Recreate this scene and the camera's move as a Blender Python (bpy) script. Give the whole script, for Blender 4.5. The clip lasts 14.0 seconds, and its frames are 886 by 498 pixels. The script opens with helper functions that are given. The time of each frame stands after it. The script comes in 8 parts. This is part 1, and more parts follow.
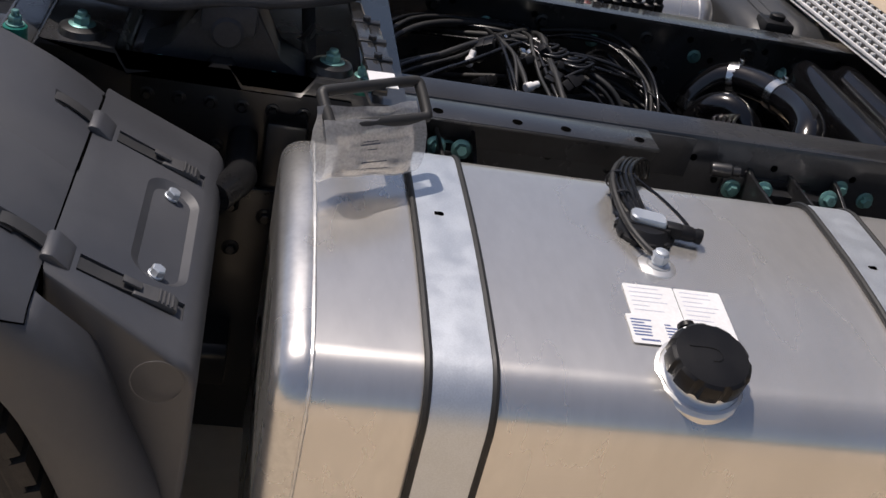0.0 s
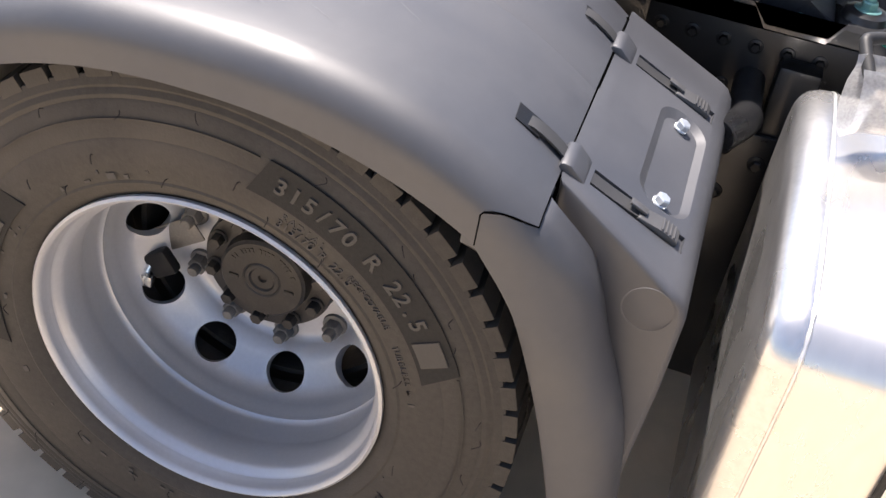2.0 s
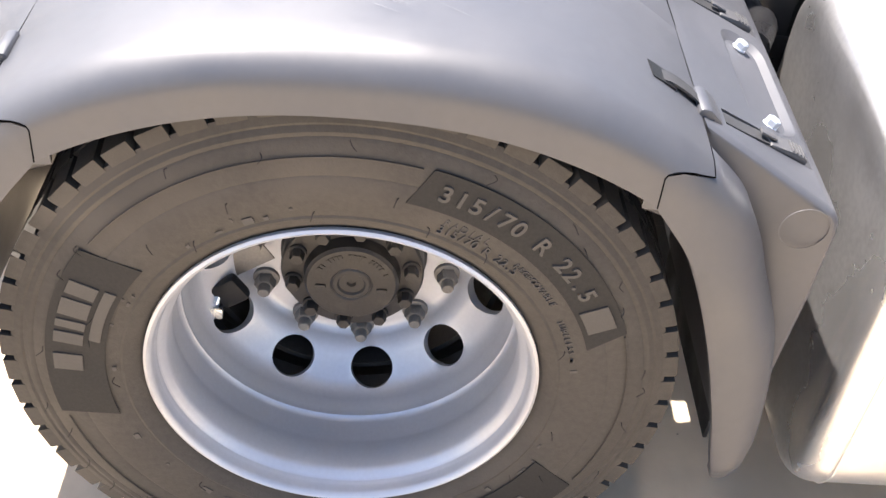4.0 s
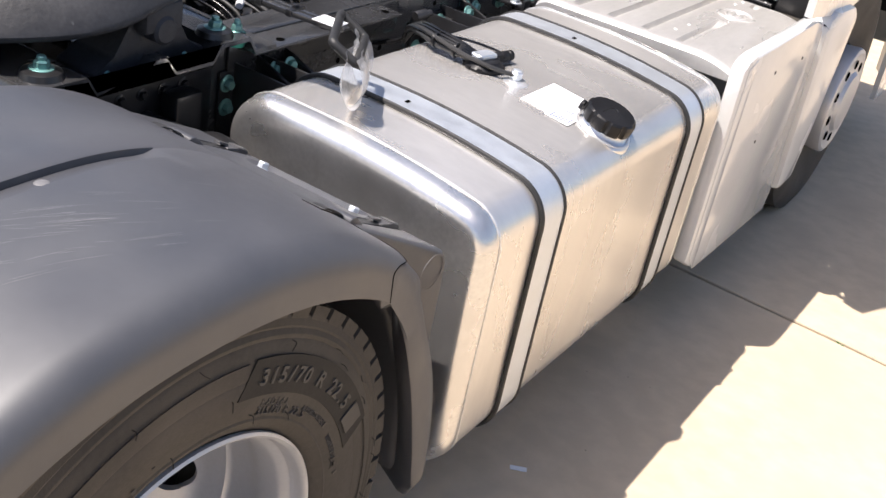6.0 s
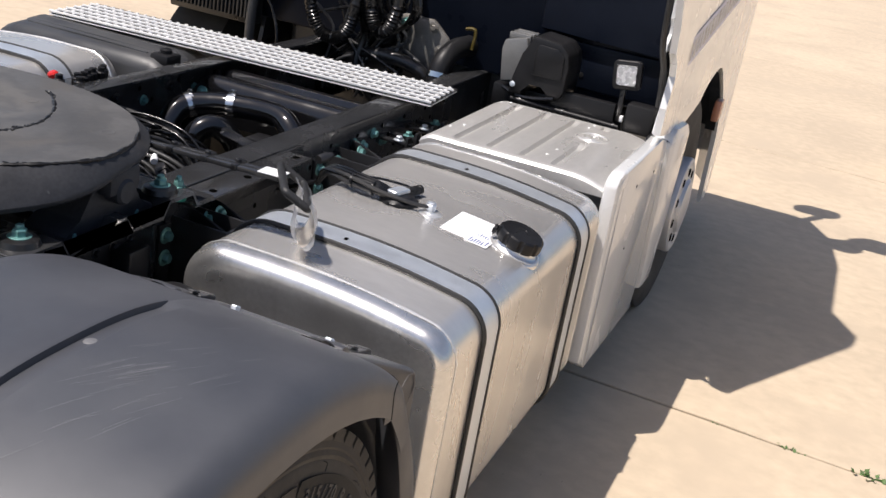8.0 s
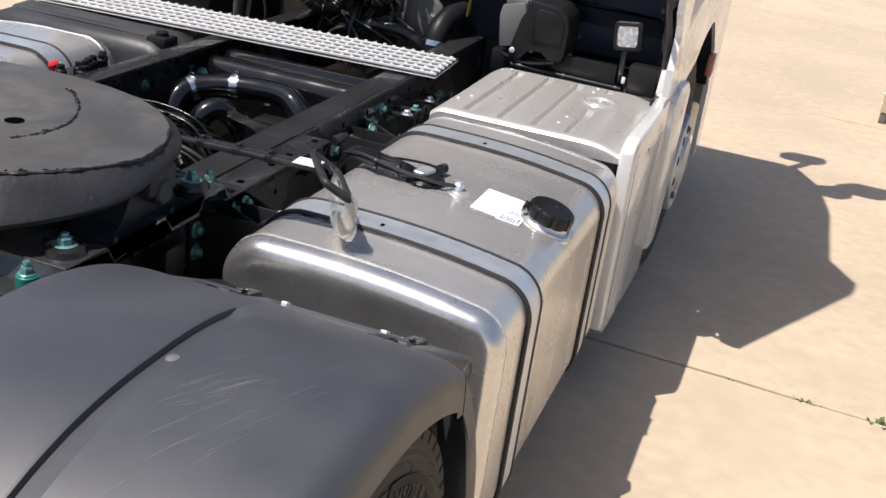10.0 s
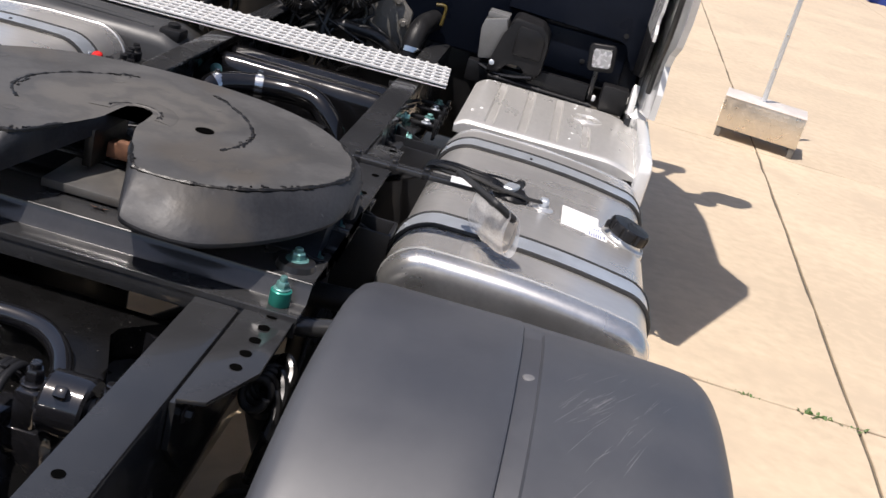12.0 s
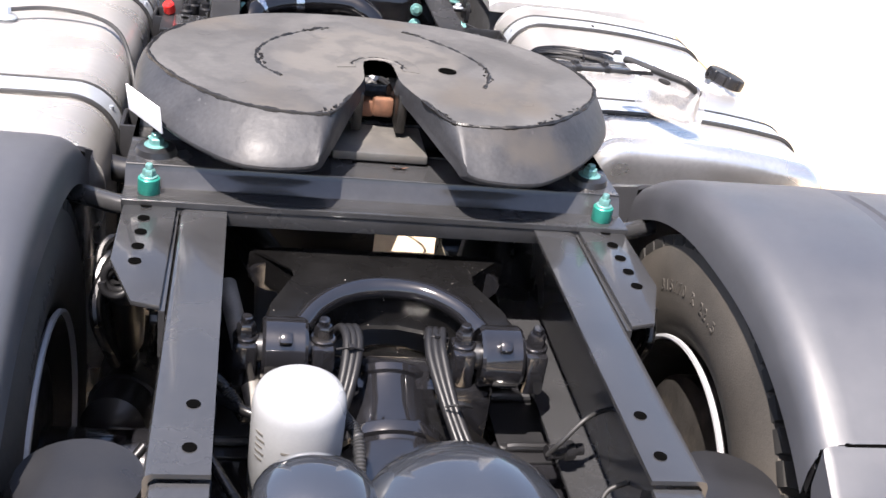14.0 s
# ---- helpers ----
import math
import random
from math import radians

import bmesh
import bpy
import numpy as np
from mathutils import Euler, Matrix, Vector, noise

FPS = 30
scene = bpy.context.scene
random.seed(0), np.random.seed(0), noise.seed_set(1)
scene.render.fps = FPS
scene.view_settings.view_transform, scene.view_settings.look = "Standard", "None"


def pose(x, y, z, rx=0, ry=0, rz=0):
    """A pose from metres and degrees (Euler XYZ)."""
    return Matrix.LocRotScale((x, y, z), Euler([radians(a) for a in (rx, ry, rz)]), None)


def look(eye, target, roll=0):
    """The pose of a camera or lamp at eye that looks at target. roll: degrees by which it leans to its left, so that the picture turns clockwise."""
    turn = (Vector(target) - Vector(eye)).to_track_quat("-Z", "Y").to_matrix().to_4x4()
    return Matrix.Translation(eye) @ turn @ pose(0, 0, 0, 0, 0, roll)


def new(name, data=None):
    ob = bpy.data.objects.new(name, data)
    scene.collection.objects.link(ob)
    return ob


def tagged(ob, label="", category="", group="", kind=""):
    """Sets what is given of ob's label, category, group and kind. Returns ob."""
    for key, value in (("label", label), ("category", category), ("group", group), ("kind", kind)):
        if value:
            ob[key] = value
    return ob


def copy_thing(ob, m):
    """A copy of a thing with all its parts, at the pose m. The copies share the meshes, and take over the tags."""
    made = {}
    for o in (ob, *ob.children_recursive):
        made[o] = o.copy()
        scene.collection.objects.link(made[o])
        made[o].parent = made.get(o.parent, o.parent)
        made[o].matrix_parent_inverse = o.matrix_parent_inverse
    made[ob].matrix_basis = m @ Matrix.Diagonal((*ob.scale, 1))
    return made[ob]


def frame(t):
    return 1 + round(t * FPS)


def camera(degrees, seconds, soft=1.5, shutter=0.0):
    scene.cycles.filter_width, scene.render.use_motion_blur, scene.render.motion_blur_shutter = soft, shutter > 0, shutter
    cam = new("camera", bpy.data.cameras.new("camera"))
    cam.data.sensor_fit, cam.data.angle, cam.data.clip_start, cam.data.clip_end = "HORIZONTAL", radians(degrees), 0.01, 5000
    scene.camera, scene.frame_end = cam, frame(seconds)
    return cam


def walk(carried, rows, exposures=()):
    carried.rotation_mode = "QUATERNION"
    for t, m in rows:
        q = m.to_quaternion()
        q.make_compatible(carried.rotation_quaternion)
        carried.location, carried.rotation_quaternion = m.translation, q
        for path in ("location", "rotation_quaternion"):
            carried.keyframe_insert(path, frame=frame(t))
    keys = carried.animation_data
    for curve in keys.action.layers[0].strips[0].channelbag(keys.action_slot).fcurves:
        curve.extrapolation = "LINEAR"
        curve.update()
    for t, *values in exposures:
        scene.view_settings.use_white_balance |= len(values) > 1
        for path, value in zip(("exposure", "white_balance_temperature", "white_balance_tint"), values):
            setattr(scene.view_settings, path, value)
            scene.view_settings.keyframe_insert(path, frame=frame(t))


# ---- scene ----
cam = camera(44.25, 14.0)
PATH = [
    (0, (2.366, 0.686, 1.789), (1.027, 1.001, 0.972), 13.64),
    (0.5, (2.345, 0.647, 1.780), (1.006, 0.751, 0.910), 12.34),
    (1, (2.341, 0.635, 1.773), (1.023, 0.596, 0.868), 11.63),
    (1.5, (2.345, 0.607, 1.752), (1.063, 0.423, 0.812), 10.18),
    (2, (2.356, 0.571, 1.732), (1.119, 0.319, 0.749), 10.12),
    (2.2, (2.373, 0.552, 1.728), (1.160, 0.281, 0.721), 9.72),
    (4.3, (2.374, -0.092, 1.750), (1.176, 0.137, 0.714), 7.40),
    (4.5, (2.349, -0.184, 1.753), (1.164, 0.150, 0.731), 8.03),
    (5, (2.228, -0.454, 1.767), (1.135, 0.181, 0.786), 8.94),
    (5.5, (2.166, -0.682, 1.786), (1.251, 0.298, 0.914), 10.96),
    (6, (2.037, -0.852, 1.824), (1.369, 0.376, 1.046), 11.43),
    (6.5, (1.871, -0.989, 1.869), (1.379, 0.359, 1.160), 10.48),
    (7, (1.875, -1.132, 1.887), (1.360, 0.254, 1.277), 10.24),
    (7.2, (1.891, -1.176, 1.871), (1.381, 0.227, 1.295), 10.71),
    (9.5, (1.763, -1.174, 1.899), (1.310, 0.241, 1.306), 8.00),
    (10, (1.695, -1.205, 1.908), (1.266, 0.203, 1.281), 8.04),
    (10.5, (1.585, -1.312, 1.929), (1.175, 0.100, 1.297), 10.18),
    (11, (1.351, -1.444, 1.922), (0.977, -0.019, 1.300), 12.15),
    (11.5, (1.079, -1.545, 1.885), (0.802, -0.086, 1.290), 15.08),
    (12, (0.821, -1.584, 1.889), (0.752, -0.097, 1.303), 15.23),
    (12.5, (0.532, -1.651, 1.892), (0.600, -0.180, 1.266), 14.23),
    (13, (0.234, -1.706, 1.877), (0.252, -0.270, 1.173), 12.62),
    (13.5, (-0.030, -1.674, 1.889), (0.113, -0.257, 1.159), 10.61),
    (14, (-0.300, -1.672, 1.895), (0.008, -0.285, 1.161), 8.98),
]
walk(cam, [(t, look(eye, target, roll)) for t, eye, target, roll in PATH], ((0.0, -0.32, 6620, 16), (1.0, 0.2, 6550, 15.5), (1.6, 0.8, 6580, 16), (2.0, 1.3, 6600, 16.3), (2.3, 1.5, 6600, 16.3), (4.3, 2.12, 6560, 15), (5.0, 1.98, 6580, 15.5), (5.5, 1.5, 6640, 16.5), (6.0, 0.87, 6560, 15.5), (6.6, 0.25, 6480, 14.8), (11.5, 0.22, 6460, 14.3), (12.3, 0.3, 6560, 15.8), (13.0, 0.77, 6620, 16.5), (13.5, 1.38, 6600, 17), (14.0, 1.72, 6570, 17)))

# ---- light ----
world = bpy.data.worlds.new("sky")
scene.world = world
world.use_nodes = True
SUN_EL, SUN_DIR = radians(66), Vector((-0.67, -0.74, 0)).normalized()
wn = world.node_tree
sky = wn.nodes.new("ShaderNodeTexSky")
sky.sky_type, sky.sun_disc = "NISHITA", False
sky.sun_elevation = SUN_EL
sky.sun_rotation = math.atan2(SUN_DIR.x, SUN_DIR.y)
sky.dust_density, sky.altitude = 2.0, 100
wn.links.new(sky.outputs[0], wn.nodes["Background"].inputs[0])
wn.nodes["Background"].inputs[1].default_value = 0.095
sun_data = bpy.data.lights.new("sun", "SUN")
sun_data.energy, sun_data.angle, sun_data.color = 4.6, radians(0.55), (1.0, 0.95, 0.87)
sun = new("sun", sun_data)
sun.matrix_basis = look(SUN_DIR * math.cos(SUN_EL) * 30 + Vector((0, 0, math.sin(SUN_EL) * 30)), (0, 0, 0))


# ---- materials ----
def mat(name, color, rough=0.5, metal=0.0, spread=0.12, scale=9.0, fine=0.05, bump=0.0, bump_scale=180.0, stretch=(1, 1, 1),
        spots=None, spot_scale=40.0, spot_cut=0.62, rough_var=0.12, brushed=0.0, coat=0.0, per_piece=0.0, dirt=None, dirt_cut=0.55, dirt_scale=3.0):
    """A surface with tone changes at two scales, optional specks, dirt patches and fine relief."""
    m = bpy.data.materials.new(name)
    m.use_nodes = True
    nt = m.node_tree
    b = nt.nodes["Principled BSDF"]
    N, L = nt.nodes.new, nt.links.new
    tc = N("ShaderNodeTexCoord")
    mp = N("ShaderNodeMapping")
    mp.inputs["Scale"].default_value = stretch
    geo = N("ShaderNodeNewGeometry")
    L(geo.outputs["Position"], mp.inputs["Vector"])
    n1, n2 = N("ShaderNodeTexNoise"), N("ShaderNodeTexNoise")
    n1.inputs["Scale"].default_value, n1.inputs["Detail"].default_value = scale, 6
    n2.inputs["Scale"].default_value, n2.inputs["Detail"].default_value = scale * 14, 3
    L(mp.outputs[0], n1.inputs["Vector"]), L(mp.outputs[0], n2.inputs["Vector"])
    mix = N("ShaderNodeMath")
    mix.operation = "MULTIPLY_ADD"
    mix.inputs[1].default_value = fine / max(spread, 1e-3)
    L(n2.outputs[0], mix.inputs[0]), L(n1.outputs[0], mix.inputs[2])
    ramp = N("ShaderNodeMapRange")
    ramp.inputs["From Min"].default_value = 0.28 + 0.5 * fine / max(spread, 1e-3)
    ramp.inputs["From Max"].default_value = 0.72 + 0.5 * fine / max(spread, 1e-3)
    ramp.inputs["To Min"].default_value, ramp.inputs["To Max"].default_value = 1 - spread, 1 + spread
    L(mix.outputs[0], ramp.inputs["Value"])
    col = N("ShaderNodeVectorMath")
    col.operation = "SCALE"
    col.inputs[0].default_value = color
    L(ramp.outputs[0], col.inputs["Scale"])
    out = col.outputs[0]
    if per_piece:
        info, mr, sc = N("ShaderNodeObjectInfo"), N("ShaderNodeMapRange"), N("ShaderNodeVectorMath")
        mr.inputs["To Min"].default_value, mr.inputs["To Max"].default_value = 1 - per_piece, 1 + per_piece
        L(info.outputs["Random"], mr.inputs["Value"])
        sc.operation = "SCALE"
        L(out, sc.inputs[0]), L(mr.outputs[0], sc.inputs["Scale"])
        out = sc.outputs[0]
    for tint, cut, sc_, soft in ((spots, spot_cut, spot_scale, 0.03), (dirt, dirt_cut, dirt_scale, 0.16)):
        if tint:
            n3, r3, mx = N("ShaderNodeTexNoise"), N("ShaderNodeMapRange"), N("ShaderNodeMix")
            n3.inputs["Scale"].default_value, n3.inputs["Detail"].default_value = sc_, 5
            L(mp.outputs[0], n3.inputs["Vector"])
            r3.inputs["From Min"].default_value, r3.inputs["From Max"].default_value = cut, cut + soft
            L(n3.outputs[0], r3.inputs["Value"])
            mx.data_type = "RGBA"
            L(r3.outputs[0], mx.inputs["Factor"]), L(out, mx.inputs["A"])
            mx.inputs["B"].default_value = (*tint, 1)
            out = mx.outputs["Result"]
    L(out, b.inputs["Base Color"])
    rr = N("ShaderNodeMapRange")
    rr.inputs["From Min"].default_value, rr.inputs["From Max"].default_value = 0.3, 0.7
    rr.inputs["To Min"].default_value, rr.inputs["To Max"].default_value = max(rough - rough_var, 0.03), min(rough + rough_var, 1)
    L(n1.outputs[0], rr.inputs["Value"]), L(rr.outputs[0], b.inputs["Roughness"])
    b.inputs["Metallic"].default_value = metal
    if brushed:
        tg = N("ShaderNodeTangent")
        tg.direction_type, tg.axis = "RADIAL", "Y"
        L(tg.outputs[0], b.inputs["Tangent"])
        b.inputs["Anisotropic"].default_value, b.inputs["Anisotropic Rotation"].default_value = brushed, 0.25
    if coat:
        b.inputs["Coat Weight"].default_value, b.inputs["Coat Roughness"].default_value = coat, 0.08
    if bump:
        n4, bp = N("ShaderNodeTexNoise"), N("ShaderNodeBump")
        n4.inputs["Scale"].default_value, n4.inputs["Detail"].default_value = bump_scale, 4
        L(mp.outputs[0], n4.inputs["Vector"]), L(n4.outputs[0], bp.inputs["Height"])
        bp.inputs["Strength"].default_value, bp.inputs["Distance"].default_value = bump, 0.002
        L(bp.outputs[0], b.inputs["Normal"])
    return m


PLASTIC = mat("grey_plastic", (0.047, 0.049, 0.056), 0.53, 0, 0.10, 4, 0.05, 0.10, 900, dirt=(0.055, 0.056, 0.062), dirt_cut=0.56, dirt_scale=2.2)
PLASTIC.node_tree.nodes["Principled BSDF"].inputs["Specular IOR Level"].default_value = 0.88
SCRATCH = mat("pale_scratches", (0.20, 0.20, 0.205), 0.55, 0, 0.2, 20)
SCRATCH.node_tree.nodes["Principled BSDF"].inputs["Specular IOR Level"].default_value = 0.9
SCUFF = mat("scuffed_plastic", (0.13, 0.13, 0.135), 0.6, 0, 0.2, 20)
ALU = mat("brushed_aluminium", (0.72, 0.70, 0.67), 0.28, 0.77, 0.04, 3, 0.035, 0.03, 160, (0.5, 1.2, 0.5), rough_var=0.035, brushed=0.62,
          dirt=(0.62, 0.60, 0.57), dirt_cut=0.54, dirt_scale=2.2, spots=(0.92, 0.92, 0.92), spot_scale=120, spot_cut=0.742)
LID = mat("lid_aluminium", (0.65, 0.635, 0.61), 0.33, 0.54, 0.07, 5, 0.05, 0.05, 90, (1.0, 0.3, 1.0), rough_var=0.10, dirt=(0.52, 0.505, 0.485), dirt_cut=0.56, dirt_scale=5)
# aluminium darkened to paint the shade between the grip planks
GAP_SHADE = mat("plank_gap_shade", (0.014, 0.0135, 0.013), 0.6, 0.2, 0.2, 30, 0.1)
TREAD = mat("worn_bright_tread", (0.86, 0.85, 0.83), 0.42, 0.12, 0.10, 22, 0.1, 0.1, 300)
ALU_DULL = mat("dull_aluminium", (0.76, 0.755, 0.74), 0.36, 0.75, 0.08, 8, 0.08, 0.08, 120, (1.0, 0.2, 1.0), rough_var=0.08)
ALU_END = mat("aluminium_end_cap", (0.66, 0.655, 0.645), 0.28, 0.86, 0.07, 6, 0.08, 0.05, 200, rough_var=0.06, dirt=(0.54, 0.53, 0.51), dirt_cut=0.55, dirt_scale=3.5)
ZINC = mat("zinc_steel", (0.66, 0.70, 0.74), 0.42, 0.75, 0.045, 26, 0.06, 0.08, 260, rough_var=0.05)
CHROME = mat("bright_steel", (0.72, 0.72, 0.70), 0.18, 1.0, 0.06, 20)
RUBBER = mat("black_rubber", (0.018, 0.018, 0.018), 0.55, 0, 0.15, 20, 0.1)
CABLE = mat("black_cable", (0.006, 0.006, 0.0065), 0.28, 0, 0.2, 15, 0.1)
TYRE = mat("dusty_tyre", (0.045, 0.040, 0.0335), 0.80, 0, 0.14, 7, 0.12, 0.35, 260, dirt=(0.064, 0.056, 0.046), dirt_cut=0.52, dirt_scale=4)
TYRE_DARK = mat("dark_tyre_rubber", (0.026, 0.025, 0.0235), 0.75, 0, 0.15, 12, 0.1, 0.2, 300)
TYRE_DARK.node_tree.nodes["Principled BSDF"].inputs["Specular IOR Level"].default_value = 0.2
TYRE_TEXT = mat("raised_tyre_letters", (0.064, 0.059, 0.052), 0.8, 0, 0.1, 20)
FRAME = mat("frame_paint", (0.031, 0.0315, 0.033), 0.22, 0, 0.15, 6, 0.08, 0.06, 140, coat=0.45, dirt=(0.024, 0.0235, 0.023), dirt_cut=0.58, dirt_scale=5)
BLACK = mat("black_paint", (0.0135, 0.0135, 0.0145), 0.36, 0, 0.2, 8, 0.1, 0.06, 140, coat=0.15)
GLOSS = mat("glossy_black_casting", (0.010, 0.010, 0.0115), 0.12, 0, 0.25, 12, 0.1, 0.20, 55, coat=0.95, rough_var=0.06, dirt=(0.040, 0.036, 0.032), dirt_cut=0.66, dirt_scale=9)
DUSTCAST = mat("dusty_black_casting", (0.0052, 0.0051, 0.0052), 0.27, 0, 0.3, 10, 0.15, 0.22, 60, rough_var=0.12, dirt=(0.010, 0.0096, 0.0093), dirt_cut=0.60, dirt_scale=7, spots=(0.42, 0.40, 0.37), spot_scale=120, spot_cut=0.725)
DUSTCAST.node_tree.nodes["Principled BSDF"].inputs["Specular IOR Level"].default_value = 0.22
RESERVOIR = mat("polished_black_reservoir", (0.024, 0.027, 0.033), 0.10, 0.0, 0.15, 8, 0.06, 0.05, 40, coat=1.0, rough_var=0.04)
RESERVOIR.node_tree.nodes["Principled BSDF"].inputs["Specular IOR Level"].default_value = 0.9
BLACKPLAST = mat("black_plastic", (0.011, 0.011, 0.012), 0.40, 0, 0.15, 14, 0.1, 0.12, 500)
BLACKPLAST.node_tree.nodes["Principled BSDF"].inputs["Specular IOR Level"].default_value = 0.25
GREASE = mat("greasy_coupling_plate", (0.086, 0.084, 0.081), 0.52, 0.1, 0.22, 5, 0.10, 0.22, 60, dirt=(0.085, 0.076, 0.065), dirt_cut=0.52, dirt_scale=3.4, spots=(0.012, 0.011, 0.010), spot_scale=6, spot_cut=0.70)
CASTSIDE = mat("worn_black_casting", (0.032, 0.033, 0.0365), 0.50, 0.1, 0.3, 9, 0.15, 0.55, 38, spots=(0.06, 0.06, 0.064), spot_scale=30, spot_cut=0.70, dirt=(0.05, 0.046, 0.042), dirt_cut=0.58, dirt_scale=6)

def swirl(m, cx, cy, inner, tan, streak):
    """Smears in rough circles about a centre, and a paler rubbed zone round it."""
    nt = m.node_tree
    N, L = nt.nodes.new, nt.links.new
    b = nt.nodes["Principled BSDF"]
    src = b.inputs["Base Color"].links[0].from_socket
    geo, off, sc = N("ShaderNodeNewGeometry"), N("ShaderNodeVectorMath"), N("ShaderNodeVectorMath")
    off.operation, sc.operation = "SUBTRACT", "MULTIPLY"
    off.inputs[1].default_value, sc.inputs[1].default_value = (cx, cy, 0), (1, 1, 0)
    L(geo.outputs["Position"], off.inputs[0]), L(off.outputs[0], sc.inputs[0])
    wv = N("ShaderNodeTexWave")
    wv.wave_type, wv.rings_direction = "RINGS", "SPHERICAL"
    for k, v in (("Scale", 2.2), ("Distortion", 16.0), ("Detail", 5.0), ("Detail Scale", 1.6), ("Detail Roughness", 0.62)):
        wv.inputs[k].default_value = v
    L(sc.outputs[0], wv.inputs["Vector"])
    ln, nz, ad, mr = N("ShaderNodeVectorMath"), N("ShaderNodeTexNoise"), N("ShaderNodeMath"), N("ShaderNodeMapRange")
    ln.operation, ad.operation = "LENGTH", "MULTIPLY_ADD"
    nz.inputs["Scale"].default_value, nz.inputs["Detail"].default_value = 7, 5
    L(sc.outputs[0], ln.inputs[0]), L(sc.outputs[0], nz.inputs["Vector"])
    ad.inputs[1].default_value = 0.16
    L(nz.outputs[0], ad.inputs[0]), L(ln.outputs["Value"], ad.inputs[2])
    mr.inputs["From Min"].default_value, mr.inputs["From Max"].default_value = inner + 0.11, inner + 0.06
    L(ad.outputs[0], mr.inputs["Value"])
    m1, m2, r2 = N("ShaderNodeMix"), N("ShaderNodeMix"), N("ShaderNodeMapRange")
    m1.data_type = m2.data_type = "RGBA"
    r2.inputs["From Min"].default_value, r2.inputs["To Max"].default_value = 0.45, 0.5
    L(wv.outputs["Fac"], r2.inputs["Value"])
    L(mr.outputs[0], m1.inputs["Factor"]), L(src, m1.inputs["A"])
    m1.inputs["B"].default_value = (*tan, 1)
    L(r2.outputs[0], m2.inputs["Factor"]), L(m1.outputs["Result"], m2.inputs["A"])
    m2.inputs["B"].default_value = (*streak, 1)
    L(m2.outputs["Result"], b.inputs["Base Color"])


swirl(GREASE, 0.0, 0.66, 0.20, (0.106, 0.100, 0.091), (0.060, 0.059, 0.0575))

CASTSIDE.node_tree.nodes["Principled BSDF"].inputs["Specular IOR Level"].default_value = 0.3
GUNK = mat("dried_grease", (0.010, 0.009, 0.008), 0.40, 0, 0.3, 30, 0.2, 0.6, 160)
RUST = mat("rusty_jaw", (0.14, 0.066, 0.038), 0.7, 0.2, 0.4, 40, 0.2, 0.4, 120)
GREEN = mat("teal_bolt_coating", (0.16, 0.34, 0.32), 0.38, 0.55, 0.15, 40, 0.1)
SLEEVE = mat("green_sleeve", (0.02, 0.23, 0.18), 0.35, 0.35, 0.12, 40)
RIM = mat("silver_rim_paint", (0.52, 0.53, 0.55), 0.42, 0.5, 0.03, 10, 0.03, 0.04, 300, rough_var=0.04)
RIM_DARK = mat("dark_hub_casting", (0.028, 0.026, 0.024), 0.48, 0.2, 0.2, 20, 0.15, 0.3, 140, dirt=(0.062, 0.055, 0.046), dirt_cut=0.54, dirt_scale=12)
WHITE = mat("white_cab_paint", (0.645, 0.648, 0.64), 0.22, 0, 0.03, 3, 0.02, coat=0.6)
WHITE_DULL = mat("white_painted_metal", (0.28, 0.29, 0.30), 0.32, 0, 0.04, 12, 0.03)
PAPER = mat("white_label", (0.80, 0.80, 0.80), 0.5, 0, 0.03, 12)
INK = mat("printed_ink", (0.05, 0.06, 0.09), 0.6, 0, 0.05, 12)
INKBLUE = mat("blue_print", (0.09, 0.13, 0.30), 0.5, 0, 0.1, 30)
INKPALE = mat("faded_blue_print", (0.55, 0.56, 0.66), 0.4, 0, 0.2, 14)
CONCRETE = mat("sunlit_concrete", (0.52, 0.42, 0.30), 0.85, 0, 0.09, 0.9, 0.09, 0.09, 110, per_piece=0.04, spots=(0.16, 0.14, 0.11), spot_scale=42, spot_cut=0.735,
               dirt=(0.475, 0.385, 0.278), dirt_cut=0.53, dirt_scale=1.9)
JOINT = mat("dark_joint_filling", (0.10, 0.085, 0.065), 0.9, 0, 0.3, 30, 0.2, 0.5, 120)
WEED = mat("weed_leaves", (0.07, 0.13, 0.03), 0.6, 0, 0.3, 60)
NAVY = mat("dark_cab_panel", (0.006, 0.0085, 0.0155), 0.35, 0, 0.15, 5, 0.05)
NAVY.node_tree.nodes["Principled BSDF"].inputs["Specular IOR Level"].default_value = 0.12
DARKGREY = mat("dark_grey_cover", (0.036, 0.037, 0.039), 0.45, 0, 0.12, 8, 0.06, 0.10, 400)
CASTGREY = mat("grey_gearbox_casting", (0.20, 0.19, 0.175), 0.55, 0.5, 0.2, 16, 0.1, 0.3, 120)
RED = mat("red_plastic", (0.60, 0.02, 0.015), 0.35, 0, 0.1, 30)
ORANGE = mat("amber_lens", (0.45, 0.20, 0.12), 0.2, 0, 0.05, 30)
# yellow darkened to stand in for the shade behind the cab
YELLOW = mat("shaded_yellow_plastic", (0.085, 0.06, 0.008), 0.4, 0, 0.1, 30)


def glassy(name, color, rough, alpha_rough=0.0):
    m = bpy.data.materials.new(name)
    m.use_nodes = True
    b = m.node_tree.nodes["Principled BSDF"]
    b.inputs["Base Color"].default_value = (*color, 1)
    b.inputs["Roughness"].default_value = rough
    b.inputs["Transmission Weight"].default_value = 1.0
    b.inputs["IOR"].default_value = 1.3
    return m


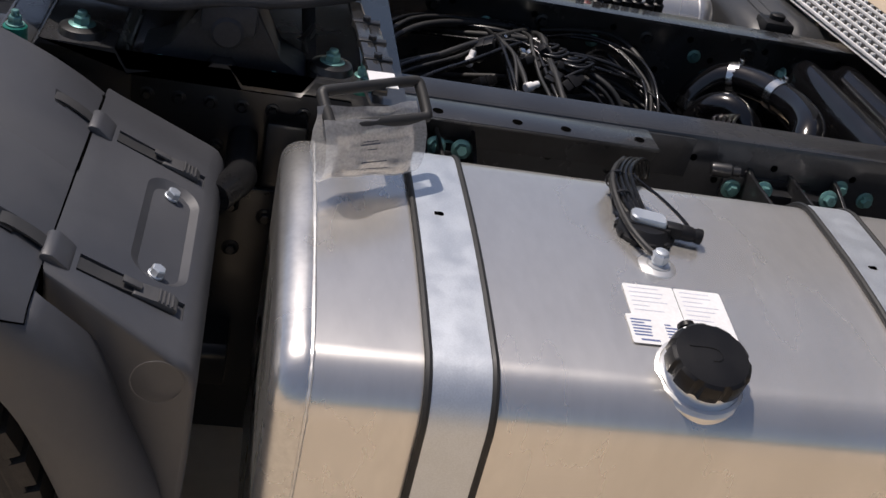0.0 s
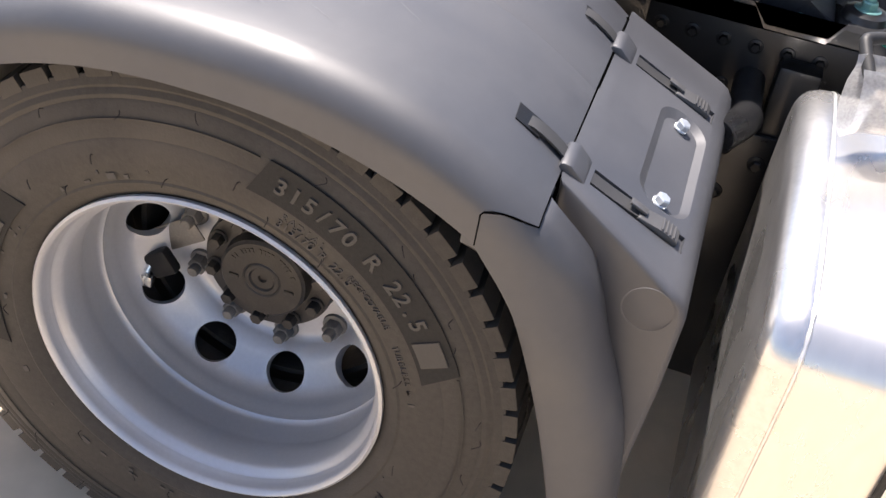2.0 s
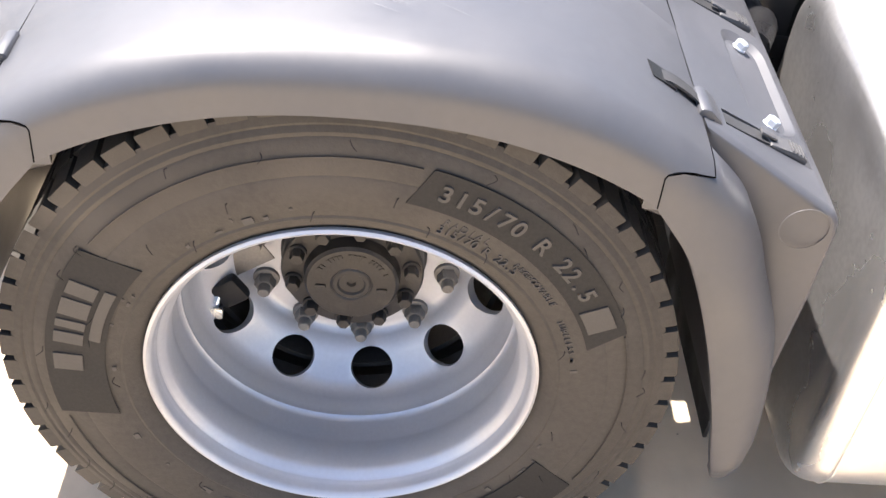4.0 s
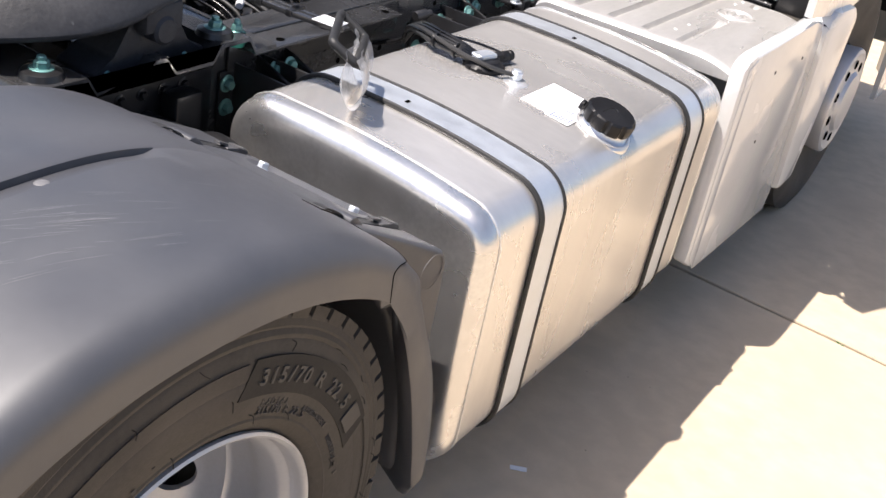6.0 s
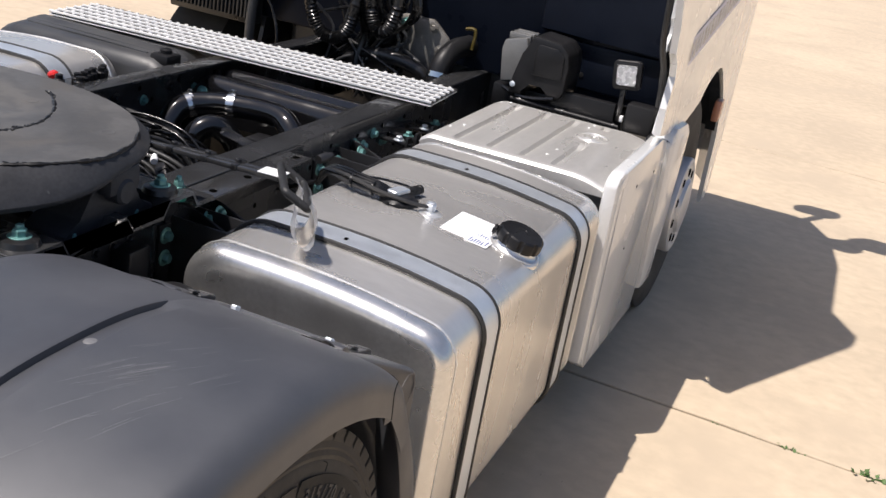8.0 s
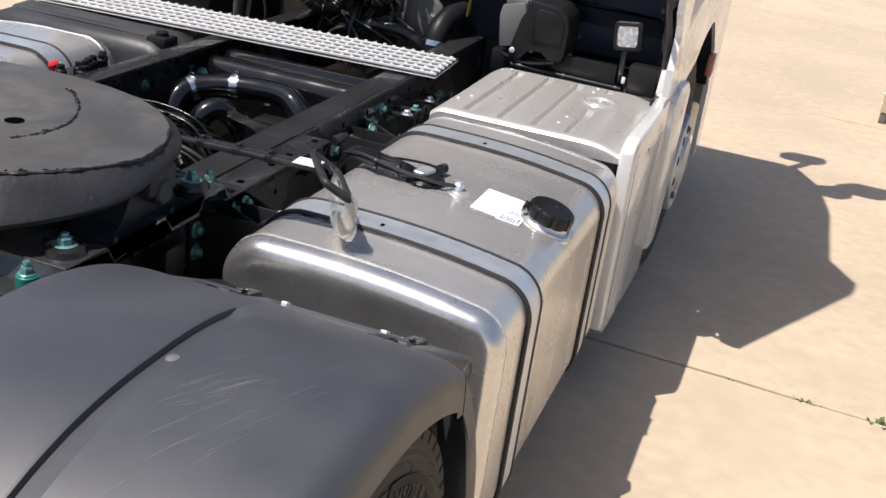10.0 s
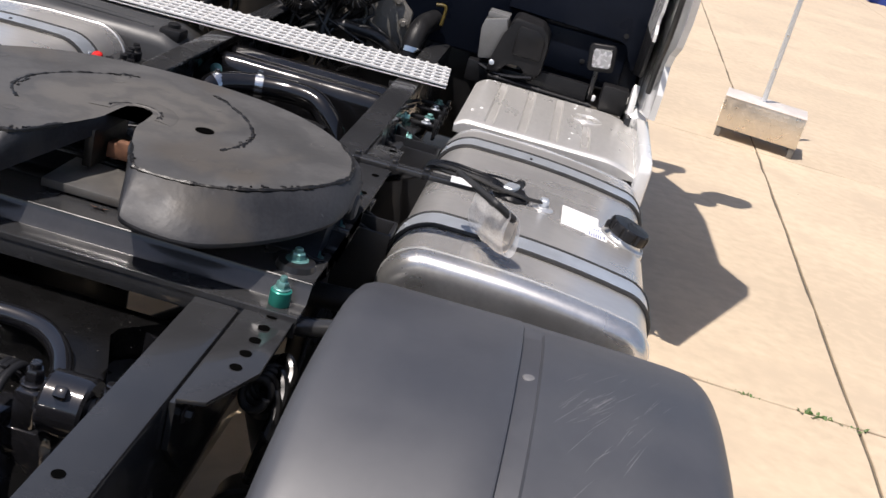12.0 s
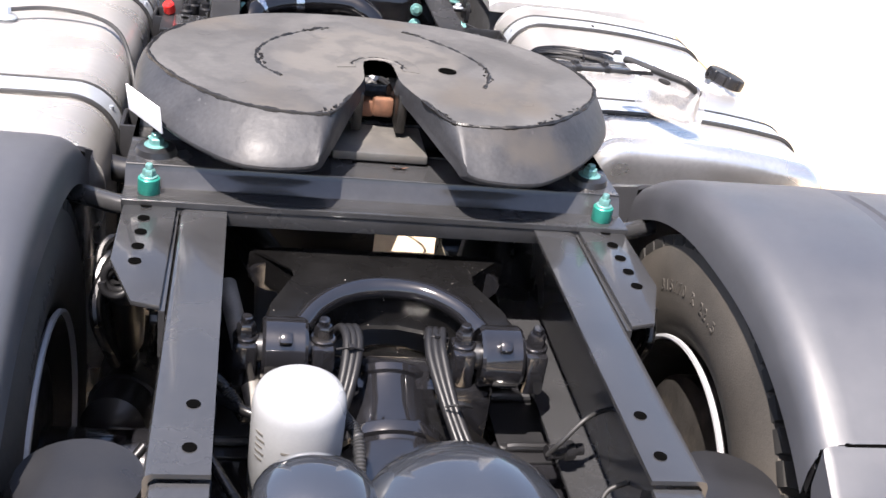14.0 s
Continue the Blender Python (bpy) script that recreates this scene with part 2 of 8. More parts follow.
def thin_sheet(name, color, clear, back):
    """A thin sheet that lets some light straight through and glows softly when lit from behind."""
    m = bpy.data.materials.new(name)
    m.use_nodes = True
    nt = m.node_tree
    N, L = nt.nodes.new, nt.links.new
    b = nt.nodes["Principled BSDF"]
    b.inputs["Base Color"].default_value, b.inputs["Roughness"].default_value = (*color, 1), 0.25
    tl, tp, m1, m2, nz = N("ShaderNodeBsdfTranslucent"), N("ShaderNodeBsdfTransparent"), N("ShaderNodeMixShader"), N("ShaderNodeMixShader"), N("ShaderNodeTexNoise")
    nz.inputs["Scale"].default_value = 30
    mr = N("ShaderNodeMapRange")
    mr.inputs["To Min"].default_value, mr.inputs["To Max"].default_value = clear * 0.75, min(clear * 1.25, 1)
    L(nz.outputs[0], mr.inputs["Value"])
    tl.inputs["Color"].default_value = (*color, 1)
    m1.inputs[0].default_value = back
    L(b.outputs[0], m1.inputs[1]), L(tl.outputs[0], m1.inputs[2])
    L(mr.outputs[0], m2.inputs[0]), L(m1.outputs[0], m2.inputs[1]), L(tp.outputs[0], m2.inputs[2])
    L(m2.outputs[0], nt.nodes["Material Output"].inputs["Surface"])
    return m


FILM = thin_sheet("clear_plastic_film", (0.90, 0.90, 0.90), 0.62, 0.4)
THINPAPER = thin_sheet("thin_card", (0.74, 0.68, 0.60), 0.0, 0.5)
LENS = glassy("lamp_lens", (0.95, 0.95, 0.95), 0.05)
BLUEDOT = mat("blue_plastic", (0.02, 0.06, 0.35), 0.4, 0, 0.1, 20)


# ---- geometry helpers ----
ORIGIN = {}


def thing(name, at, label, category, group="", kind=""):
    """An Empty at the base of a thing."""
    ob = new(name)
    ob.empty_display_size = 0.1
    ob.location = at
    ORIGIN[ob.name] = Vector(at)
    return tagged(ob, label, category, group, kind)


def finish(bm, sharp=0.6):
    bm.normal_update()
    for f in bm.faces:
        f.smooth = True
    for e in bm.edges:
        if len(e.link_faces) == 2 and e.calc_face_angle(0) > sharp:
            e.smooth = False


def part(name, bm, material, parent, label="", sharp=0.6, kind=""):
    """Links a bmesh, drawn in world coordinates, as one mesh under a thing or a part."""
    bmesh.ops.remove_doubles(bm, verts=bm.verts, dist=1e-6)
    finish(bm, sharp)
    me = bpy.data.meshes.new(name)
    bm.to_mesh(me)
    bm.free()
    origin = ORIGIN[parent.name] if parent else Vector((0, 0, 0))
    me.transform(Matrix.Translation(-origin))
    me.materials.append(material)
    ob = new(name, me)
    ob.parent = parent
    ORIGIN[ob.name] = origin
    return tagged(ob, label, kind=kind)


def solo(name, bm, material, label, category, group="", kind="", sharp=0.6):
    """A thing that is one mesh, with its origin at the middle of its base."""
    bmesh.ops.remove_doubles(bm, verts=bm.verts, dist=1e-6)
    finish(bm, sharp)
    me = bpy.data.meshes.new(name)
    bm.to_mesh(me)
    bm.free()
    co = np.array([v.co for v in me.vertices])
    o = Vector(((co[:, 0].min() + co[:, 0].max()) / 2, (co[:, 1].min() + co[:, 1].max()) / 2, co[:, 2].min()))
    me.transform(Matrix.Translation(-o))
    me.materials.append(material)
    ob = new(name, me)
    ob.location = o
    ORIGIN[ob.name] = o
    return tagged(ob, label, category, group, kind)


def B():
    return bmesh.new()


def box(bm, x0, x1, y0, y1, z0, z1, bevel=0.0, seg=2, m=None):
    v = [bm.verts.new((x, y, z)) for x in (x0, x1) for y in (y0, y1) for z in (z0, z1)]
    fs = [bm.faces.new([v[i] for i in q]) for q in ((0, 1, 3, 2), (4, 6, 7, 5), (0, 4, 5, 1), (2, 3, 7, 6), (0, 2, 6, 4), (1, 5, 7, 3))]
    geom = list({e for f in fs for e in f.edges})
    if bevel:
        r = bmesh.ops.bevel(bm, geom=geom, offset=bevel, segments=seg, profile=0.5, affect="EDGES")
        if m:
            vs = {w for f in r["faces"] for w in f.verts} | {w for w in v if w.is_valid}
            bmesh.ops.transform(bm, matrix=m, verts=list(vs))
    elif m:
        bmesh.ops.transform(bm, matrix=m, verts=v)
    return bm


def axis_matrix(axis, at):
    """Turns local z to an axis given as a vector, and moves to a place."""
    q = Vector(axis).to_track_quat("Z", "Y")
    return Matrix.Translation(at) @ q.to_matrix().to_4x4()


def loft(bm, rings, closed=True, caps=True):
    rows = [[bm.verts.new(p) for p in ring] for ring in rings]
    n = len(rows[0])
    for a, b in zip(rows, rows[1:]):
        for i in range(n if closed else n - 1):
            j = (i + 1) % n
            bm.faces.new((a[i], a[j], b[j], b[i]))
    if caps and closed:
        bm.faces.new(rows[0][::-1])
        bm.faces.new(rows[-1])
    return rows


def prism(bm, outline, axis, a, b, bevel=0.0):
    """A flat outline drawn along an axis from a to b. The outline's pairs are the two other axes, in order."""
    def put(p, h):
        return {"x": (h, p[0], p[1]), "y": (p[0], h, p[1]), "z": (p[0], p[1], h)}[axis]
    rows = loft(bm, [[put(p, a) for p in outline], [put(p, b) for p in outline]])
    if bevel:
        es = {e for r in rows for v in r for e in v.link_edges}
        bmesh.ops.bevel(bm, geom=list(es), offset=bevel, segments=2, profile=0.5, affect="EDGES")
    return bm


def lathe(bm, profile, axis, at, seg=48, closed_profile=False):
    """Spins pairs of (radius, height) about an axis through a place."""
    m = axis_matrix(axis, at)
    rings = []
    for r, h in profile:
        rings.append([m @ Vector((max(r, 1e-4) * math.cos(2 * math.pi * i / seg), max(r, 1e-4) * math.sin(2 * math.pi * i / seg), h)) for i in range(seg)])
    if closed_profile:
        rings.append(rings[0])
        loft(bm, rings, True, False)
    else:
        loft(bm, rings)
    return bm


def smooth_path(pts, n=6):
    p = [Vector(q) for q in pts]
    p = [2 * p[0] - p[1]] + p + [2 * p[-1] - p[-2]]
    out = []
    for i in range(1, len(p) - 2):
        for k in range(n):
            t = k / n
            a, b, c, d = p[i - 1:i + 3]
            out.append(0.5 * ((2 * b) + (c - a) * t + (2 * a - 5 * b + 4 * c - d) * t * t + (3 * b - a - 3 * c + d) * t ** 3))
    return out + [p[-2]]


def tube(bm, pts, r, seg=10, smooth=6, wave=None):
    path = smooth_path(pts, smooth) if smooth else [Vector(q) for q in pts]
    tang = [(path[min(i + 1, len(path) - 1)] - path[max(i - 1, 0)]).normalized() for i in range(len(path))]
    nrm = tang[0].orthogonal().normalized()
    rings = []
    for i, (p, t) in enumerate(zip(path, tang)):
        nrm = (nrm - nrm.dot(t) * t).normalized()
        bi = t.cross(nrm)
        rad = (wave(i / (len(path) - 1)) if wave else 1.0) * r
        rings.append([p + rad * (math.cos(2 * math.pi * k / seg) * nrm + math.sin(2 * math.pi * k / seg) * bi) for k in range(seg)])
    loft(bm, rings)
    return bm


def rounded(x0, x1, z0, z1, radii, n=7):
    """A rounded rectangle; radii for the corners (x0,z0), (x1,z0), (x1,z1), (x0,z1)."""
    out = []
    for (cx, cz, sx, sz, a0), r in zip(((x0, z0, 1, 1, 180), (x1, z0, -1, 1, 270), (x1, z1, -1, -1, 0), (x0, z1, 1, -1, 90)), radii):
        for k in range(n + 1):
            a = radians(a0 + 90 * k / n)
            out.append((cx + sx * r + r * math.cos(a), cz + sz * r + r * math.sin(a)))
    return out


def hexa(bm, axis, at, r, h, chamfer=0.2):
    m = axis_matrix(axis, at)
    ring = lambda rr, hh: [m @ Vector((rr * math.cos(math.pi / 3 * i), rr * math.sin(math.pi / 3 * i), hh)) for i in range(6)]
    loft(bm, [ring(r, 0), ring(r, h * (1 - chamfer)), ring(r * 0.84, h)])


def bolt(bm, axis, at, r=0.014, h=0.014, washer=1.6, stud=0.0):
    """A hexagon head on a round washer, with an optional stud end."""
    a = Vector(axis).normalized()
    at = Vector(at)
    lathe(bm, [(r * washer, 0), (r * washer, h * 0.22), (r * washer * 0.92, h * 0.3)], a, at, 18)
    hexa(bm, a, at + a * h * 0.3, r, h)
    if stud:
        lathe(bm, [(r * 0.58, 0), (r * 0.58, stud * 0.85), (r * 0.48, stud)], a, at + a * h * 1.2, 12)


def bolt_thing(axis, at, r=0.014, h=0.014, material=None, label="teal-coated hexagon bolt on a round washer", stud=0.0, washer=1.6, group="frame bolts"):
    bm = B()
    bolt(bm, axis, at, r, h, washer, stud)
    return solo("hex_bolt", bm, material or GREEN, label, "bolt", group)


def mirror_x(ob_fn):
    """Calls a builder for both sides: sx is +1 on the tank side of the lorry and -1 on the other."""
    return [ob_fn(1), ob_fn(-1)]


# ---- ground ----
bm = B()
box(bm, -400, 400, -400, 400, -0.5, -0.014)
ground = solo("ground", bm, JOINT, "dark joint bed under the concrete yard", "ground", kind="structure")


def slab_yard():
    """Concrete slabs with open joints; far beyond, one large sheet."""
    turn = Matrix.Translation((2.474, 2.572, 0)) @ pose(0, 0, 0, 0, 0, -2.1)
    w = 4.6
    for i in range(-5, 4):
        for j in range(-3, 7):
            rng = random.Random(i * 31 + j)
            bm = B()
            x0, x1, y0, y1 = i * w, (i + 1) * w, j * w, (j + 1) * w
            g = 0.009
            pts = []
            n = 18
            jit = lambda: rng.uniform(-0.006, 0.006)
            for k in range(n):
                pts.append((x0 + g + (w - 2 * g) * k / n, y0 + g + jit()))
            for k in range(n):
                pts.append((x1 - g + jit(), y0 + g + (w - 2 * g) * k / n))
            for k in range(n):
                pts.append((x1 - g - (w - 2 * g) * k / n, y1 - g + jit()))
            for k in range(n):
                pts.append((x0 + g + jit(), y1 - g - (w - 2 * g) * k / n))
            cx, cy = (x0 + x1) / 2, (y0 + y1) / 2
            top = [turn @ Vector((cx + (px - cx) * 0.9985, cy + (py - cy) * 0.9985, 0)) for px, py in pts]
            mid = [turn @ Vector((px, py, -0.004)) for px, py in pts]
            low = [turn @ Vector((px, py, -0.03)) for px, py in pts]
            loft(bm, [low, mid, top])
            part("concrete_slab", bm, CONCRETE, ground, sharp=0.3)
    # the yard goes on to the horizon
    bm = B()
    m, far = [turn @ Vector((a, b, -0.006)) for a, b in ((-5 * w, -3 * w), (4 * w, -3 * w), (4 * w, 7 * w), (-5 * w, 7 * w))], 395
    inner = [bm.verts.new(p) for p in m]
    outer = [bm.verts.new((a * far, b * far, -0.006)) for a, b in ((-1, -1), (1, -1), (1, 1), (-1, 1))]
    for k in range(4):
        bm.faces.new((inner[k], outer[k], outer[(k + 1) % 4], inner[(k + 1) % 4]))
    part("far_yard", bm, CONCRETE, ground)


slab_yard()


def weed(x, y, size, seed):
    rng = random.Random(seed)
    bm = B()
    for _ in range(int(26 * size)):
        a, l, up = rng.uniform(0, 6.28), rng.uniform(0.02, 0.055) * size, rng.uniform(0.2, 1.2)
        p = Vector((x + rng.gauss(0, 0.035 * size), y + rng.gauss(0, 0.012), -0.006))
        d = Vector((math.cos(a), math.sin(a), up)).normalized()
        s = d.cross(Vector((0, 0, 1))).normalized() * l * 0.22
        q = [p, p + d * l * 0.5 + s, p + d * l - Vector((0, 0, l * 0.2)), p + d * l * 0.5 - s]
        bm.faces.new([bm.verts.new(v) for v in q])
    return solo("weed_tuft", bm, WEED, "small green weed growing in a concrete joint", "weed", "joint weeds", "stuff")


for k, (wx, wy, ws) in enumerate(((2.0, 2.589, 0.6), (2.26, 2.58, 0.8), (2.33, 2.577, 0.75), (2.47, 2.56, 0.6), (1.72, 2.60, 0.35), (2.494, 3.1, 0.3), (1.85, 2.595, 0.3))):
    weed(wx, wy, ws, k)

# ---- chassis frame ----
frame_thing = thing("truck_chassis", (0, 2, 0), "dark painted ladder frame of a parked lorry on its wheels", "truck chassis")


def c_rail(bm, s, y0, y1, top, height, web=0.395, flange=0.088, t=0.008):
    r = 0.012
    o, i = web * s, (web - flange) * s
    prof = [(o, top - r), (o - s * r * 0.3, top - r * 0.3), (o - s * r, top), (i, top), (i, top - t), (o - s * (t + r * 0.6), top - t), (o - s * t, top - t - r * 0.6),
            (o - s * t, top - height + t), (i, top - height + t), (i, top - height), (o - s * r, top - height), (o, top - height + r)]
    prism(bm, prof, "y", y0, y1)


# shineless near-black that paints the shade of holes, gaps and seams
OPENING_SHADE = mat("opening_shade_black", (0.002, 0.002, 0.002), 0.95, 0, 0.05, 10)
OPENING_SHADE.node_tree.nodes["Principled BSDF"].inputs["Specular IOR Level"].default_value = 0.0


def hole_disc(bm, axis, at, r, seg=14):
    """A thin raised disc on a plate, coloured black for the shade in a bore."""
    lathe(bm, [(r, 0.0012), (r * 0.99, 0.0016), (0.0, 0.0016)], axis, at, seg)


for s in (1, -1):
    bm = B()
    c_rail(bm, s, -0.53, 5.0, 0.937, 0.27)
    part("side_rail", bm, FRAME, frame_thing)
    bm = B()
    c_rail(bm, s, -1.15, -0.535, 0.926, 0.23, 0.388, 0.080)
    part("rear_rail_extension", bm, FRAME, frame_thing)
    bm = B()
    for y in (-0.377, -0.475, -0.62):
        hole_disc(bm, (0, 0, 1), (0.3375 * s, y, 0.937 if y > -0.53 else 0.926), 0.0105)
    rng = random.Random(5)
    for k in range(34):
        hole_disc(bm, (s, 0, 0), (0.395 * s, 0.7 + 0.062 * k, 0.885 - 0.045 * (k % 3)), 0.008)
    for k in range(24):
        hole_disc(bm, (-s, 0, 0), (0.387 * s, 1.2 + 0.075 * k, 0.875 - 0.05 * (k % 3)), 0.009)
    part("bolt_hole", bm, OPENING_SHADE, frame_thing, kind="stuff")
# cross members
for y, z, h in ((4.2, 0.8, 0.2),):
    bm = B()
    prism(bm, [(y - 0.05, z + h / 2), (y + 0.05, z + h / 2), (y + 0.05, z + h / 2 - 0.008), (y - 0.04, z + h / 2 - 0.008), (y - 0.04, z - h / 2), (y - 0.05, z - h / 2)], "x", -0.385, 0.385)
    part("cross_member", bm, BLACK, frame_thing)
bm = B()
box(bm, -0.384, 0.384, 0.62, 0.64, 0.80, 0.9, 0.004)
box(bm, -0.384, 0.04, 0.625, 0.635, 0.62, 0.80, 0.002)
box(bm, -0.384, 0.384, 0.62, 0.72, 0.89, 0.90, 0.003)
part("cross_member", bm, BLACK, frame_thing)
# added shield that closes the bay from below; its opening shapes a sun patch
bm = B()
box(bm, -0.38, 0.38, 1.2, 1.70, 0.50, 0.52, 0.004)
prism(bm, [(-0.38, 1.702), (0.14, 1.702), (0.235, 2.01), (0.235, 2.218), (-0.38, 2.218)], "z", 0.50, 0.52, 0.004)
prism(bm, [(0.345, 1.702), (0.38, 1.702), (0.38, 2.218), (0.237, 2.218), (0.237, 2.02), (0.30, 2.0), (0.345, 1.80)], "z", 0.50, 0.52, 0.004)
box(bm, -0.38, 0.38, 2.22, 3.6, 0.50, 0.52, 0.004)
part("added_under_shield", bm, BLACK, frame_thing)

# second added sheet, hides pale ground behind the axle link
bm = B()
box(bm, -0.38, 0.20, 0.30, 1.0, 0.41, 0.43, 0.004)
part("added_under_shield", bm, BLACK, frame_thing)

# drilled angle brackets behind the mounting plate
for s in (1, -1):
    br = thing("angle_bracket", (0.45 * s, 0.07, 0.82), "dark painted steel angle bracket with a row of holes", "bracket", "angle brackets")
    bm = B()
    out = [(0.402, 0.245), (0.50, 0.245), (0.50, 0.03), (0.452, -0.105), (0.405, -0.118)]
    prism(bm, [(x * s, y) for x, y in out], "z", 0.930, 0.940, 0.002)
    part("top_flange", bm, FRAME, br)
    bm = B()
    prism(bm, [(-0.118, 0.93), (0.245, 0.93), (0.245, 0.74), (-0.02, 0.74), (-0.118, 0.84)], "x", 0.397 * s, 0.407 * s)
    part("side_flange", bm, FRAME, br)
    bm = B()
    for k in range(5):
        hole_disc(bm, (0, 0, 1), (0.458 * s, 0.243 - 0.0545 * k, 0.940), 0.0115)
    part("bolt_hole", bm, OPENING_SHADE, br, kind="stuff")
    bolt_thing((s, 0, 0), (0.408 * s, -0.06, 0.88), 0.011, 0.012, BLACK, "black hexagon bolt in a bracket flange")

# drilled angle strip that runs forward along the rail
for s in (1, -1):
    st_ = thing("angle_strip", (0.44 * s, 1.3, 0.84), "dark painted angle strip with a row of holes on the rail", "angle strip", "angle strips")
    bm = B()
    prism(bm, [(0.402 * s, 0.94), (0.488 * s, 0.94), (0.490 * s, 1.51), (0.402 * s, 1.51)], "z", 0.926, 0.935, 0.002)
    part("top_flange", bm, FRAME, st_)
    bm = B()
    box(bm, min(0.3965 * s, 0.4045 * s), max(0.3965 * s, 0.4045 * s), 0.95, 1.62, 0.84, 0.93, 0.002)
    part("side_flange", bm, FRAME, st_)
    bm = B()
    for y in (0.962, 1.06, 1.22, 1.32, 1.475):
        hole_disc(bm, (0, 0, 1), (0.46 * s, y, 0.935), 0.0105)
    part("bolt_hole", bm, OPENING_SHADE, st_, kind="stuff")

# ---- fifth wheel mounting plate ----
plate = thing("mounting_plate", (0, 0.7, 0.938), "corrugated dark steel plate under the coupling, bolted to the frame", "steel plate")
bm = B()
top = [(0.245, 0.950), (0.305, 0.950), (0.335, 0.985), (0.455, 0.985), (0.485, 0.952), (0.60, 0.952), (0.63, 0.985), (0.66, 0.985), (0.69, 0.952), (0.79, 0.952), (0.82, 0.985), (0.90, 0.985),
       (0.93, 0.952), (0.99, 0.952)]
top = [(p.x, p.y) for p in smooth_path([q for y, z in top for q in ((y - 0.004, z, 0), (y + 0.004, z, 0))], 3)]
low = [(y, z - 0.010) for y, z in top[::-1]]
prism(bm, top + low, "x", -0.505, 0.505)
part("corrugated_sheet", bm, FRAME, plate, sharp=0.8)
bm = B()
box(bm, -0.505, 0.505, 0.2435, 0.249, 0.905, 0.951, 0.002)
part("rear_lip", bm, FRAME, plate)
for s in (1, -1):
    bm = B()
    lathe(bm, [(0.020, 0), (0.021, 0.002), (0.021, 0.030), (0.019, 0.032)], (0, 0, 1), (0.457 * s, 0.282, 0.95), 22)
    st = thing("sleeved_stud", (0.457 * s, 0.282, 0.95), "teal bolt through a bright green spacer sleeve", "bolt", "sleeved studs")
    part("sleeve", bm, SLEEVE, st, "bright green spacer sleeve")
    bm = B()
    bolt(bm, (0, 0, 1), (0.457 * s, 0.282, 0.982), 0.0125, 0.013, 1.35, 0.012)
    part("bolt_head", bm, GREEN, st)
    copy_thing(st, Matrix.Translation((0.462 * s, 0.905, 0.952)))
    for y, z in ((0.395, 0.985), (0.845, 0.985)):
        cup = B()
        lathe(cup, [(0.042, 0), (0.038, 0.012), (0.026, 0.016)], (0, 0, 1), (0.453 * s, y, z), 24)
        solo("bolt_seat", cup, BLACK, "round black rubber seat under a frame bolt", "bolt seat", "bolt seats")
        bolt_thing((0, 0, 1), (0.453 * s, y, z + 0.014), 0.015, 0.014, None, stud=0.010)
    for x, y in ((0.46, 0.535), (0.46, 0.74), (0.33, 0.45), (0.37, 0.56)):
        bolt_thing((0, 0, 1), (x * s, y, 0.952), 0.014, 0.015, None, stud=0.010)

# ---- fifth wheel coupling ----
fw = thing("fifth_wheel_coupling", (0, 0.65, 0.96), "black cast-steel fifth wheel smeared with old grease", "truck coupling")


FW_TOP = [(0.034, 0.612), (0.036, 0.572), (0.041, 0.515), (0.073, 0.42), (0.112, 0.322), (0.150, 0.298), (0.235, 0.303), (0.32, 0.340), (0.388, 0.402), (0.442, 0.475), (0.480, 0.555), (0.488, 0.612),
          (0.468, 0.71), (0.425, 0.79), (0.355, 0.868), (0.262, 0.928), (0.14, 0.966), (0.0, 0.98)]
FW_EDGE = [(0.030, 0.612), (0.032, 0.572), (0.039, 0.515), (0.076, 0.41), (0.132, 0.246), (0.164, 0.215), (0.276, 0.217), (0.362, 0.278), (0.440, 0.366), (0.494, 0.462), (0.510, 0.552), (0.508, 0.622),
           (0.491, 0.720), (0.447, 0.805), (0.372, 0.888), (0.273, 0.949), (0.145, 0.990), (0.0, 1.005)]
FW_EDGE_Z = [1.118, 1.117, 1.113, 1.098, 1.074, 1.056, 1.050, 1.052, 1.060, 1.070, 1.082, 1.098, 1.106, 1.108, 1.108, 1.108, 1.108, 1.108]


def both_halves(half):
    return half + [(-x, y) for x, y in half[-2::-1]]


def fw_ring(pts, zs):
    full = both_halves(pts)
    zz = zs + zs[-2::-1]
    return [Vector((x, y, z)) for (x, y), z in zip(full, zz)]


def refine(ring, n=4):
    out = smooth_path([tuple(p) for p in ring], n)
    return out


bm = B()
flat = [1.130] * len(FW_TOP)
throat = [Vector((-0.034, 0.612, 0)), Vector((-0.030, 0.637, 0)), Vector((-0.017, 0.650, 0)), Vector((0, 0.654, 0)), Vector((0.017, 0.650, 0)), Vector((0.030, 0.637, 0))]


def fw_full(pts, zs, lift=0.0):
    ring = refine(fw_ring(pts, zs), 4)
    tz = ring[-1].z
    return ring + [Vector((p.x, p.y, tz)) for p in throat[1:]]


r_top = fw_full(FW_TOP, flat)
r_edge = fw_full(FW_EDGE, FW_EDGE_Z)
r_low = [Vector((p.x * 0.992, 0.65 + (p.y - 0.65) * 0.992, p.z - 0.011)) for p in r_edge]
r_low2 = [Vector((p.x * 0.93, 0.65 + (p.y - 0.65) * 0.95, p.z - 0.019)) for p in r_edge]
def fw_mid(k, lift):
    return [a * k + b * (1 - k) + Vector((0, 0, lift * min(1.0, (a - b).length / 0.06))) for a, b in zip(r_top, r_edge)]


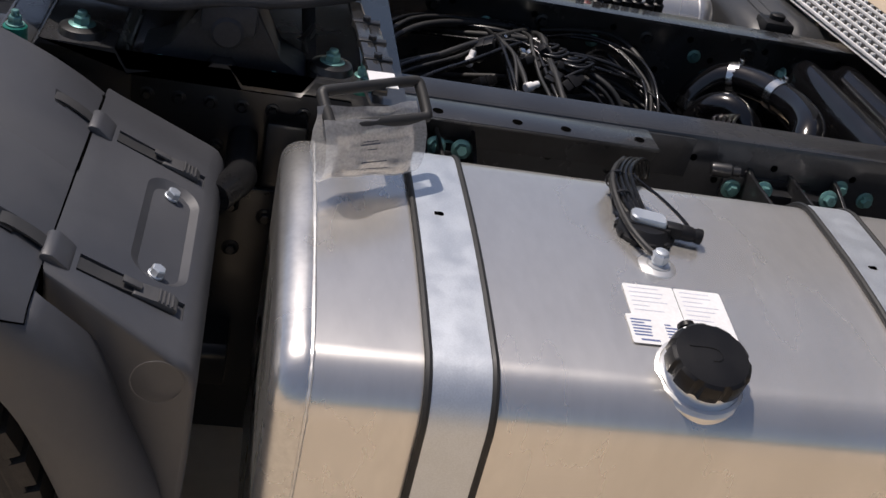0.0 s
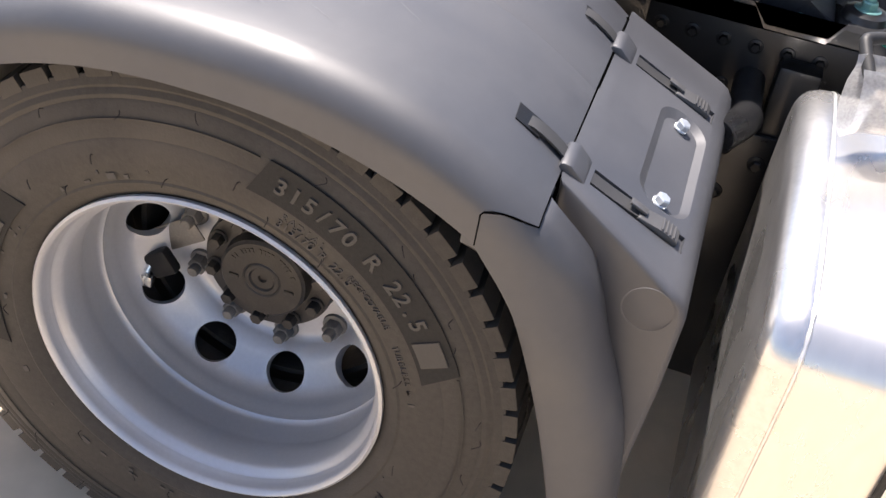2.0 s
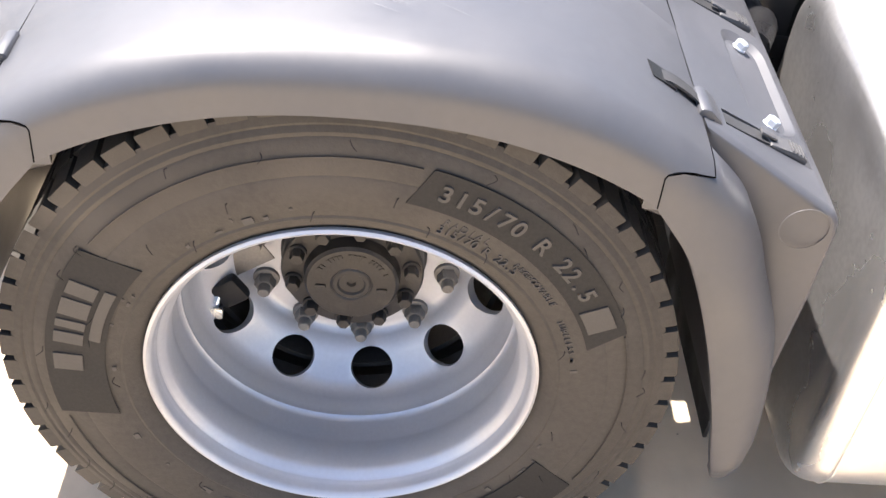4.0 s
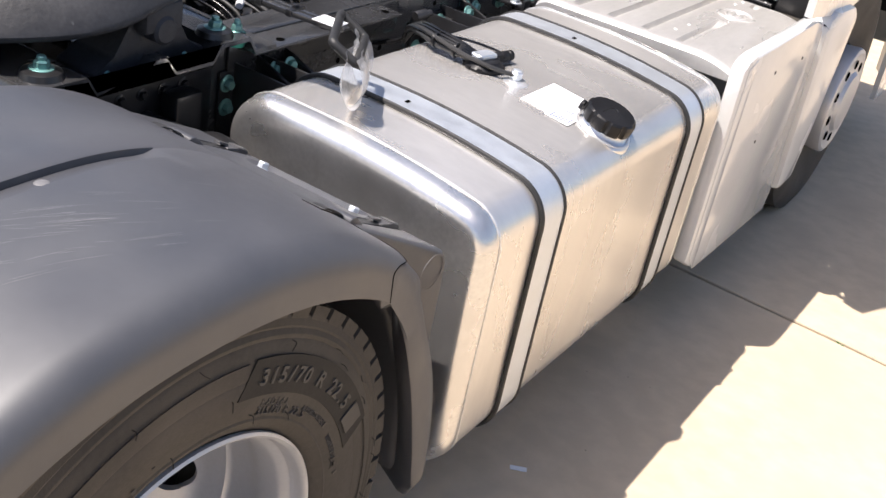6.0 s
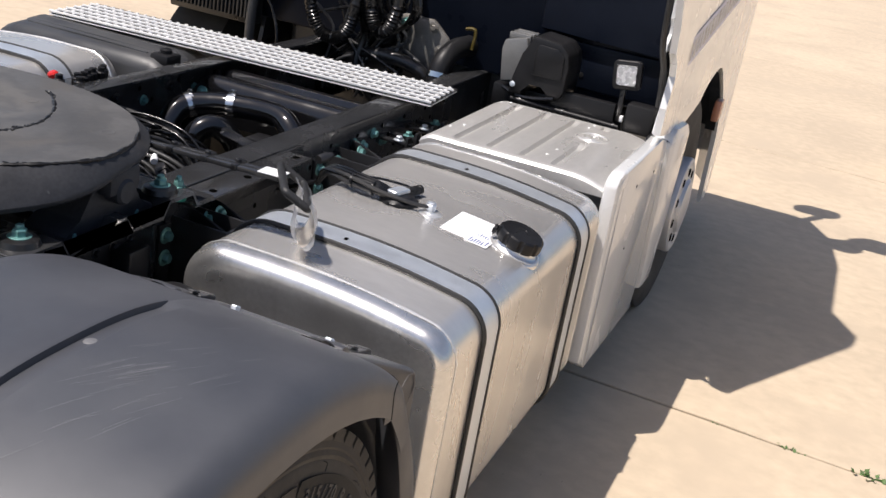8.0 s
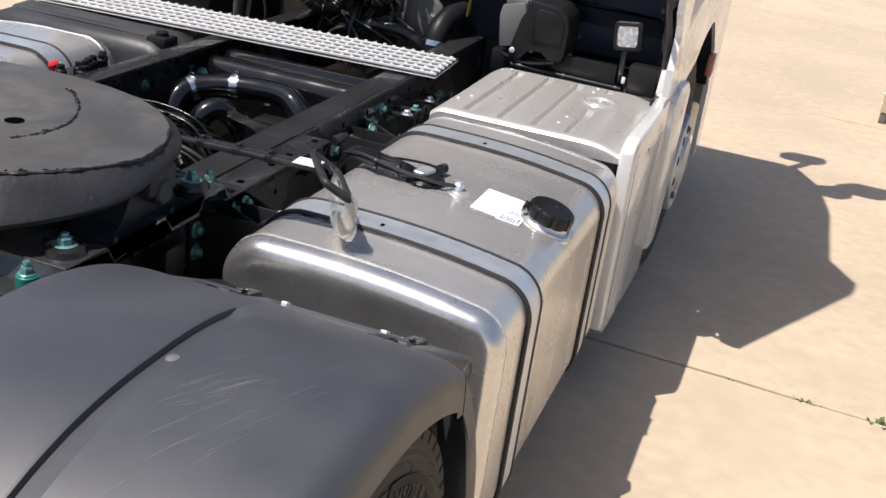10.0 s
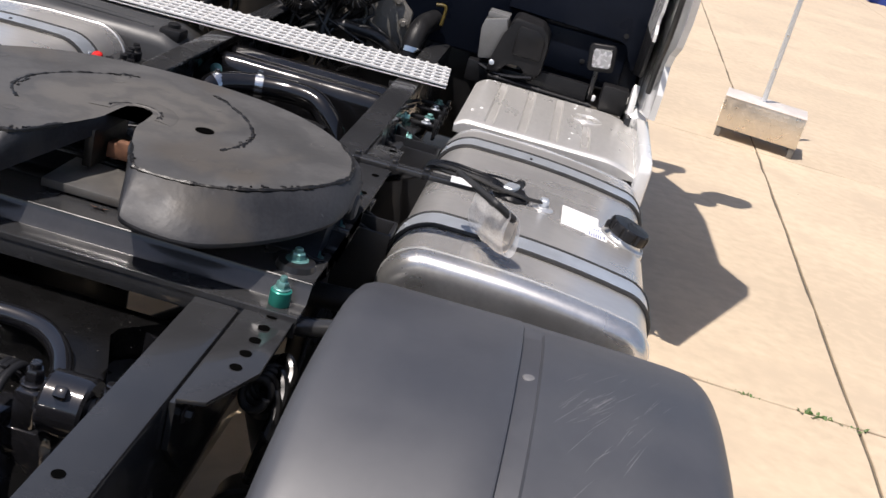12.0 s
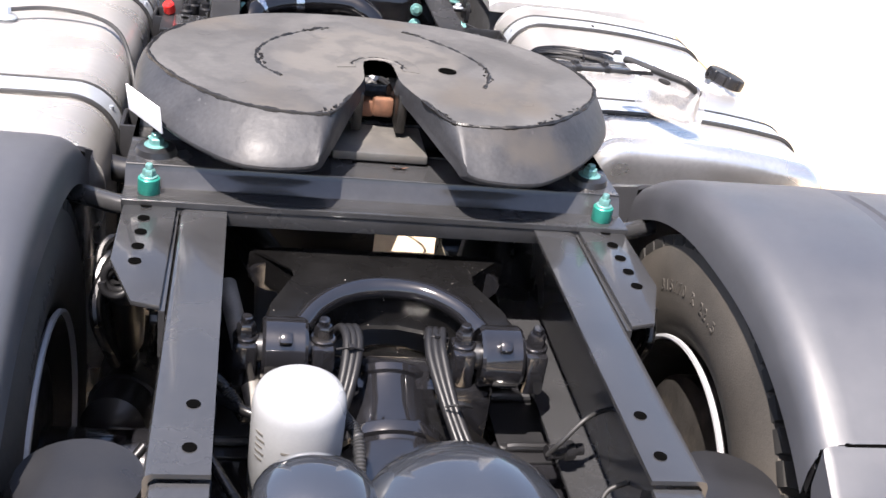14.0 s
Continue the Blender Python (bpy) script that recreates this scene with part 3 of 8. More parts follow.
loft(bm, [r_low2, r_low, [p - Vector((0, 0, 0.005)) for p in r_edge], r_edge, fw_mid(0.07, 0.0035), fw_mid(0.40, 0.0025), fw_mid(0.94, 0.0016), r_top], True, False)
# underside, then the worn top as its own sheet
part("skirt", bm, CASTSIDE, fw, "worn black cast skirt with scraped ramps", sharp=0.42)
bm = B()
vs = [bm.verts.new(p) for p in r_top]
f = bm.faces.new(vs)
bmesh.ops.triangulate(bm, faces=[f])
vs = [bm.verts.new(p) for p in r_low2]
f = bm.faces.new(vs[::-1])
bmesh.ops.triangulate(bm, faces=[f])
part("top_plate", bm, GREASE, fw, "flat bearing surface with brown-grey grease smears")
for s in (1, -1):
    # grease groove arc and its pushed-up lip
    bm = B()
    arc = [(x, y, 1.131) for x, y in (((0.085, 0.885), (0.125, 0.855), (0.19, 0.785), (0.237, 0.705), (0.25, 0.64), (0.243, 0.575), (0.222, 0.525)) if s > 0 else ((-0.11, 0.862), (-0.165, 0.815), (-0.22, 0.75), (-0.256, 0.68), (-0.266, 0.61), (-0.25, 0.55), (-0.215, 0.50)))]
    tube(bm, [(x + 0.002 * math.sin(41 * y), y, 1.1272) for x, y, z in arc], 0.0062, 7, 14, lambda t: 0.60 + 0.5 * abs(math.sin(t * 31) * math.sin(t * 13 + 1)) + 0.15 * math.sin(t * 140))
    part("grease_groove", bm, GUNK, fw, "black dried grease along the curved groove")
    bm = B()
    edge = [Vector((x * s, y, 1.1295)) for x, y in FW_TOP[3:14]]
    tube(bm, [tuple(p) for p in edge], 0.0040, 6, 16, lambda t: 0.55 + 0.75 * abs(math.sin(t * 57) * math.sin(t * 23 + 1)) + 0.35 * abs(math.sin(t * 171 + 2)))
    part("grease_bead", bm, GUNK, fw)
    bm = B()
    lathe(bm, [(0.021, 0), (0.021, 0.0006), (0.0, 0.0006)], (0, 0, 1), (0.155 * s, 0.617, 1.1306), 20)
    if s > 0:
        part("top_hole", bm, OPENING_SHADE, fw)
    else:
        bm.free()
    for (x, y) in ((0.38, 0.74), (0.30, 0.45), (0.19, 0.43), (0.12, 0.79)):
        bm = B()
        lathe(bm, [(0.017, 0.0001), (0.016, 0.0005), (0.014, 0.0002), (0.0, 0.0002)], (0, 0, 1), (x * s, y, 1.1302), 18)
        part("plug", bm, GREASE, fw)
    # pedestal
    bm = B()
    prism(bm, [(0.50, 0.955), (0.80, 0.955), (0.80, 0.972), (0.745, 0.99), (0.70, 1.085), (0.60, 1.085), (0.555, 0.99), (0.50, 0.972)], "x", 0.36 * s, 0.47 * s, 0.006)
    part("pedestal", bm, CASTSIDE, fw)
    bm = B()
    lathe(bm, [(0.03, -0.02), (0.03, 0.02), (0.024, 0.026)], (s, 0, 0), (0.485 * s, 0.65, 1.045), 20)
    part("pivot_pin", bm, CASTSIDE, fw)
    bm = B()
    box(bm, min(0.43 * s, 0.505 * s), max(0.43 * s, 0.505 * s), 0.60, 0.70, 1.04, 1.10, 0.01)
    part("pivot_block", bm, CASTSIDE, fw)
# throat lining, lock jaw and pushed-up grease
bm = B()
box(bm, -0.055, 0.055, 0.60, 0.72, 1.02, 1.035, 0.004)
box(bm, -0.058, -0.037, 0.50, 0.68, 1.02, 1.105, 0.004)
box(bm, 0.037, 0.058, 0.50, 0.68, 1.02, 1.105, 0.004)
part("throat", bm, GUNK, fw)
bm = B()
box(bm, -0.036, 0.036, 0.575, 0.63, 1.062, 1.090, 0.007, m=pose(0, 0, 0, 0, 5, 3))
box(bm, -0.010, 0.036, 0.548, 0.582, 1.035, 1.078, 0.008)
box(bm, -0.034, -0.006, 0.56, 0.60, 1.03, 1.066, 0.006)
part("lock_jaw", bm, RUST, fw, "rusty brown locking jaw in the throat")
bm = B()
box(bm, -0.10, 0.10, 0.41, 0.57, 0.99, 1.01, 0.004)
part("cross_web", bm, GREASE, fw)
bm = B()
rng = random.Random(9)
# ragged scraps pushed up along the grooves and round the throat
scraps = []
for k in range(70):
    a = rng.uniform(0.1, math.pi - 0.1)
    scraps.append((math.cos(a) * (0.058 + rng.gauss(0, 0.003)), 0.60 + math.sin(a) * 0.066, a + 1.57))
for x0, y0, x1, y1, n_ in ((-0.10, 0.862, -0.165, 0.815, 16), (0.085, 0.885, 0.125, 0.855, 16), (-0.262, 0.66, -0.25, 0.55, 14), (0.25, 0.66, 0.243, 0.575, 14), (0.09, 0.37, 0.115, 0.325, 12), (-0.09, 0.37, -0.14, 0.305, 12), (0.30, 0.33, 0.44, 0.475, 16)):
    for k in range(n_):
        u = rng.random()
        scraps.append((x0 + (x1 - x0) * u + rng.gauss(0, 0.004), y0 + (y1 - y0) * u + rng.gauss(0, 0.004), math.atan2(y1 - y0, x1 - x0) + rng.gauss(0, 0.5)))
for x, y, a in scraps:
    w_, h_ = rng.uniform(0.002, 0.007), rng.uniform(0.001, 0.0025)
    prism(bm, [(-w_, -h_), (-0.3 * w_, -1.4 * h_), (w_, -0.4 * h_), (0.7 * w_, h_), (-0.5 * w_, 1.2 * h_)], "z", -0.001, rng.uniform(0.0008, 0.0026))
    bmesh.ops.transform(bm, matrix=Matrix.Translation((x, y, 1.130)) @ Matrix.Rotation(a, 4, "Z"), verts=bm.verts[-10:])
part("clotted_grease", bm, GUNK, fw, "clotted black grease round the throat", kind="stuff")
bm = B()
rings = []
for k in range(25):
    a = radians(-12 + 204 * k / 24)
    wob = 0.004 * math.sin(k * 1.9) + 0.003 * math.sin(k * 4.3)
    rings.append([Vector((math.cos(a) * r_, 0.605 + math.sin(a) * r_ * 1.12, z_)) for r_, z_ in ((0.050, 1.1302), (0.052, 1.1318), (0.088 + wob, 1.1314), (0.092 + wob, 1.1302))])
loft(bm, rings)
part("throat_collar", bm, GREASE, fw, "smeared dark grease collar round the throat")
bm = B()
box(bm, -0.002, 0.001, -0.07, 0.07, -0.028, 0.028, 0.001, m=Matrix.Translation((-0.478, 0.405, 1.072)) @ pose(0, 0, 0, 0, -8, 32))
part("rating_plate", bm, PAPER, fw, "plain white rating plate on the skirt")
# release handle bar with its pull grip
grip = thing("release_handle", (0.6, 0.85, 1.05), "steel pull bar with a black rubber-coated loop grip", "pull handle")
BAR0, BAR1 = Vector((0.35, 0.878, 1.080)), Vector((0.745, 0.905, 1.090))
along = (BAR1 - BAR0).normalized()
BM = Matrix.Translation(BAR0) @ Matrix.Rotation(math.atan2(along.y, along.x), 4, "Z")
length = (BAR1 - BAR0).length
bm = B()
box(bm, 0, length, -0.012, 0.012, -0.006, 0.006, 0.002, m=BM)
box(bm, 0.10, length - 0.06, 0.014, 0.034, -0.004, 0.004, 0.002, m=BM)
part("pull_bar", bm, FRAME, grip)
for u in (0.10, 0.19, 0.27):
    bm = B()
    box(bm, u - 0.008, u + 0.008, -0.015, 0.036, -0.007, 0.0085, 0.002, m=BM)
    hexa(bm, (0, 0, 1), BM @ Vector((u, 0.01, 0.0085)), 0.008, 0.008)
    part("guide_clip", bm, BLACK, grip)
bm = B()
box(bm, length - 0.065, length - 0.005, -0.016, 0.030, 0.0068, 0.0085, m=BM)
part("white_tag", bm, PAPER, grip, "blank white sticker on the pull bar")
GL, GR = Vector((0.852, 0.826, 1.058)), Vector((0.748, 0.990, 1.050))
IL, IR = Vector((0.800, 0.806, 1.092)), Vector((0.690, 0.972, 1.088))
bm = B()
loop = []
corners = [IL, GL, GR, IR]
for k in range(4):
    p, q, r = corners[k - 1], corners[k], corners[(k + 1) % 4]
    for t in (0, 0.25, 0.5, 0.75, 1):
        a = q + (p - q).normalized() * 0.030 * (1 - t)
        b = q + (r - q).normalized() * 0.030 * t
        c = a.lerp(q, 0.55).lerp(b.lerp(q, 0.55), t)
        loop.append(c if 0 < t < 1 else (a if t == 0 else b))
loop.append(loop[0])
tube(bm, [tuple(v) for v in loop], 0.0095, 14, 5)
part("loop_grip", bm, RUBBER, grip, "black coated loop grip")


# ---- wheels ----
def text_mesh(body, size, depth, bold=0.0):
    cu = bpy.data.curves.new("letters", "FONT")
    cu.body, cu.size, cu.extrude, cu.align_x, cu.align_y = body, size, depth, "CENTER", "CENTER"
    cu.offset = size * bold
    ob = bpy.data.objects.new("letters", cu)
    scene.collection.objects.link(ob)
    me = bpy.data.meshes.new_from_object(ob.evaluated_get(bpy.context.evaluated_depsgraph_get()))
    bpy.data.objects.remove(ob)
    return me


def put_text(bm, body, size, depth, m, bold=0.0):
    me = text_mesh(body, size, depth, bold)
    me.transform(m)
    bm.from_mesh(me)
    bpy.data.meshes.remove(me)


def arc_letters(bm, body, radius, mid_deg, size, cx, cy, cz, s, step, bold=0.0):
    """Raised letters set one by one round a sidewall. Degrees run clockwise from the top, as seen from outside."""
    n = len(body)
    for k, ch in enumerate(body):
        if ch == " ":
            continue
        a = radians(mid_deg + (k - (n - 1) / 2) * step)
        y, z = cy + s * radius * math.sin(a), cz + radius * math.cos(a)
        m = Matrix.Translation((cx, y, z)) @ Matrix(((0, 0, s, 0), (s, 0, 0, 0), (0, 1, 0, 0), (0, 0, 0, 1))) @ pose(0, 0, 0, 0, 0, -math.degrees(a))
        put_text(bm, ch, size, 0.0022, m, bold)


def ring_band(bm, cx, cy, cz, s, r0, r1, a0, a1, thick=0.002, n=24, slant=2.0):
    """A flat raised panel on the sidewall between two radii and two angles."""
    pts = []
    for k in range(n + 1):
        a = radians(a0 + (a1 - a0) * k / n)
        pts.append((r1, a))
    for k in range(n + 1):
        a = radians(a1 + slant - (a1 - a0 + 2 * slant) * k / n)
        pts.append((r0, a))
    rings = []
    for dx in (0, thick):
        rings.append([Vector((cx + s * dx, cy + s * r * math.sin(a), cz + r * math.cos(a))) for r, a in pts])
    loft(bm, rings)


CZ = 0.502


RIM_PROFILE = [(0.2985, 1.246), (0.2985, 1.2525), (0.294, 1.2555), (0.289, 1.252), (0.2865, 1.244), (0.286, 1.230), (0.281, 1.221), (0.2735, 1.214), (0.271, 1.205), (0.2705, 1.176), (0.272, 1.160), (0.2765, 1.148), (0.278, 1.140),
               (0.278, 1.102), (0.2765, 1.094), (0.272, 1.090), (0.271, 1.080), (0.2675, 1.076), (0.2665, 1.064), (0.262, 1.055), (0.252, 1.044), (0.215, 1.0195), (0.202, 1.008), (0.193, 0.992), (0.185, 0.982), (0.176, 0.979), (0.10, 0.978),
               (0.10, 0.970), (0.19, 0.970), (0.262, 1.030), (0.284, 1.10), (0.284, 1.15), (0.276, 1.17), (0.277, 1.21), (0.292, 1.246)]


def drilled(bm, cut):
    """The first mesh with the second one cut out of it."""
    obs = []
    for b in (bm, cut):
        bmesh.ops.recalc_face_normals(b, faces=b.faces)
        me = bpy.data.meshes.new("blank")
        b.to_mesh(me)
        b.free()
        obs.append(new("blank", me))
    md = obs[0].modifiers.new("cut", "BOOLEAN")
    md.operation, md.object, md.solver = "DIFFERENCE", obs[1], "EXACT"
    out = bmesh.new()
    me = bpy.data.meshes.new_from_object(obs[0].evaluated_get(bpy.context.evaluated_depsgraph_get()))
    out.from_mesh(me)
    if not out.faces:
        out.from_mesh(obs[0].data)
    for o in obs:
        bpy.data.objects.remove(o)
    return out


def rear_wheel(s):
    # the outer rim carries the wheel's other pieces; its hand holes are cut through
    bm = B()
    prof = [(r, x - 0.022 * max(0.0, min(1.0, (0.272 - r) / 0.016))) for r, x in RIM_PROFILE]
    lathe(bm, prof, (s, 0, 0), (0, 0, CZ), 96, True)
    cut = B()
    for k in range(10):
        a = radians(36 * k + 25)
        n = Vector((s * 0.835, -0.55 * math.sin(a), -0.55 * math.cos(a))).normalized()
        c = Vector((1.0105 * s, 0.2315 * math.sin(a), CZ + 0.2315 * math.cos(a)))
        lathe(cut, [(0.0385, -0.035), (0.0385, 0.022)], n, c, 28)
    w = part("twin_wheel", drilled(bm, cut), RIM, frame_thing, "silver deep-dish steel rim with dusty twin tyres", sharp=0.7)
    for outer in (True, False):
        xc = 1.105 if outer else 0.755
        bm = B()
        prof = [(0.288, -0.128), (0.300, -0.137), (0.32, -0.150), (0.36, -0.160), (0.41, -0.1615), (0.45, -0.156), (0.476, -0.150), (0.489, -0.146), (0.491, -0.10), (0.4925, -0.05),
                (0.493, 0.0), (0.4925, 0.05), (0.491, 0.10), (0.489, 0.146), (0.478, 0.150), (0.474, 0.1515), (0.470, 0.150), (0.462, 0.1545), (0.458, 0.1545), (0.455, 0.153), (0.45, 0.156), (0.43, 0.160),
                (0.405, 0.1625), (0.400, 0.1615), (0.396, 0.1630), (0.36, 0.1615), (0.335, 0.157), (0.330, 0.1555), (0.326, 0.157), (0.312, 0.150), (0.302, 0.141), (0.293, 0.134)]
        lathe(bm, prof, (s, 0, 0), (xc * s, 0, CZ), 96, True)
        part("outer_tyre" if outer else "inner_tyre", bm, TYRE, w, sharp=0.5)
        # tread blocks
        bm = B()
        n = 58
        for k in range(n):
            a = 2 * math.pi * k / n
            for j, (h0, h1) in enumerate(((-0.148, -0.082), (-0.074, -0.03), (-0.022, 0.022), (0.03, 0.074), (0.082, 0.148))):
                off = (0.5 if j % 2 else 0.0) * 2 * math.pi / n
                da = 2 * math.pi / n * (0.39 if j in (0, 4) else 0.43)
                ring = []
                for r in (0.484, 0.503, 0.5065):
                    k2 = 0.97 if r > 0.505 else 1.0
                    hm = (h0 + h1) / 2
                    skew = 0.06 if j in (0, 4) else 0.12
                    ring.append([Vector((s * (xc + hm + (h - hm) * k2), r * math.sin(a + off + t * k2 + (h - hm) * skew * (1 if j > 2 else -1) * 4), CZ + r * math.cos(a + off + t * k2 + (h - hm) * skew * (1 if j > 2 else -1) * 4)))
                                 for h, t in ((h0, -da), (h1, -da), (h1, da), (h0, da))])
                loft(bm, ring)
        # inner tread takes a darker rubber to stand in for the mudguard's shade
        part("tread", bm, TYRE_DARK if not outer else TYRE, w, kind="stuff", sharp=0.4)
        if outer:
            x = xc + 0.1615
            bm = B()
            ring_band(bm, s * x, 0, CZ, s, 0.372, 0.434, 14, 69, 0.0022, 30, 3)
            part("dark_size_panel", bm, TYRE_DARK, w)
            bm = B()
            ring_band(bm, s * x, 0, CZ, s, 0.350, 0.436, 258, 304, 0.0022, 30, 3)
            part("dark_name_panel", bm, TYRE_DARK, w)
            bm = B()
            ring_band(bm, s * x, 0, CZ, s, 0.350, 0.433, 118, 168, 0.0022, 30, 3)
            part("dark_name_panel", bm, TYRE_DARK, w)
            # fine moulded ridge that links the panels
            for a0, a1 in ((306, 372), (70, 116), (170, 256)):
                bm = B()
                ring_band(bm, s * x, 0, CZ, s, 0.4285, 0.4305, a0, a1, 0.0022, 40, 0.0)
                part("sidewall_ridge", bm, TYRE, w)
            for k, ch in enumerate("315/70 R 22.5"):
                if ch != " ":
                    bm = B()
                    arc_letters(bm, ch, 0.402, 36.8 + (k - 6) * 3.2, 0.036, s * (x + 0.0028), 0, CZ, s, 0, 0.020)
                    part("size_letter", bm, TYRE_TEXT, w)
            bm = B()
            ring_band(bm, s * (x + 0.003), 0, CZ, s, 0.380, 0.422, 60.5, 66.5, 0.002, 8, 0.3)
            part("size_badge", bm, TYRE_TEXT, w)
            for a0, a1, r0, r1 in ((271, 275.5, 0.382, 0.424), (279, 282, 0.382, 0.424), (283.5, 285.5, 0.382, 0.424), (287, 291.5, 0.382, 0.424), (293, 296.5, 0.382, 0.424), (281, 297, 0.358, 0.374), (128, 132, 0.385, 0.425),
                                   (134, 138, 0.385, 0.425), (140, 150, 0.385, 0.425)):
                bm = B()
                ring_band(bm, s * (x + 0.003), 0, CZ, s, r0, r1, a0, a1, 0.0015, 8, 0.2)
                part("name_bar", bm, TYRE_TEXT, w)
            bm = B()
            arc_letters(bm, "RADIAL", 0.358, 26, 0.016, s * (x - 0.001), 0, CZ, s, 2.0)
            arc_letters(bm, "315/70 R 22.5", 0.343, 31.0, 0.020, s * (x - 0.002), 0, CZ, s, 1.75)
            arc_letters(bm, "REGROOVABLE", 0.352, 48.0, 0.014, s * (x - 0.001), 0, CZ, s, 1.45)
            arc_letters(bm, "TUBELESS", 0.348, 67.0, 0.014, s * (x - 0.002), 0, CZ, s, 1.55)
            rng = random.Random(4)
            for k in range(46):
                a0 = rng.uniform(64, 352)
                r0 = rng.choice((0.335, 0.345, 0.358))
                ring_band(bm, s * (x - 0.0015), 0, CZ, s, r0, r0 + rng.choice((0.004, 0.006, 0.010)), a0, a0 + rng.uniform(0.5, 3.0), 0.0012, 3, 0.0)
            part("small_lettering", bm, TYRE_TEXT, w, kind="stuff")
            # moulding whiskers
            bm = B()
            for k in range(46):
                a = radians(k * 7.83 + rng.uniform(-2, 2))
                r = rng.choice((0.34, 0.375, 0.44, 0.455))
                p = Vector((s * (x - 0.002), s * r * math.sin(a), CZ + r * math.cos(a)))
                tube(bm, [p, p + Vector((s * 0.006, rng.uniform(-.004, .004), rng.uniform(-.006, .002))), p + Vector((s * 0.010, rng.uniform(-.01, .01), -0.010))], 0.0008, 4, 3)
            part("rubber_whisker", bm, TYRE_DARK, w, kind="stuff")
    for k in range(10):
        a = radians(36 * k - 7)
        c = (0.957 * s, 0.1675 * math.sin(a), CZ + 0.1675 * math.cos(a))
        bm = B()
        lathe(bm, [(0.024, 0), (0.023, 0.006), (0.018, 0.008)], (s, 0, 0), c, 20)
        hexa(bm, (s, 0, 0), (c[0] + s * 0.007, c[1], c[2]), 0.0185, 0.020)
        lathe(bm, [(0.011, 0.02), (0.011, 0.040), (0.009, 0.043)], (s, 0, 0), c, 14)
        part("wheel_nut", bm, CASTGREY, w)
    bm = B()
    lathe(bm, [(0.126, 0.950), (0.126, 0.961), (0.121, 0.970), (0.121, 1.004), (0.118, 1.009), (0.082, 1.011), (0.080, 1.020), (0.079, 1.033), (0.074, 1.038), (0.036, 1.0385), (0.033, 1.0365), (0.030, 1.0385), (0.024, 1.0385), (0.021, 1.035), (0.008, 1.035), (0.006, 1.030), (0.0, 1.030)],
          (s, 0, 0), (0, 0, CZ), 60)
    part("hub", bm, RIM_DARK, w, "dusty dark cast hub cover", sharp=0.5)
    for k in range(10):
        a = radians(36 * k + 6)
        bm = B()
        bolt(bm, (s, 0, 0), (1.010 * s, 0.101 * math.sin(a), CZ + 0.101 * math.cos(a)), 0.0125, 0.018, 1.25)
        part("hub_bolt", bm, RIM_DARK, w)
    for a0 in (100, 262):
        a = radians(a0)
        bm = B()
        box(bm, -0.004, 0.0025, -0.009, 0.009, -0.004, 0.004, 0.002, m=Matrix.Translation((1.039 * s, 0.052 * math.sin(a), CZ + 0.052 * math.cos(a))))
        part("cast_lug", bm, RIM_DARK, w)
    bm = B()
    for a0 in range(300, 430, 7):
        if (a0 // 7) % 5 == 4:
            continue
        a = radians(a0)
        box(bm, -0.0025, 0.0025, -0.0042, 0.0042, -0.001, 0.0010, 0, m=Matrix.Translation((1.0385 * s, 0.062 * math.sin(a), CZ + 0.062 * math.cos(a))) @ Matrix(((0, 0, s, 0), (s, 0, 0, 0), (0, 1, 0, 0), (0, 0, 0, 1))) @ pose(0, 0, 0, 0, 0, -a0))
    part("cast_marking", bm, RIM_DARK, w, kind="stuff")
    # valve extension with a block
    bm = B()
    tube(bm, [(1.002 * s, -0.222, CZ - 0.052), (1.022 * s, -0.230, CZ - 0.082)], 0.006, 10, 0)
    box(bm, min(1.012 * s, 1.030 * s), max(1.012 * s, 1.030 * s), -0.248, -0.218, CZ - 0.112, CZ - 0.088, 0.003)
    part("valve_extension", bm, CHROME, w, "bright metal valve end")
    bm = B()
    m = Matrix.Translation((1.005 * s, -0.208, CZ - 0.062)) @ Matrix.Rotation(radians(35), 4, "X")
    box(bm, -0.012, 0.014, -0.028, 0.026, -0.028, 0.026, 0.009, m=m)
    part("valve_bracket", bm, BLACKPLAST, w)
    bm = B()
    box(bm, -0.002, 0.002, -0.055, 0.030, -0.026, 0.026, 0.002, m=Matrix.Translation((0.985 * s, -0.172, CZ + 0.004)) @ Matrix.Rotation(radians(35), 4, "X"))
    part("valve_plate", bm, CASTGREY, w, "bare metal angle plate")
    # inner rim, its barrel coloured dark for the shade inside, and axle end
    bm = B()
    lathe(bm, [(0.2985, 0.598), (0.2990, 0.605), (0.293, 0.610), (0.289, 0.606), (0.2885, 0.600), (0.293, 0.596)], (s, 0, 0), (0, 0, CZ), 72, True)
    part("inner_rim_flange", bm, RIM, w)
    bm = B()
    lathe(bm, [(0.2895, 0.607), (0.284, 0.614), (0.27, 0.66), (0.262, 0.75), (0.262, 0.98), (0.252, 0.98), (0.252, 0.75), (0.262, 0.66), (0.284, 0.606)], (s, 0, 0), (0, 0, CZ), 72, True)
    part("inner_rim", bm, RIM_DARK, w, "dusty barrel of the inner rim, coloured dark for the shade inside")
    for k, ch in enumerate("315/70 R 22.5"):
        if ch != " ":
            bm = B()
            arc_letters(bm, ch, 0.401, -11.5 + (k - 6) * 3.1, 0.032, s * 0.5945, 0, CZ, -s, 0, 0.010)
            part("size_letter", bm, TYRE, w)
    bm = B()
    lathe(bm, [(0.20, 0.63), (0.215, 0.64), (0.215, 0.935), (0.12, 0.955), (0.0, 0.955)], (s, 0, 0), (0, 0, CZ), 40)
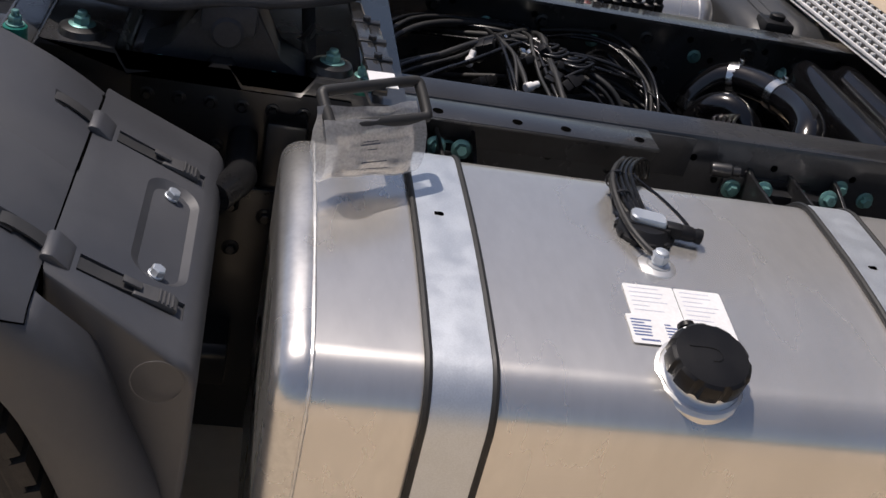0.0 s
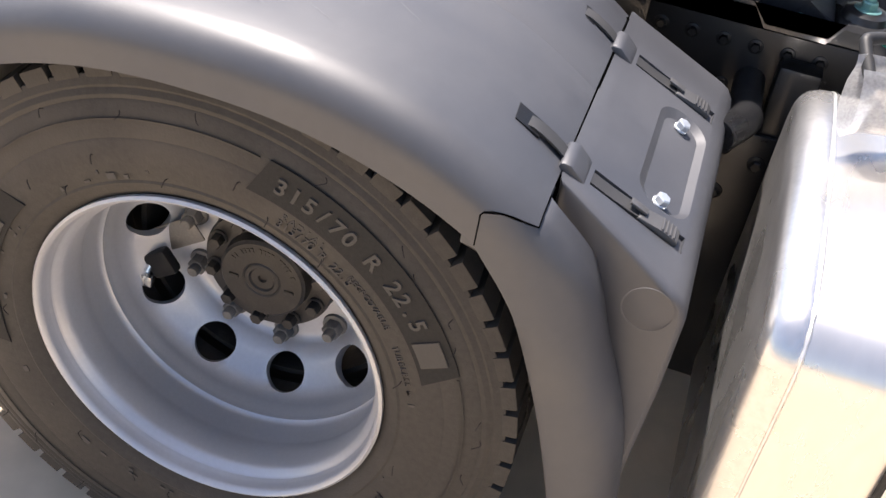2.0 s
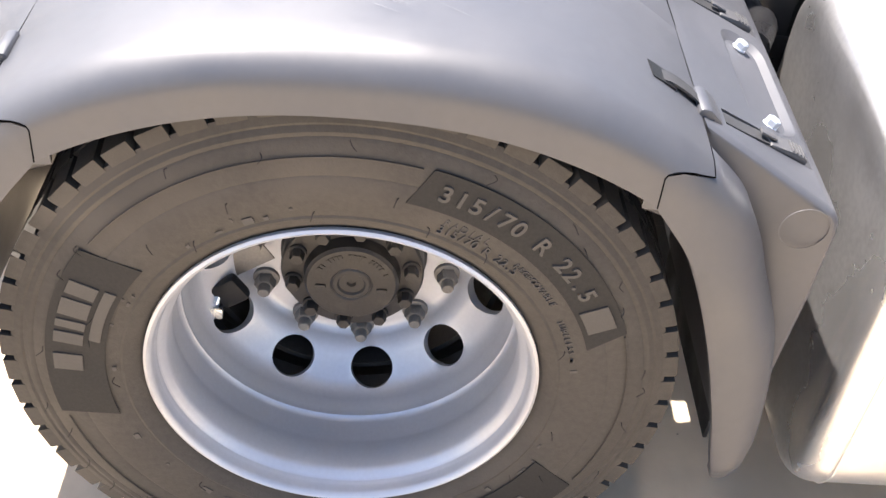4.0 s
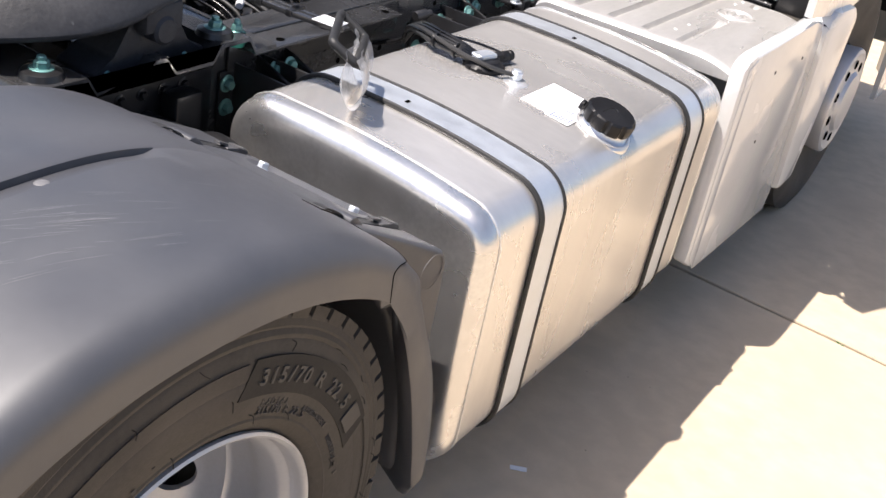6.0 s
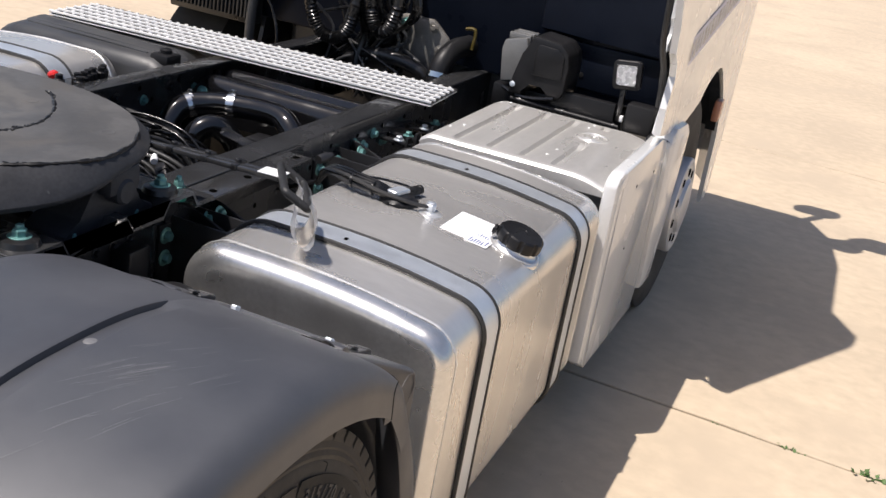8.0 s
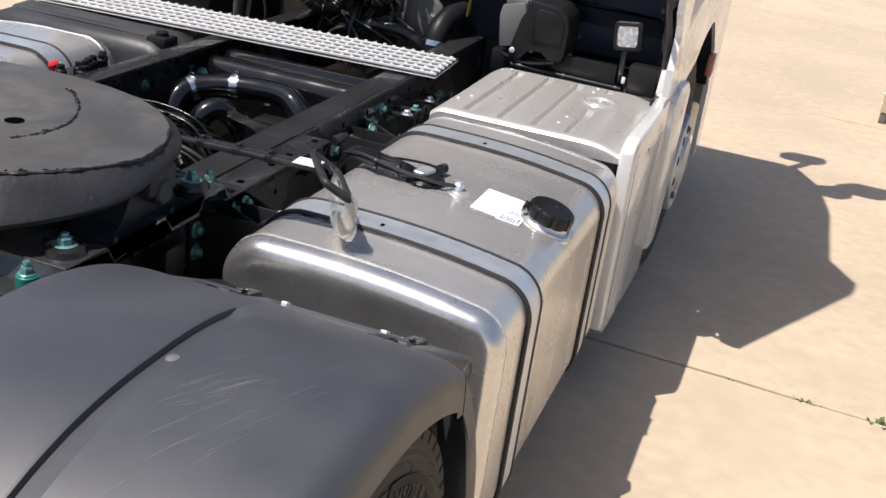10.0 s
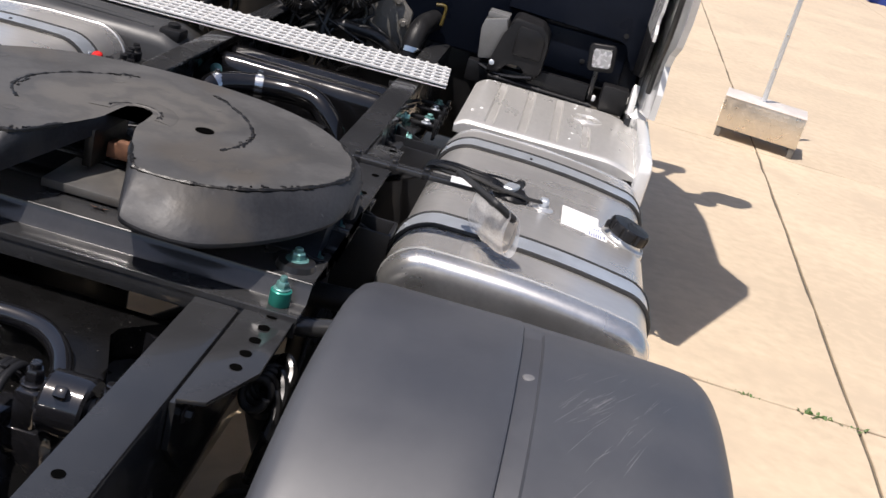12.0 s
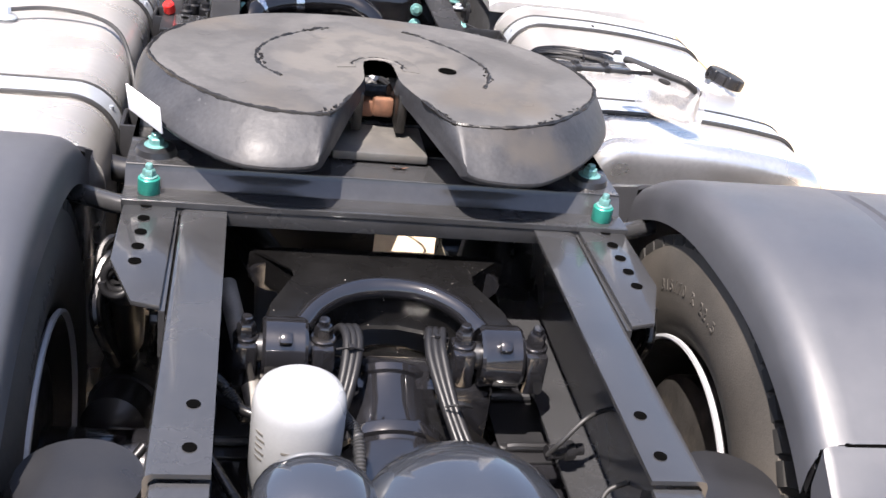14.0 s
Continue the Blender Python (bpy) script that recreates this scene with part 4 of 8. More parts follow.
    part("brake_drum", bm, RIM_DARK, w)
    return w


mirror_x(rear_wheel)


# ---- rear mudguards ----
def fender_z(y):
    return 1.093 - 0.12 * (abs(y) / 0.44) ** 2.5


def skirt_z(y):
    return 1.004 - 0.10 * (abs(y) / 0.39) ** 2.3


STRAP = mat("grey_rubber_strap", (0.030, 0.030, 0.031), 0.6, 0, 0.12, 20, 0.08)

LEVER = mat("grey_lever_plastic", (0.062, 0.062, 0.064), 0.5, 0, 0.1, 20)


def mudguard(s):
    g = thing("mudguard", (0.93 * s, 0, 0.35), "grey moulded plastic mudguard with scuffs, over the rear wheel", "mudguard", "mudguards")
    # middle shell; the channel is pressed into it
    bm = B()
    ys = [-0.462 + 0.924 * k / 44 for k in range(45)]
    def across(y):
        z = fender_z(y)
        sk = skirt_z(y)
        in_ch = -0.40 < y < 0.235
        e = min((y + 0.40) / 0.03, (0.235 - y) / 0.03, 1.0) if in_ch else 0.0
        d = 0.011 * max(e, 0.0)
        p = [(0.592, z - 0.10), (0.592, z - 0.055), (0.597, z - 0.030), (0.609, z - 0.012), (0.627, z - 0.003), (0.655, z)]
        p += [(0.75, z + 0.001), (0.85, z + 0.002), (0.912, z + 0.003), (0.917, z + 0.001), (0.919, z + 0.001 - d), (0.924, z + 0.002 - d * 1.05), (0.952, z + 0.001 - d * 0.55), (0.956, z + 0.001), (1.02, z), (1.13, z - 0.0015), (1.205, z - 0.0045)]
        for k in range(1, 13):
            a = radians(90 * k / 12)
            p.append((1.222 + 0.063 * math.sin(a), z - 0.0062 - 0.056 * (1 - math.cos(a))))
        top = p[-1][1]
        low = min(sk, top - 0.004)
        for k in (1, 2, 3):
            p.append((1.285 + 0.002 * k / 3, top + (low - top) * k / 3))
        p += [(1.282, low - 0.001), (1.270, low + 0.001)]
        for k in (2, 1, 0):
            p.append((1.272, top - 0.002 + (low - top) * k / 3))
        return p
    squeeze = lambda x: 1.0 - 0.155 * min(max((x - 1.262) / 0.022, 0.0), 1.0)
    def station(y):
        out = []
        for k, (x, z) in enumerate(across(y)):
            q = squeeze(x)
            out.append(Vector((x * s, y * q, across(y * q)[k][1])))
        return out
    rings = [station(y) for y in ys]
    rows = loft(bm, rings, closed=False)
    part("middle_shell", bm, PLASTIC, g, sharp=0.55)
    # inner sheet so that the shell has a thickness
    bm = B()
    loft(bm, [[Vector((x * s, y, fender_z(y) - dz)) for x, dz in ((0.602, 0.10), (0.602, 0.05), (0.632, 0.018), (0.9, 0.014), (1.20, 0.022), (1.255, 0.045), (1.270, 0.075))] for y in ys], closed=False)
    part("inner_liner", bm, BLACKPLAST, g)
    # front and rear lower sections
    for d in (1, -1):
        bm = B()
        # arch strip that follows the tyre
        inner = smooth_path([(0, 0.388, 0.893), (0, 0.455, 0.80), (0, 0.515, 0.67), (0, 0.562, 0.52), (0, 0.588, 0.41), (0, 0.604, 0.352)], 6)
        outer = smooth_path([(0, 0.455, 0.935), (0, 0.535, 0.86), (0, 0.585, 0.765), (0, 0.635, 0.65), (0, 0.662, 0.53), (0, 0.670, 0.43), (0, 0.660, 0.352)], 5)
        n = 30
        pick = lambda path, u: path[min(int(u * (len(path) - 1)), len(path) - 2)].lerp(path[min(int(u * (len(path) - 1)) + 1, len(path) - 1)], u * (len(path) - 1) - min(int(u * (len(path) - 1)), len(path) - 2))
        rings = []
        for k in range(n + 1):
            u = k / n
            i, o = pick(inner, u), pick(outer, u)
            tip = 1.0 - 0.012 * max(0, (u - 0.9) / 0.1)
            P = lambda x, w: Vector((x * s * tip, d * (i.y + (o.y - i.y) * w), i.z + (o.z - i.z) * w))
            rings.append([P(1.266, 0.0), P(1.284, 0.0), P(1.288, 0.08), P(1.288, 0.40), P(1.280, 0.66), P(1.258, 0.86), P(1.226, 1.0), P(1.19, 0.97)])
        rings = [r[:7] + [Vector((1.19 * s, r[7].y, r[7].z)), Vector((1.155 * s, r[7].y, r[7].z - 0.006))] for r in rings]
        stn = station(d * 0.462)
        start = [stn[q] + Vector((0, d * 0.0015, -0.003)) for q in (33, 32, 31, 28, 26, 24, 21, 18, 16)]
        for k in range(14):
            w_ = min(k / 13, 1.0)
            w_ = w_ * w_ * (3 - 2 * w_)
            run = [q - p for q, p in zip(rings[k], RING0)] if k else [Vector((0, 0, 0))] * 9
            if k == 0:
                RING0 = [p.copy() for p in rings[0]]
            rings[k] = [(p + v).lerp(q, w_) for p, v, q in zip(start, run, rings[k])]
        rings.insert(0, [p + Vector((-0.004 * s, -d * 0.02, -0.002)) for p in start])
        # rounded tip
        tip = rings[-1]
        mid = sum(tip, Vector()) / len(tip)
        rings += [[mid + (p - mid) * f - Vector((0, 0, h)) for p in tip] for f, h in ((0.86, 0.012), (0.5, 0.020))]
        loft(bm, rings)
        part("arch_strip", bm, PLASTIC, g, sharp=0.9)
        # box-shaped corner with a sloping top, a pressed tray and two strap grooves
        bm = B()
        prof = [(0.4645, 0.956), (0.48, 0.950), (0.645, 0.873), (0.659, 0.864), (0.668, 0.850), (0.673, 0.830), (0.672, 0.70), (0.664, 0.52), (0.652, 0.37), (0.626, 0.36), (0.612, 0.40), (0.598, 0.60), (0.54, 0.76), (0.4645, 0.88)]
        if d < 0:
            prof = [(0.4645, 0.955), (0.48, 0.945), (0.62, 0.84), (0.645, 0.80), (0.66, 0.76), (0.668, 0.66), (0.66, 0.50), (0.650, 0.38), (0.625, 0.37), (0.612, 0.42), (0.595, 0.60), (0.54, 0.74), (0.4645, 0.88)]
        def inset(pts, k):
            out, n_ = [], len(pts)
            for q in range(n_):
                a, b, c = Vector(pts[q - 1]), Vector(pts[q]), Vector(pts[(q + 1) % n_])
                e = (b - a).normalized() + (c - b).normalized()
                e = e.normalized() if e.length > 1e-6 else Vector((1, 0))
                out.append((b.x + e.y * k, b.y - e.x * k))
            return out
        side_x = lambda y: 1.166 + 0.056 * min(max((y - 0.475) / 0.13, 0.0), 1.0)
        flank = [[Vector((x * s if x else (side_x(y) - back) * s, y * d, z)) for y, z in inset(prof, k)] for x, back, k in ((0.60, 0, 0.006), (0.606, 0, 0.002), (0.615, 0, 0.0), (0, 0.014, 0.0), (0, 0.007, 0.0015), (0, 0.002, 0.005), (0, 0.0, 0.009))]
        loft(bm, flank)
        slope = math.atan2(prof[2][1] - prof[1][1], prof[2][0] - prof[1][0])
        top_z = lambda y: prof[1][1] + (y - prof[1][0]) * math.tan(slope)
        cut = B()
        on_top = lambda y: Matrix.Translation((0, y * d, top_z(y))) @ Euler((slope * d, 0, 0)).to_matrix().to_4x4()
        if d > 0:
            m = Matrix.Translation((0.935 * s, 0, 0)) @ on_top(0.583)
            loft(cut, [[m @ Vector((x, y, h)) for x, y in rounded(-0.140 + k, 0.140 - k, -0.026 + k, 0.066 - k * 0.7, (0.042 - k * 0.85,) * 4, 6)] for k, h in ((-0.004, 0.006), (0.0, 0.0005), (0.016, -0.009))])
            bm = drilled(bm, cut)
        else:
            cut.free()
        for x in (0.745, 1.115):
            cut = B()
            box(cut, x * s - 0.0195, x * s + 0.0195, -0.072, 0.085, -0.006, 0.012, m=on_top(0.567))
            bm = drilled(bm, cut)
        corner = part("corner_section", bm, PLASTIC, g, sharp=0.5)
        # thin black line that paints the shade in the crack
        bm = B()
        tube(bm, [tuple(stn[q] + Vector((0, d * 0.0008, -0.0008))) for q in range(16, 32)], 0.0010, 6, 0)
        part("seam", bm, OPENING_SHADE, corner)
        # sheet painting the joint's shade under the shell's edge, and the raised lumps that take the straps
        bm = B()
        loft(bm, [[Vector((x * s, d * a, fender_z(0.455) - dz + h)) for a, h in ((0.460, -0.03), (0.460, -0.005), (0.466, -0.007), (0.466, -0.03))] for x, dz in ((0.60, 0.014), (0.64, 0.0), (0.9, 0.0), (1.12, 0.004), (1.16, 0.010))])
        part("joint_gap", bm, OPENING_SHADE, corner)
        for x in (0.745, 1.115):
            bm = B()
            zf = fender_z(0.455)
            prism(bm, [(d * 0.455, zf - 0.02), (d * 0.457, zf + 0.002), (d * 0.463, zf + 0.005), (d * 0.474, zf + 0.003), (d * 0.492, top_z(0.492) + 0.004), (d * 0.497, top_z(0.497) - 0.002), (d * 0.49, zf - 0.03)], "x", (x - 0.031) * s, (x + 0.031) * s, 0.004)
            part("strap_lump", bm, PLASTIC, corner)
        if d > 0:
            for bx in (0.83, 1.05):
                bolt_thing((0, -math.sin(slope), math.cos(slope)), (bx * s, 0.597, top_z(0.597) - 0.0085), 0.0110, 0.011, ZINC, "bright zinc hexagon bolt in the mudguard", group="mudguard bolts", washer=1.1)
            bm = B()
            lathe(bm, [(0.0355, 0), (0.0355, 0.0009), (0.0338, 0.0009), (0.0338, 0)], (s, 0, 0), (1.2216 * s, 0.622, 0.835), 36, True)
            part("round_mark", bm, PLASTIC, corner)
        # rubber straps with lever buckles across the joint
        for x in (0.745, 1.115):
            if d < 0 and x > 1:
                continue
            st = thing("strap_buckle", (x * s, d * 0.47, 0.93), "black rubber strap with a grey lever buckle on the mudguard", "strap", "mudguard straps")
            bm = B()
            zz = lambda yy: fender_z(min(yy, 0.462)) if yy < 0.463 else top_z(yy)
            path = [0.400, 0.412, 0.425, 0.44, 0.452, 0.462]
            lift = [-0.004, 0.001, 0.003, 0.004, 0.004, 0.002]
            strip = lambda seq: loft(bm, [[Vector(((x - 0.013) * s, d * yy, zz(yy) + l)), Vector(((x + 0.013) * s, d * yy, zz(yy) + l)), Vector(((x + 0.013) * s, d * yy, zz(yy) + l + 0.0035)), Vector(((x - 0.013) * s, d * yy, zz(yy) + l + 0.0035))] for yy, l in seq])
            strip(zip(path, lift))
            strip(zip((0.490, 0.50, 0.53, 0.56, 0.60, 0.625), (-0.003, -0.0045, -0.0045, -0.003, 0.001, 0.002)))
            part("strap", bm, STRAP, st)
            bm = B()
            mm = on_top(0.606) @ Matrix.Translation((0, 0, 0.004))
            mm = Matrix.Translation((x * s, 0, 0)) @ mm
            sgn = d
            prism(bm, [(-0.036 * sgn, -0.006), (-0.034 * sgn, 0.0), (-0.012 * sgn, 0.002), (0.0, 0.004), (0.022 * sgn, 0.005), (0.030 * sgn, 0.002), (0.030 * sgn, -0.006)], "x", -0.0155, 0.0155, 0.002)
            for k in range(4):
                box(bm, -0.0145, 0.0145, sgn * (0.001 + 0.0065 * k) - 0.0014, sgn * (0.001 + 0.0065 * k) + 0.0014, 0.003, 0.0066, 0.0008)
            bm.transform(mm)
            part("lever", bm, LEVER, st)
            bm = B()
            box(bm, -0.007, 0.007, d * -0.040 - 0.014, d * -0.040 + 0.014, 0.002, 0.006, 0.001, m=mm)
            part("link", bm, LEVER, st)
            # solid block, its dark colour standing in for shade inside the slot
            bm = B()
            mm = Matrix.Translation((x * s, d * 0.404, zz(0.404))) @ Euler((-0.50 * d, 0, 0)).to_matrix().to_4x4()
            loft(bm, [[mm @ Vector((a, b * d, h)) for a, b in ((-0.019, -0.024), (0.019, -0.020), (0.019, 0.020), (-0.019, 0.018))] for h in (-0.012, 0.0008)])
            part("slot", bm, BLACKPLAST, st)
    # unseen sheet, added to darken the gap between mudguard and tank
    if s > 0:
        bm = B()
        box(bm, 0.64, 1.10, 0.652, 0.660, 0.24, 0.70, 0.002)
        part("front_flap", bm, BLACKPLAST, g, "black sheet ahead of the wheel, added to hide lit ground")
    # rivet in its dimple
    bm = B()
    lathe(bm, [(0.012, 0.000), (0.011, 0.0015), (0.008, 0.003), (0.0, 0.0035)], (0, 0, 1), (0.938 * s, 0.013, 1.0845), 18)
    part("rivet", bm, SCUFF, g)
    # scuffs
    bm = B()
    rng = random.Random(21)
    for k in range(52 if s > 0 else 10):
        cx, cy = (1.06 + rng.gauss(0, 0.05), -0.05 + rng.gauss(0, 0.10)) if k > 10 else (1.055 + rng.gauss(0, 0.014), -0.03 + rng.gauss(0, 0.02))
        if not 0.97 < cx < 1.18 or abs(cy) > 0.4:
            continue
        l, a = rng.uniform(0.010, 0.060), rng.gauss(0.85, 0.10)
        ring = []
        for t in (-1, -0.3, 0.4, 1):
            px, py = cx + math.sin(a) * l * t * 0.5, cy + math.cos(a) * l * t
            w = 0.00034 * (1.2 - abs(t))
            zt = fender_z(py) - 0.0030 * max(0.0, (px - 1.02) / 0.16) + 0.0009
            ring.append([Vector(((px - w) * s, py, zt)), Vector(((px + w) * s, py, zt))])
        loft(bm, ring, False)
    part("scuff", bm, SCRATCH, g, "pale scratches on the shell", kind="stuff")
    return g


mirror_x(mudguard)


# ---- fuel tanks ----
TANK_X0, TANK_X1, TANK_Z0, TANK_TOP = 0.572, 1.250, 0.255, 0.931
CROWN_X, CROWN_R = 0.78, 2.3


def tank_lean(x):
    """How far the crowned tank top leans outward at x, in radians."""
    return math.asin(max(x - CROWN_X, 0.0) / CROWN_R)


def tank_top(x):
    return TANK_TOP - CROWN_R * (1 - math.cos(tank_lean(x)))


def tank_outline(inset=0.0):
    """The tank's cross-section: a slightly crowned top that turns into the flat side through a tight bend."""
    k = inset
    low = lambda r: max(r - k, 0.012)
    r_top, r_in, r_low = low(0.086), low(0.11), low(0.105)
    out = rounded(TANK_X0 + k, TANK_X1 - k, TANK_Z0 + k, TANK_TOP - k, (r_low, r_low, 0.02, r_in), 10)
    cx, big = TANK_X1 - k - r_top, CROWN_R - k
    lean = math.asin((cx - CROWN_X) / (big - r_top))
    zc = TANK_TOP - CROWN_R
    cz = zc + (big - r_top) * math.cos(lean)
    bend = [(cx + r_top * math.sin(a), cz + r_top * math.cos(a)) for a in [radians(90) + (lean - radians(90)) * j / 13 for j in range(14)]]
    bend += [(CROWN_X + big * math.sin(lean * (1 - j / 6)), zc + big * math.cos(lean * (1 - j / 6))) for j in range(1, 7)]
    return out[:22] + bend + out[33:]


def tank(s, y0, y1, straps):
    t = thing("fuel_tank", (0.91 * s, (y0 + y1) / 2, 0.255), "large brushed aluminium fuel tank held by two steel straps", "fuel tank", "fuel tanks")
    put = lambda y, i: [Vector((x * s, y, z)) for x, z in tank_outline(i)]
    bm = B()
    loft(bm, [put(y0 + 0.052, 0.0), put((y0 + y1) / 2, 0.0), put(y1 - 0.052, 0.0)], True, False)
    part("shell", bm, ALU, t, sharp=0.9)
    for ya, d in ((y0, 1), (y1, -1)):
        bm = B()
        rings = [put(ya + d * h, k) for h, k in ((0.0535, 0.0005), (0.048, -0.0012), (0.040, -0.0004), (0.031, 0.0010), (0.022, 0.0038), (0.0145, 0.0078), (0.0085, 0.0130), (0.004, 0.0190), (0.0012, 0.0255), (0.0, 0.033), (0.0006, 0.055), (0.003, 0.078), (0.005, 0.10))]
        loft(bm, rings)
        cap = part("end_cap", bm, ALU_END, t, sharp=0.9)
        bm = B()
        path = [tuple(v) for v in put(ya + d * 0.053, -0.0006)]
        n = len(path)
        rows = []
        for i in range(n * 3):
            a, b = Vector(path[(i // 3) % n]), Vector(path[(i // 3 + 1) % n])
            rows.append(a.lerp(b, (i % 3) / 3))
        tube(bm, rows + [rows[0]], 0.0028, 6, 0, lambda u: 1.0 + 0.25 * math.sin(u * 900))
        part("weld_seam", bm, ALU_DULL, cap)
    for ys in straps:
        sp = thing("tank_strap", (0.91 * s, ys, 0.25), "zinc-plated steel strap with black rubber edging round the fuel tank", "tank strap", "tank straps")
        o = tank_outline(-0.0075)
        o2 = tank_outline(-0.0045)
        k0 = max(range(len(o)), key=lambda i: -(o[i][0] - 0.6) ** 2 - (o[i][1] - 0.25) ** 2)
        order = [(k0 + i) % len(o) for i in range(len(o))]
        order = [i for i in order if not (o[i][0] < 0.585 and o[i][1] < 0.80)]
        bm = B()
        loft(bm, [[Vector((o2[i][0] * s, ys - 0.043, o2[i][1])), Vector((o[i][0] * s, ys - 0.043, o[i][1])), Vector((o[i][0] * s, ys + 0.043, o[i][1])), Vector((o2[i][0] * s, ys + 0.043, o2[i][1]))] for i in order])
        part("steel_band", bm, ZINC, sp, sharp=0.9)
        oe = tank_outline(-0.0055)
        for e in (-1, 1):
            bm = B()
            tube(bm, [(oe[i][0] * s, ys + e * 0.0475, oe[i][1]) for i in order], 0.0062, 8, 0)
            part("rubber_edge", bm, RUBBER, sp)
        bm = B()
        lathe(bm, [(0.006, 0.0), (0.005, 0.0012), (0, 0.0012)], (0, 0, 1), (0.862 * s, ys - 0.004, tank_top(0.862) + 0.0076), 12)
        box(bm, 0.862 * s - 0.004, 0.862 * s + 0.004, ys - 0.014, ys - 0.002, tank_top(0.862) + 0.0070, tank_top(0.862) + 0.0088)
        part("band_hole", bm, OPENING_SHADE, sp)
        # bracket arm on the frame that carries the band's end
        br = thing("tank_bracket", (0.47 * s, ys, 0.35), "black pressed-steel tank bracket bolted to the frame", "bracket", "tank brackets")
        bm = B()
        for e in (-0.05, 0.05):
            box(bm, min(0.397 * s, 0.565 * s), max(0.397 * s, 0.565 * s), ys + e - 0.004, ys + e + 0.004, 0.38, 0.875, 0.002)
        box(bm, min(0.397 * s, 0.405 * s), max(0.397 * s, 0.405 * s), ys - 0.10, ys + 0.10, 0.62, 0.86, 0.003)
        box(bm, min(0.557 * s, 0.567 * s), max(0.557 * s, 0.567 * s), ys - 0.05, ys + 0.05, 0.40, 0.875, 0.003)
        part("arm", bm, BLACK, br)
        bm = B()
        lathe(bm, [(0.007, 0), (0.007, 0.07)], (0, 0, 1), (0.592 * s, ys, 0.83), 10)
        hexa(bm, (0, 0, 1), (0.592 * s, ys, 0.865), 0.012, 0.012)
        part("tension_bolt", bm, ZINC, br)
        for yy in (-0.078, 0.078):
            bolt_thing((s, 0, 0), (0.406 * s, ys + yy, 0.83), 0.0135, 0.014, None, "teal-coated hexagon bolt on the frame web")
        bolt_thing((s, 0, 0), (0.406 * s, ys - 0.078, 0.77), 0.0135, 0.014, None, "teal-coated hexagon bolt on the frame web")
    return t


tank(1, 0.767, 2.04, (1.026, 1.808))
tank(-1, 0.50, 2.02, (0.84, 1.72))

# filler cap, sender and label on the tank
ax = Vector((0.27, 0.0, 0.963)).normalized()
foot = Vector((1.170, 1.386, 0.893))
cap = thing("filler_cap", tuple(foot), "black ribbed plastic fuel filler cap on an aluminium neck", "fuel cap")
bm = B()
lathe(bm, [(0.074, -0.03), (0.072, -0.004), (0.066, 0.003), (0.058, 0.007), (0.053, 0.012), (0.051, 0.022)], ax, foot, 40)
neck = part("neck", bm, ALU_DULL, cap, "bright welded neck")
bm = B()
lathe(bm, [(0.066, 0.001), (0.069, 0.0045), (0.064, 0.0065), (0.061, 0.003)], ax, foot, 40, True)
part("weld_bead", bm, ALU_DULL, neck)
bm = B()
m = axis_matrix(ax, foot + ax * 0.019)
rings = []
for r, h in ((0.052, 0.0), (0.0605, 0.002), (0.0625, 0.006), (0.0625, 0.025), (0.060, 0.032), (0.055, 0.0355), (0.040, 0.0370), (0.0, 0.0372)):
    ring = []
    for k in range(144):
        a = 2 * math.pi * k / 144
        lob = 1.0 - (0.075 * min(1.0, max(0.0, math.cos(a * 9) - 0.55) * 4) if 0.0 < h < 0.034 else 0.0)
        rr = max(r * lob, 0.0003)
        ring.append(m @ Vector((rr * math.cos(a), rr * math.sin(a), h)))
    rings.append(ring)
loft(bm, rings)
part("cap_body", bm, BLACKPLAST, cap, sharp=0.5)
bm = B()
tube(bm, [m @ Vector(p) for p in ((-0.034, 0.012, 0.0368), (-0.004, 0.012, 0.0370), (0.009, 0.008, 0.0370), (0.014, -0.002, 0.0370), (0.008, -0.011, 0.0368), (-0.002, -0.012, 0.0366))], 0.0018, 6, 5)
part("cap_grip", bm, BLACKPLAST, cap)
bm = B()
lathe(bm, [(0.013, -0.004), (0.013, 0.004), (0.008, 0.004), (0.008, -0.004)], ax.cross(Vector((0, 1, 0))), m @ Vector((-0.018, 0.066, 0.012)), 14, True)
part("cap_eyelet", bm, BLACKPLAST, cap)

LAB = Matrix.Translation((1.04, 1.388, tank_top(1.04) + 0.0006)) @ Matrix.Rotation(tank_lean(1.04), 4, "Y")
lab = thing("tank_label", (1.04, 1.388, 0.918), "white printed sticker on top of the aluminium tank", "sticker")
bm = B()
for y0, y1 in ((-0.083, 0.002), (0.0035, 0.083)):
    loft(bm, [[LAB @ Vector((x, y, h)) for x, y in rounded(-0.056, 0.056, y0, y1, (0.004,) * 4, 3)] for h in (0.0, 0.0006)])
part("sheet", bm, PAPER, lab)
bm = B()
loft(bm, [[LAB @ Vector((x, y, h)) for x, y in rounded(0.018, 0.082, -0.094, 0.010, (0.003,) * 4, 3)] for h in (0.0006, 0.0013)])
part("data_sheet", bm, PAPER, lab)
bm = B()
rng = random.Random(2)
for r in range(6):
    x = 0.028 + r * 0.0068
    for c0, c1 in ((-0.088, -0.088 + rng.uniform(0.020, 0.034)), (-0.034, -0.034 + rng.uniform(0.008, 0.026))):
        if r == 0 and c0 > -0.05:
            continue
        box(bm, x, x + 0.0030, c0, c1, 0.0013, 0.0016, m=LAB)
box(bm, 0.072, 0.0755, -0.080, -0.050, 0.0013, 0.0016, m=LAB)
part("text_bars", bm, INKBLUE, lab, "small blue lines of print")
bm = B()
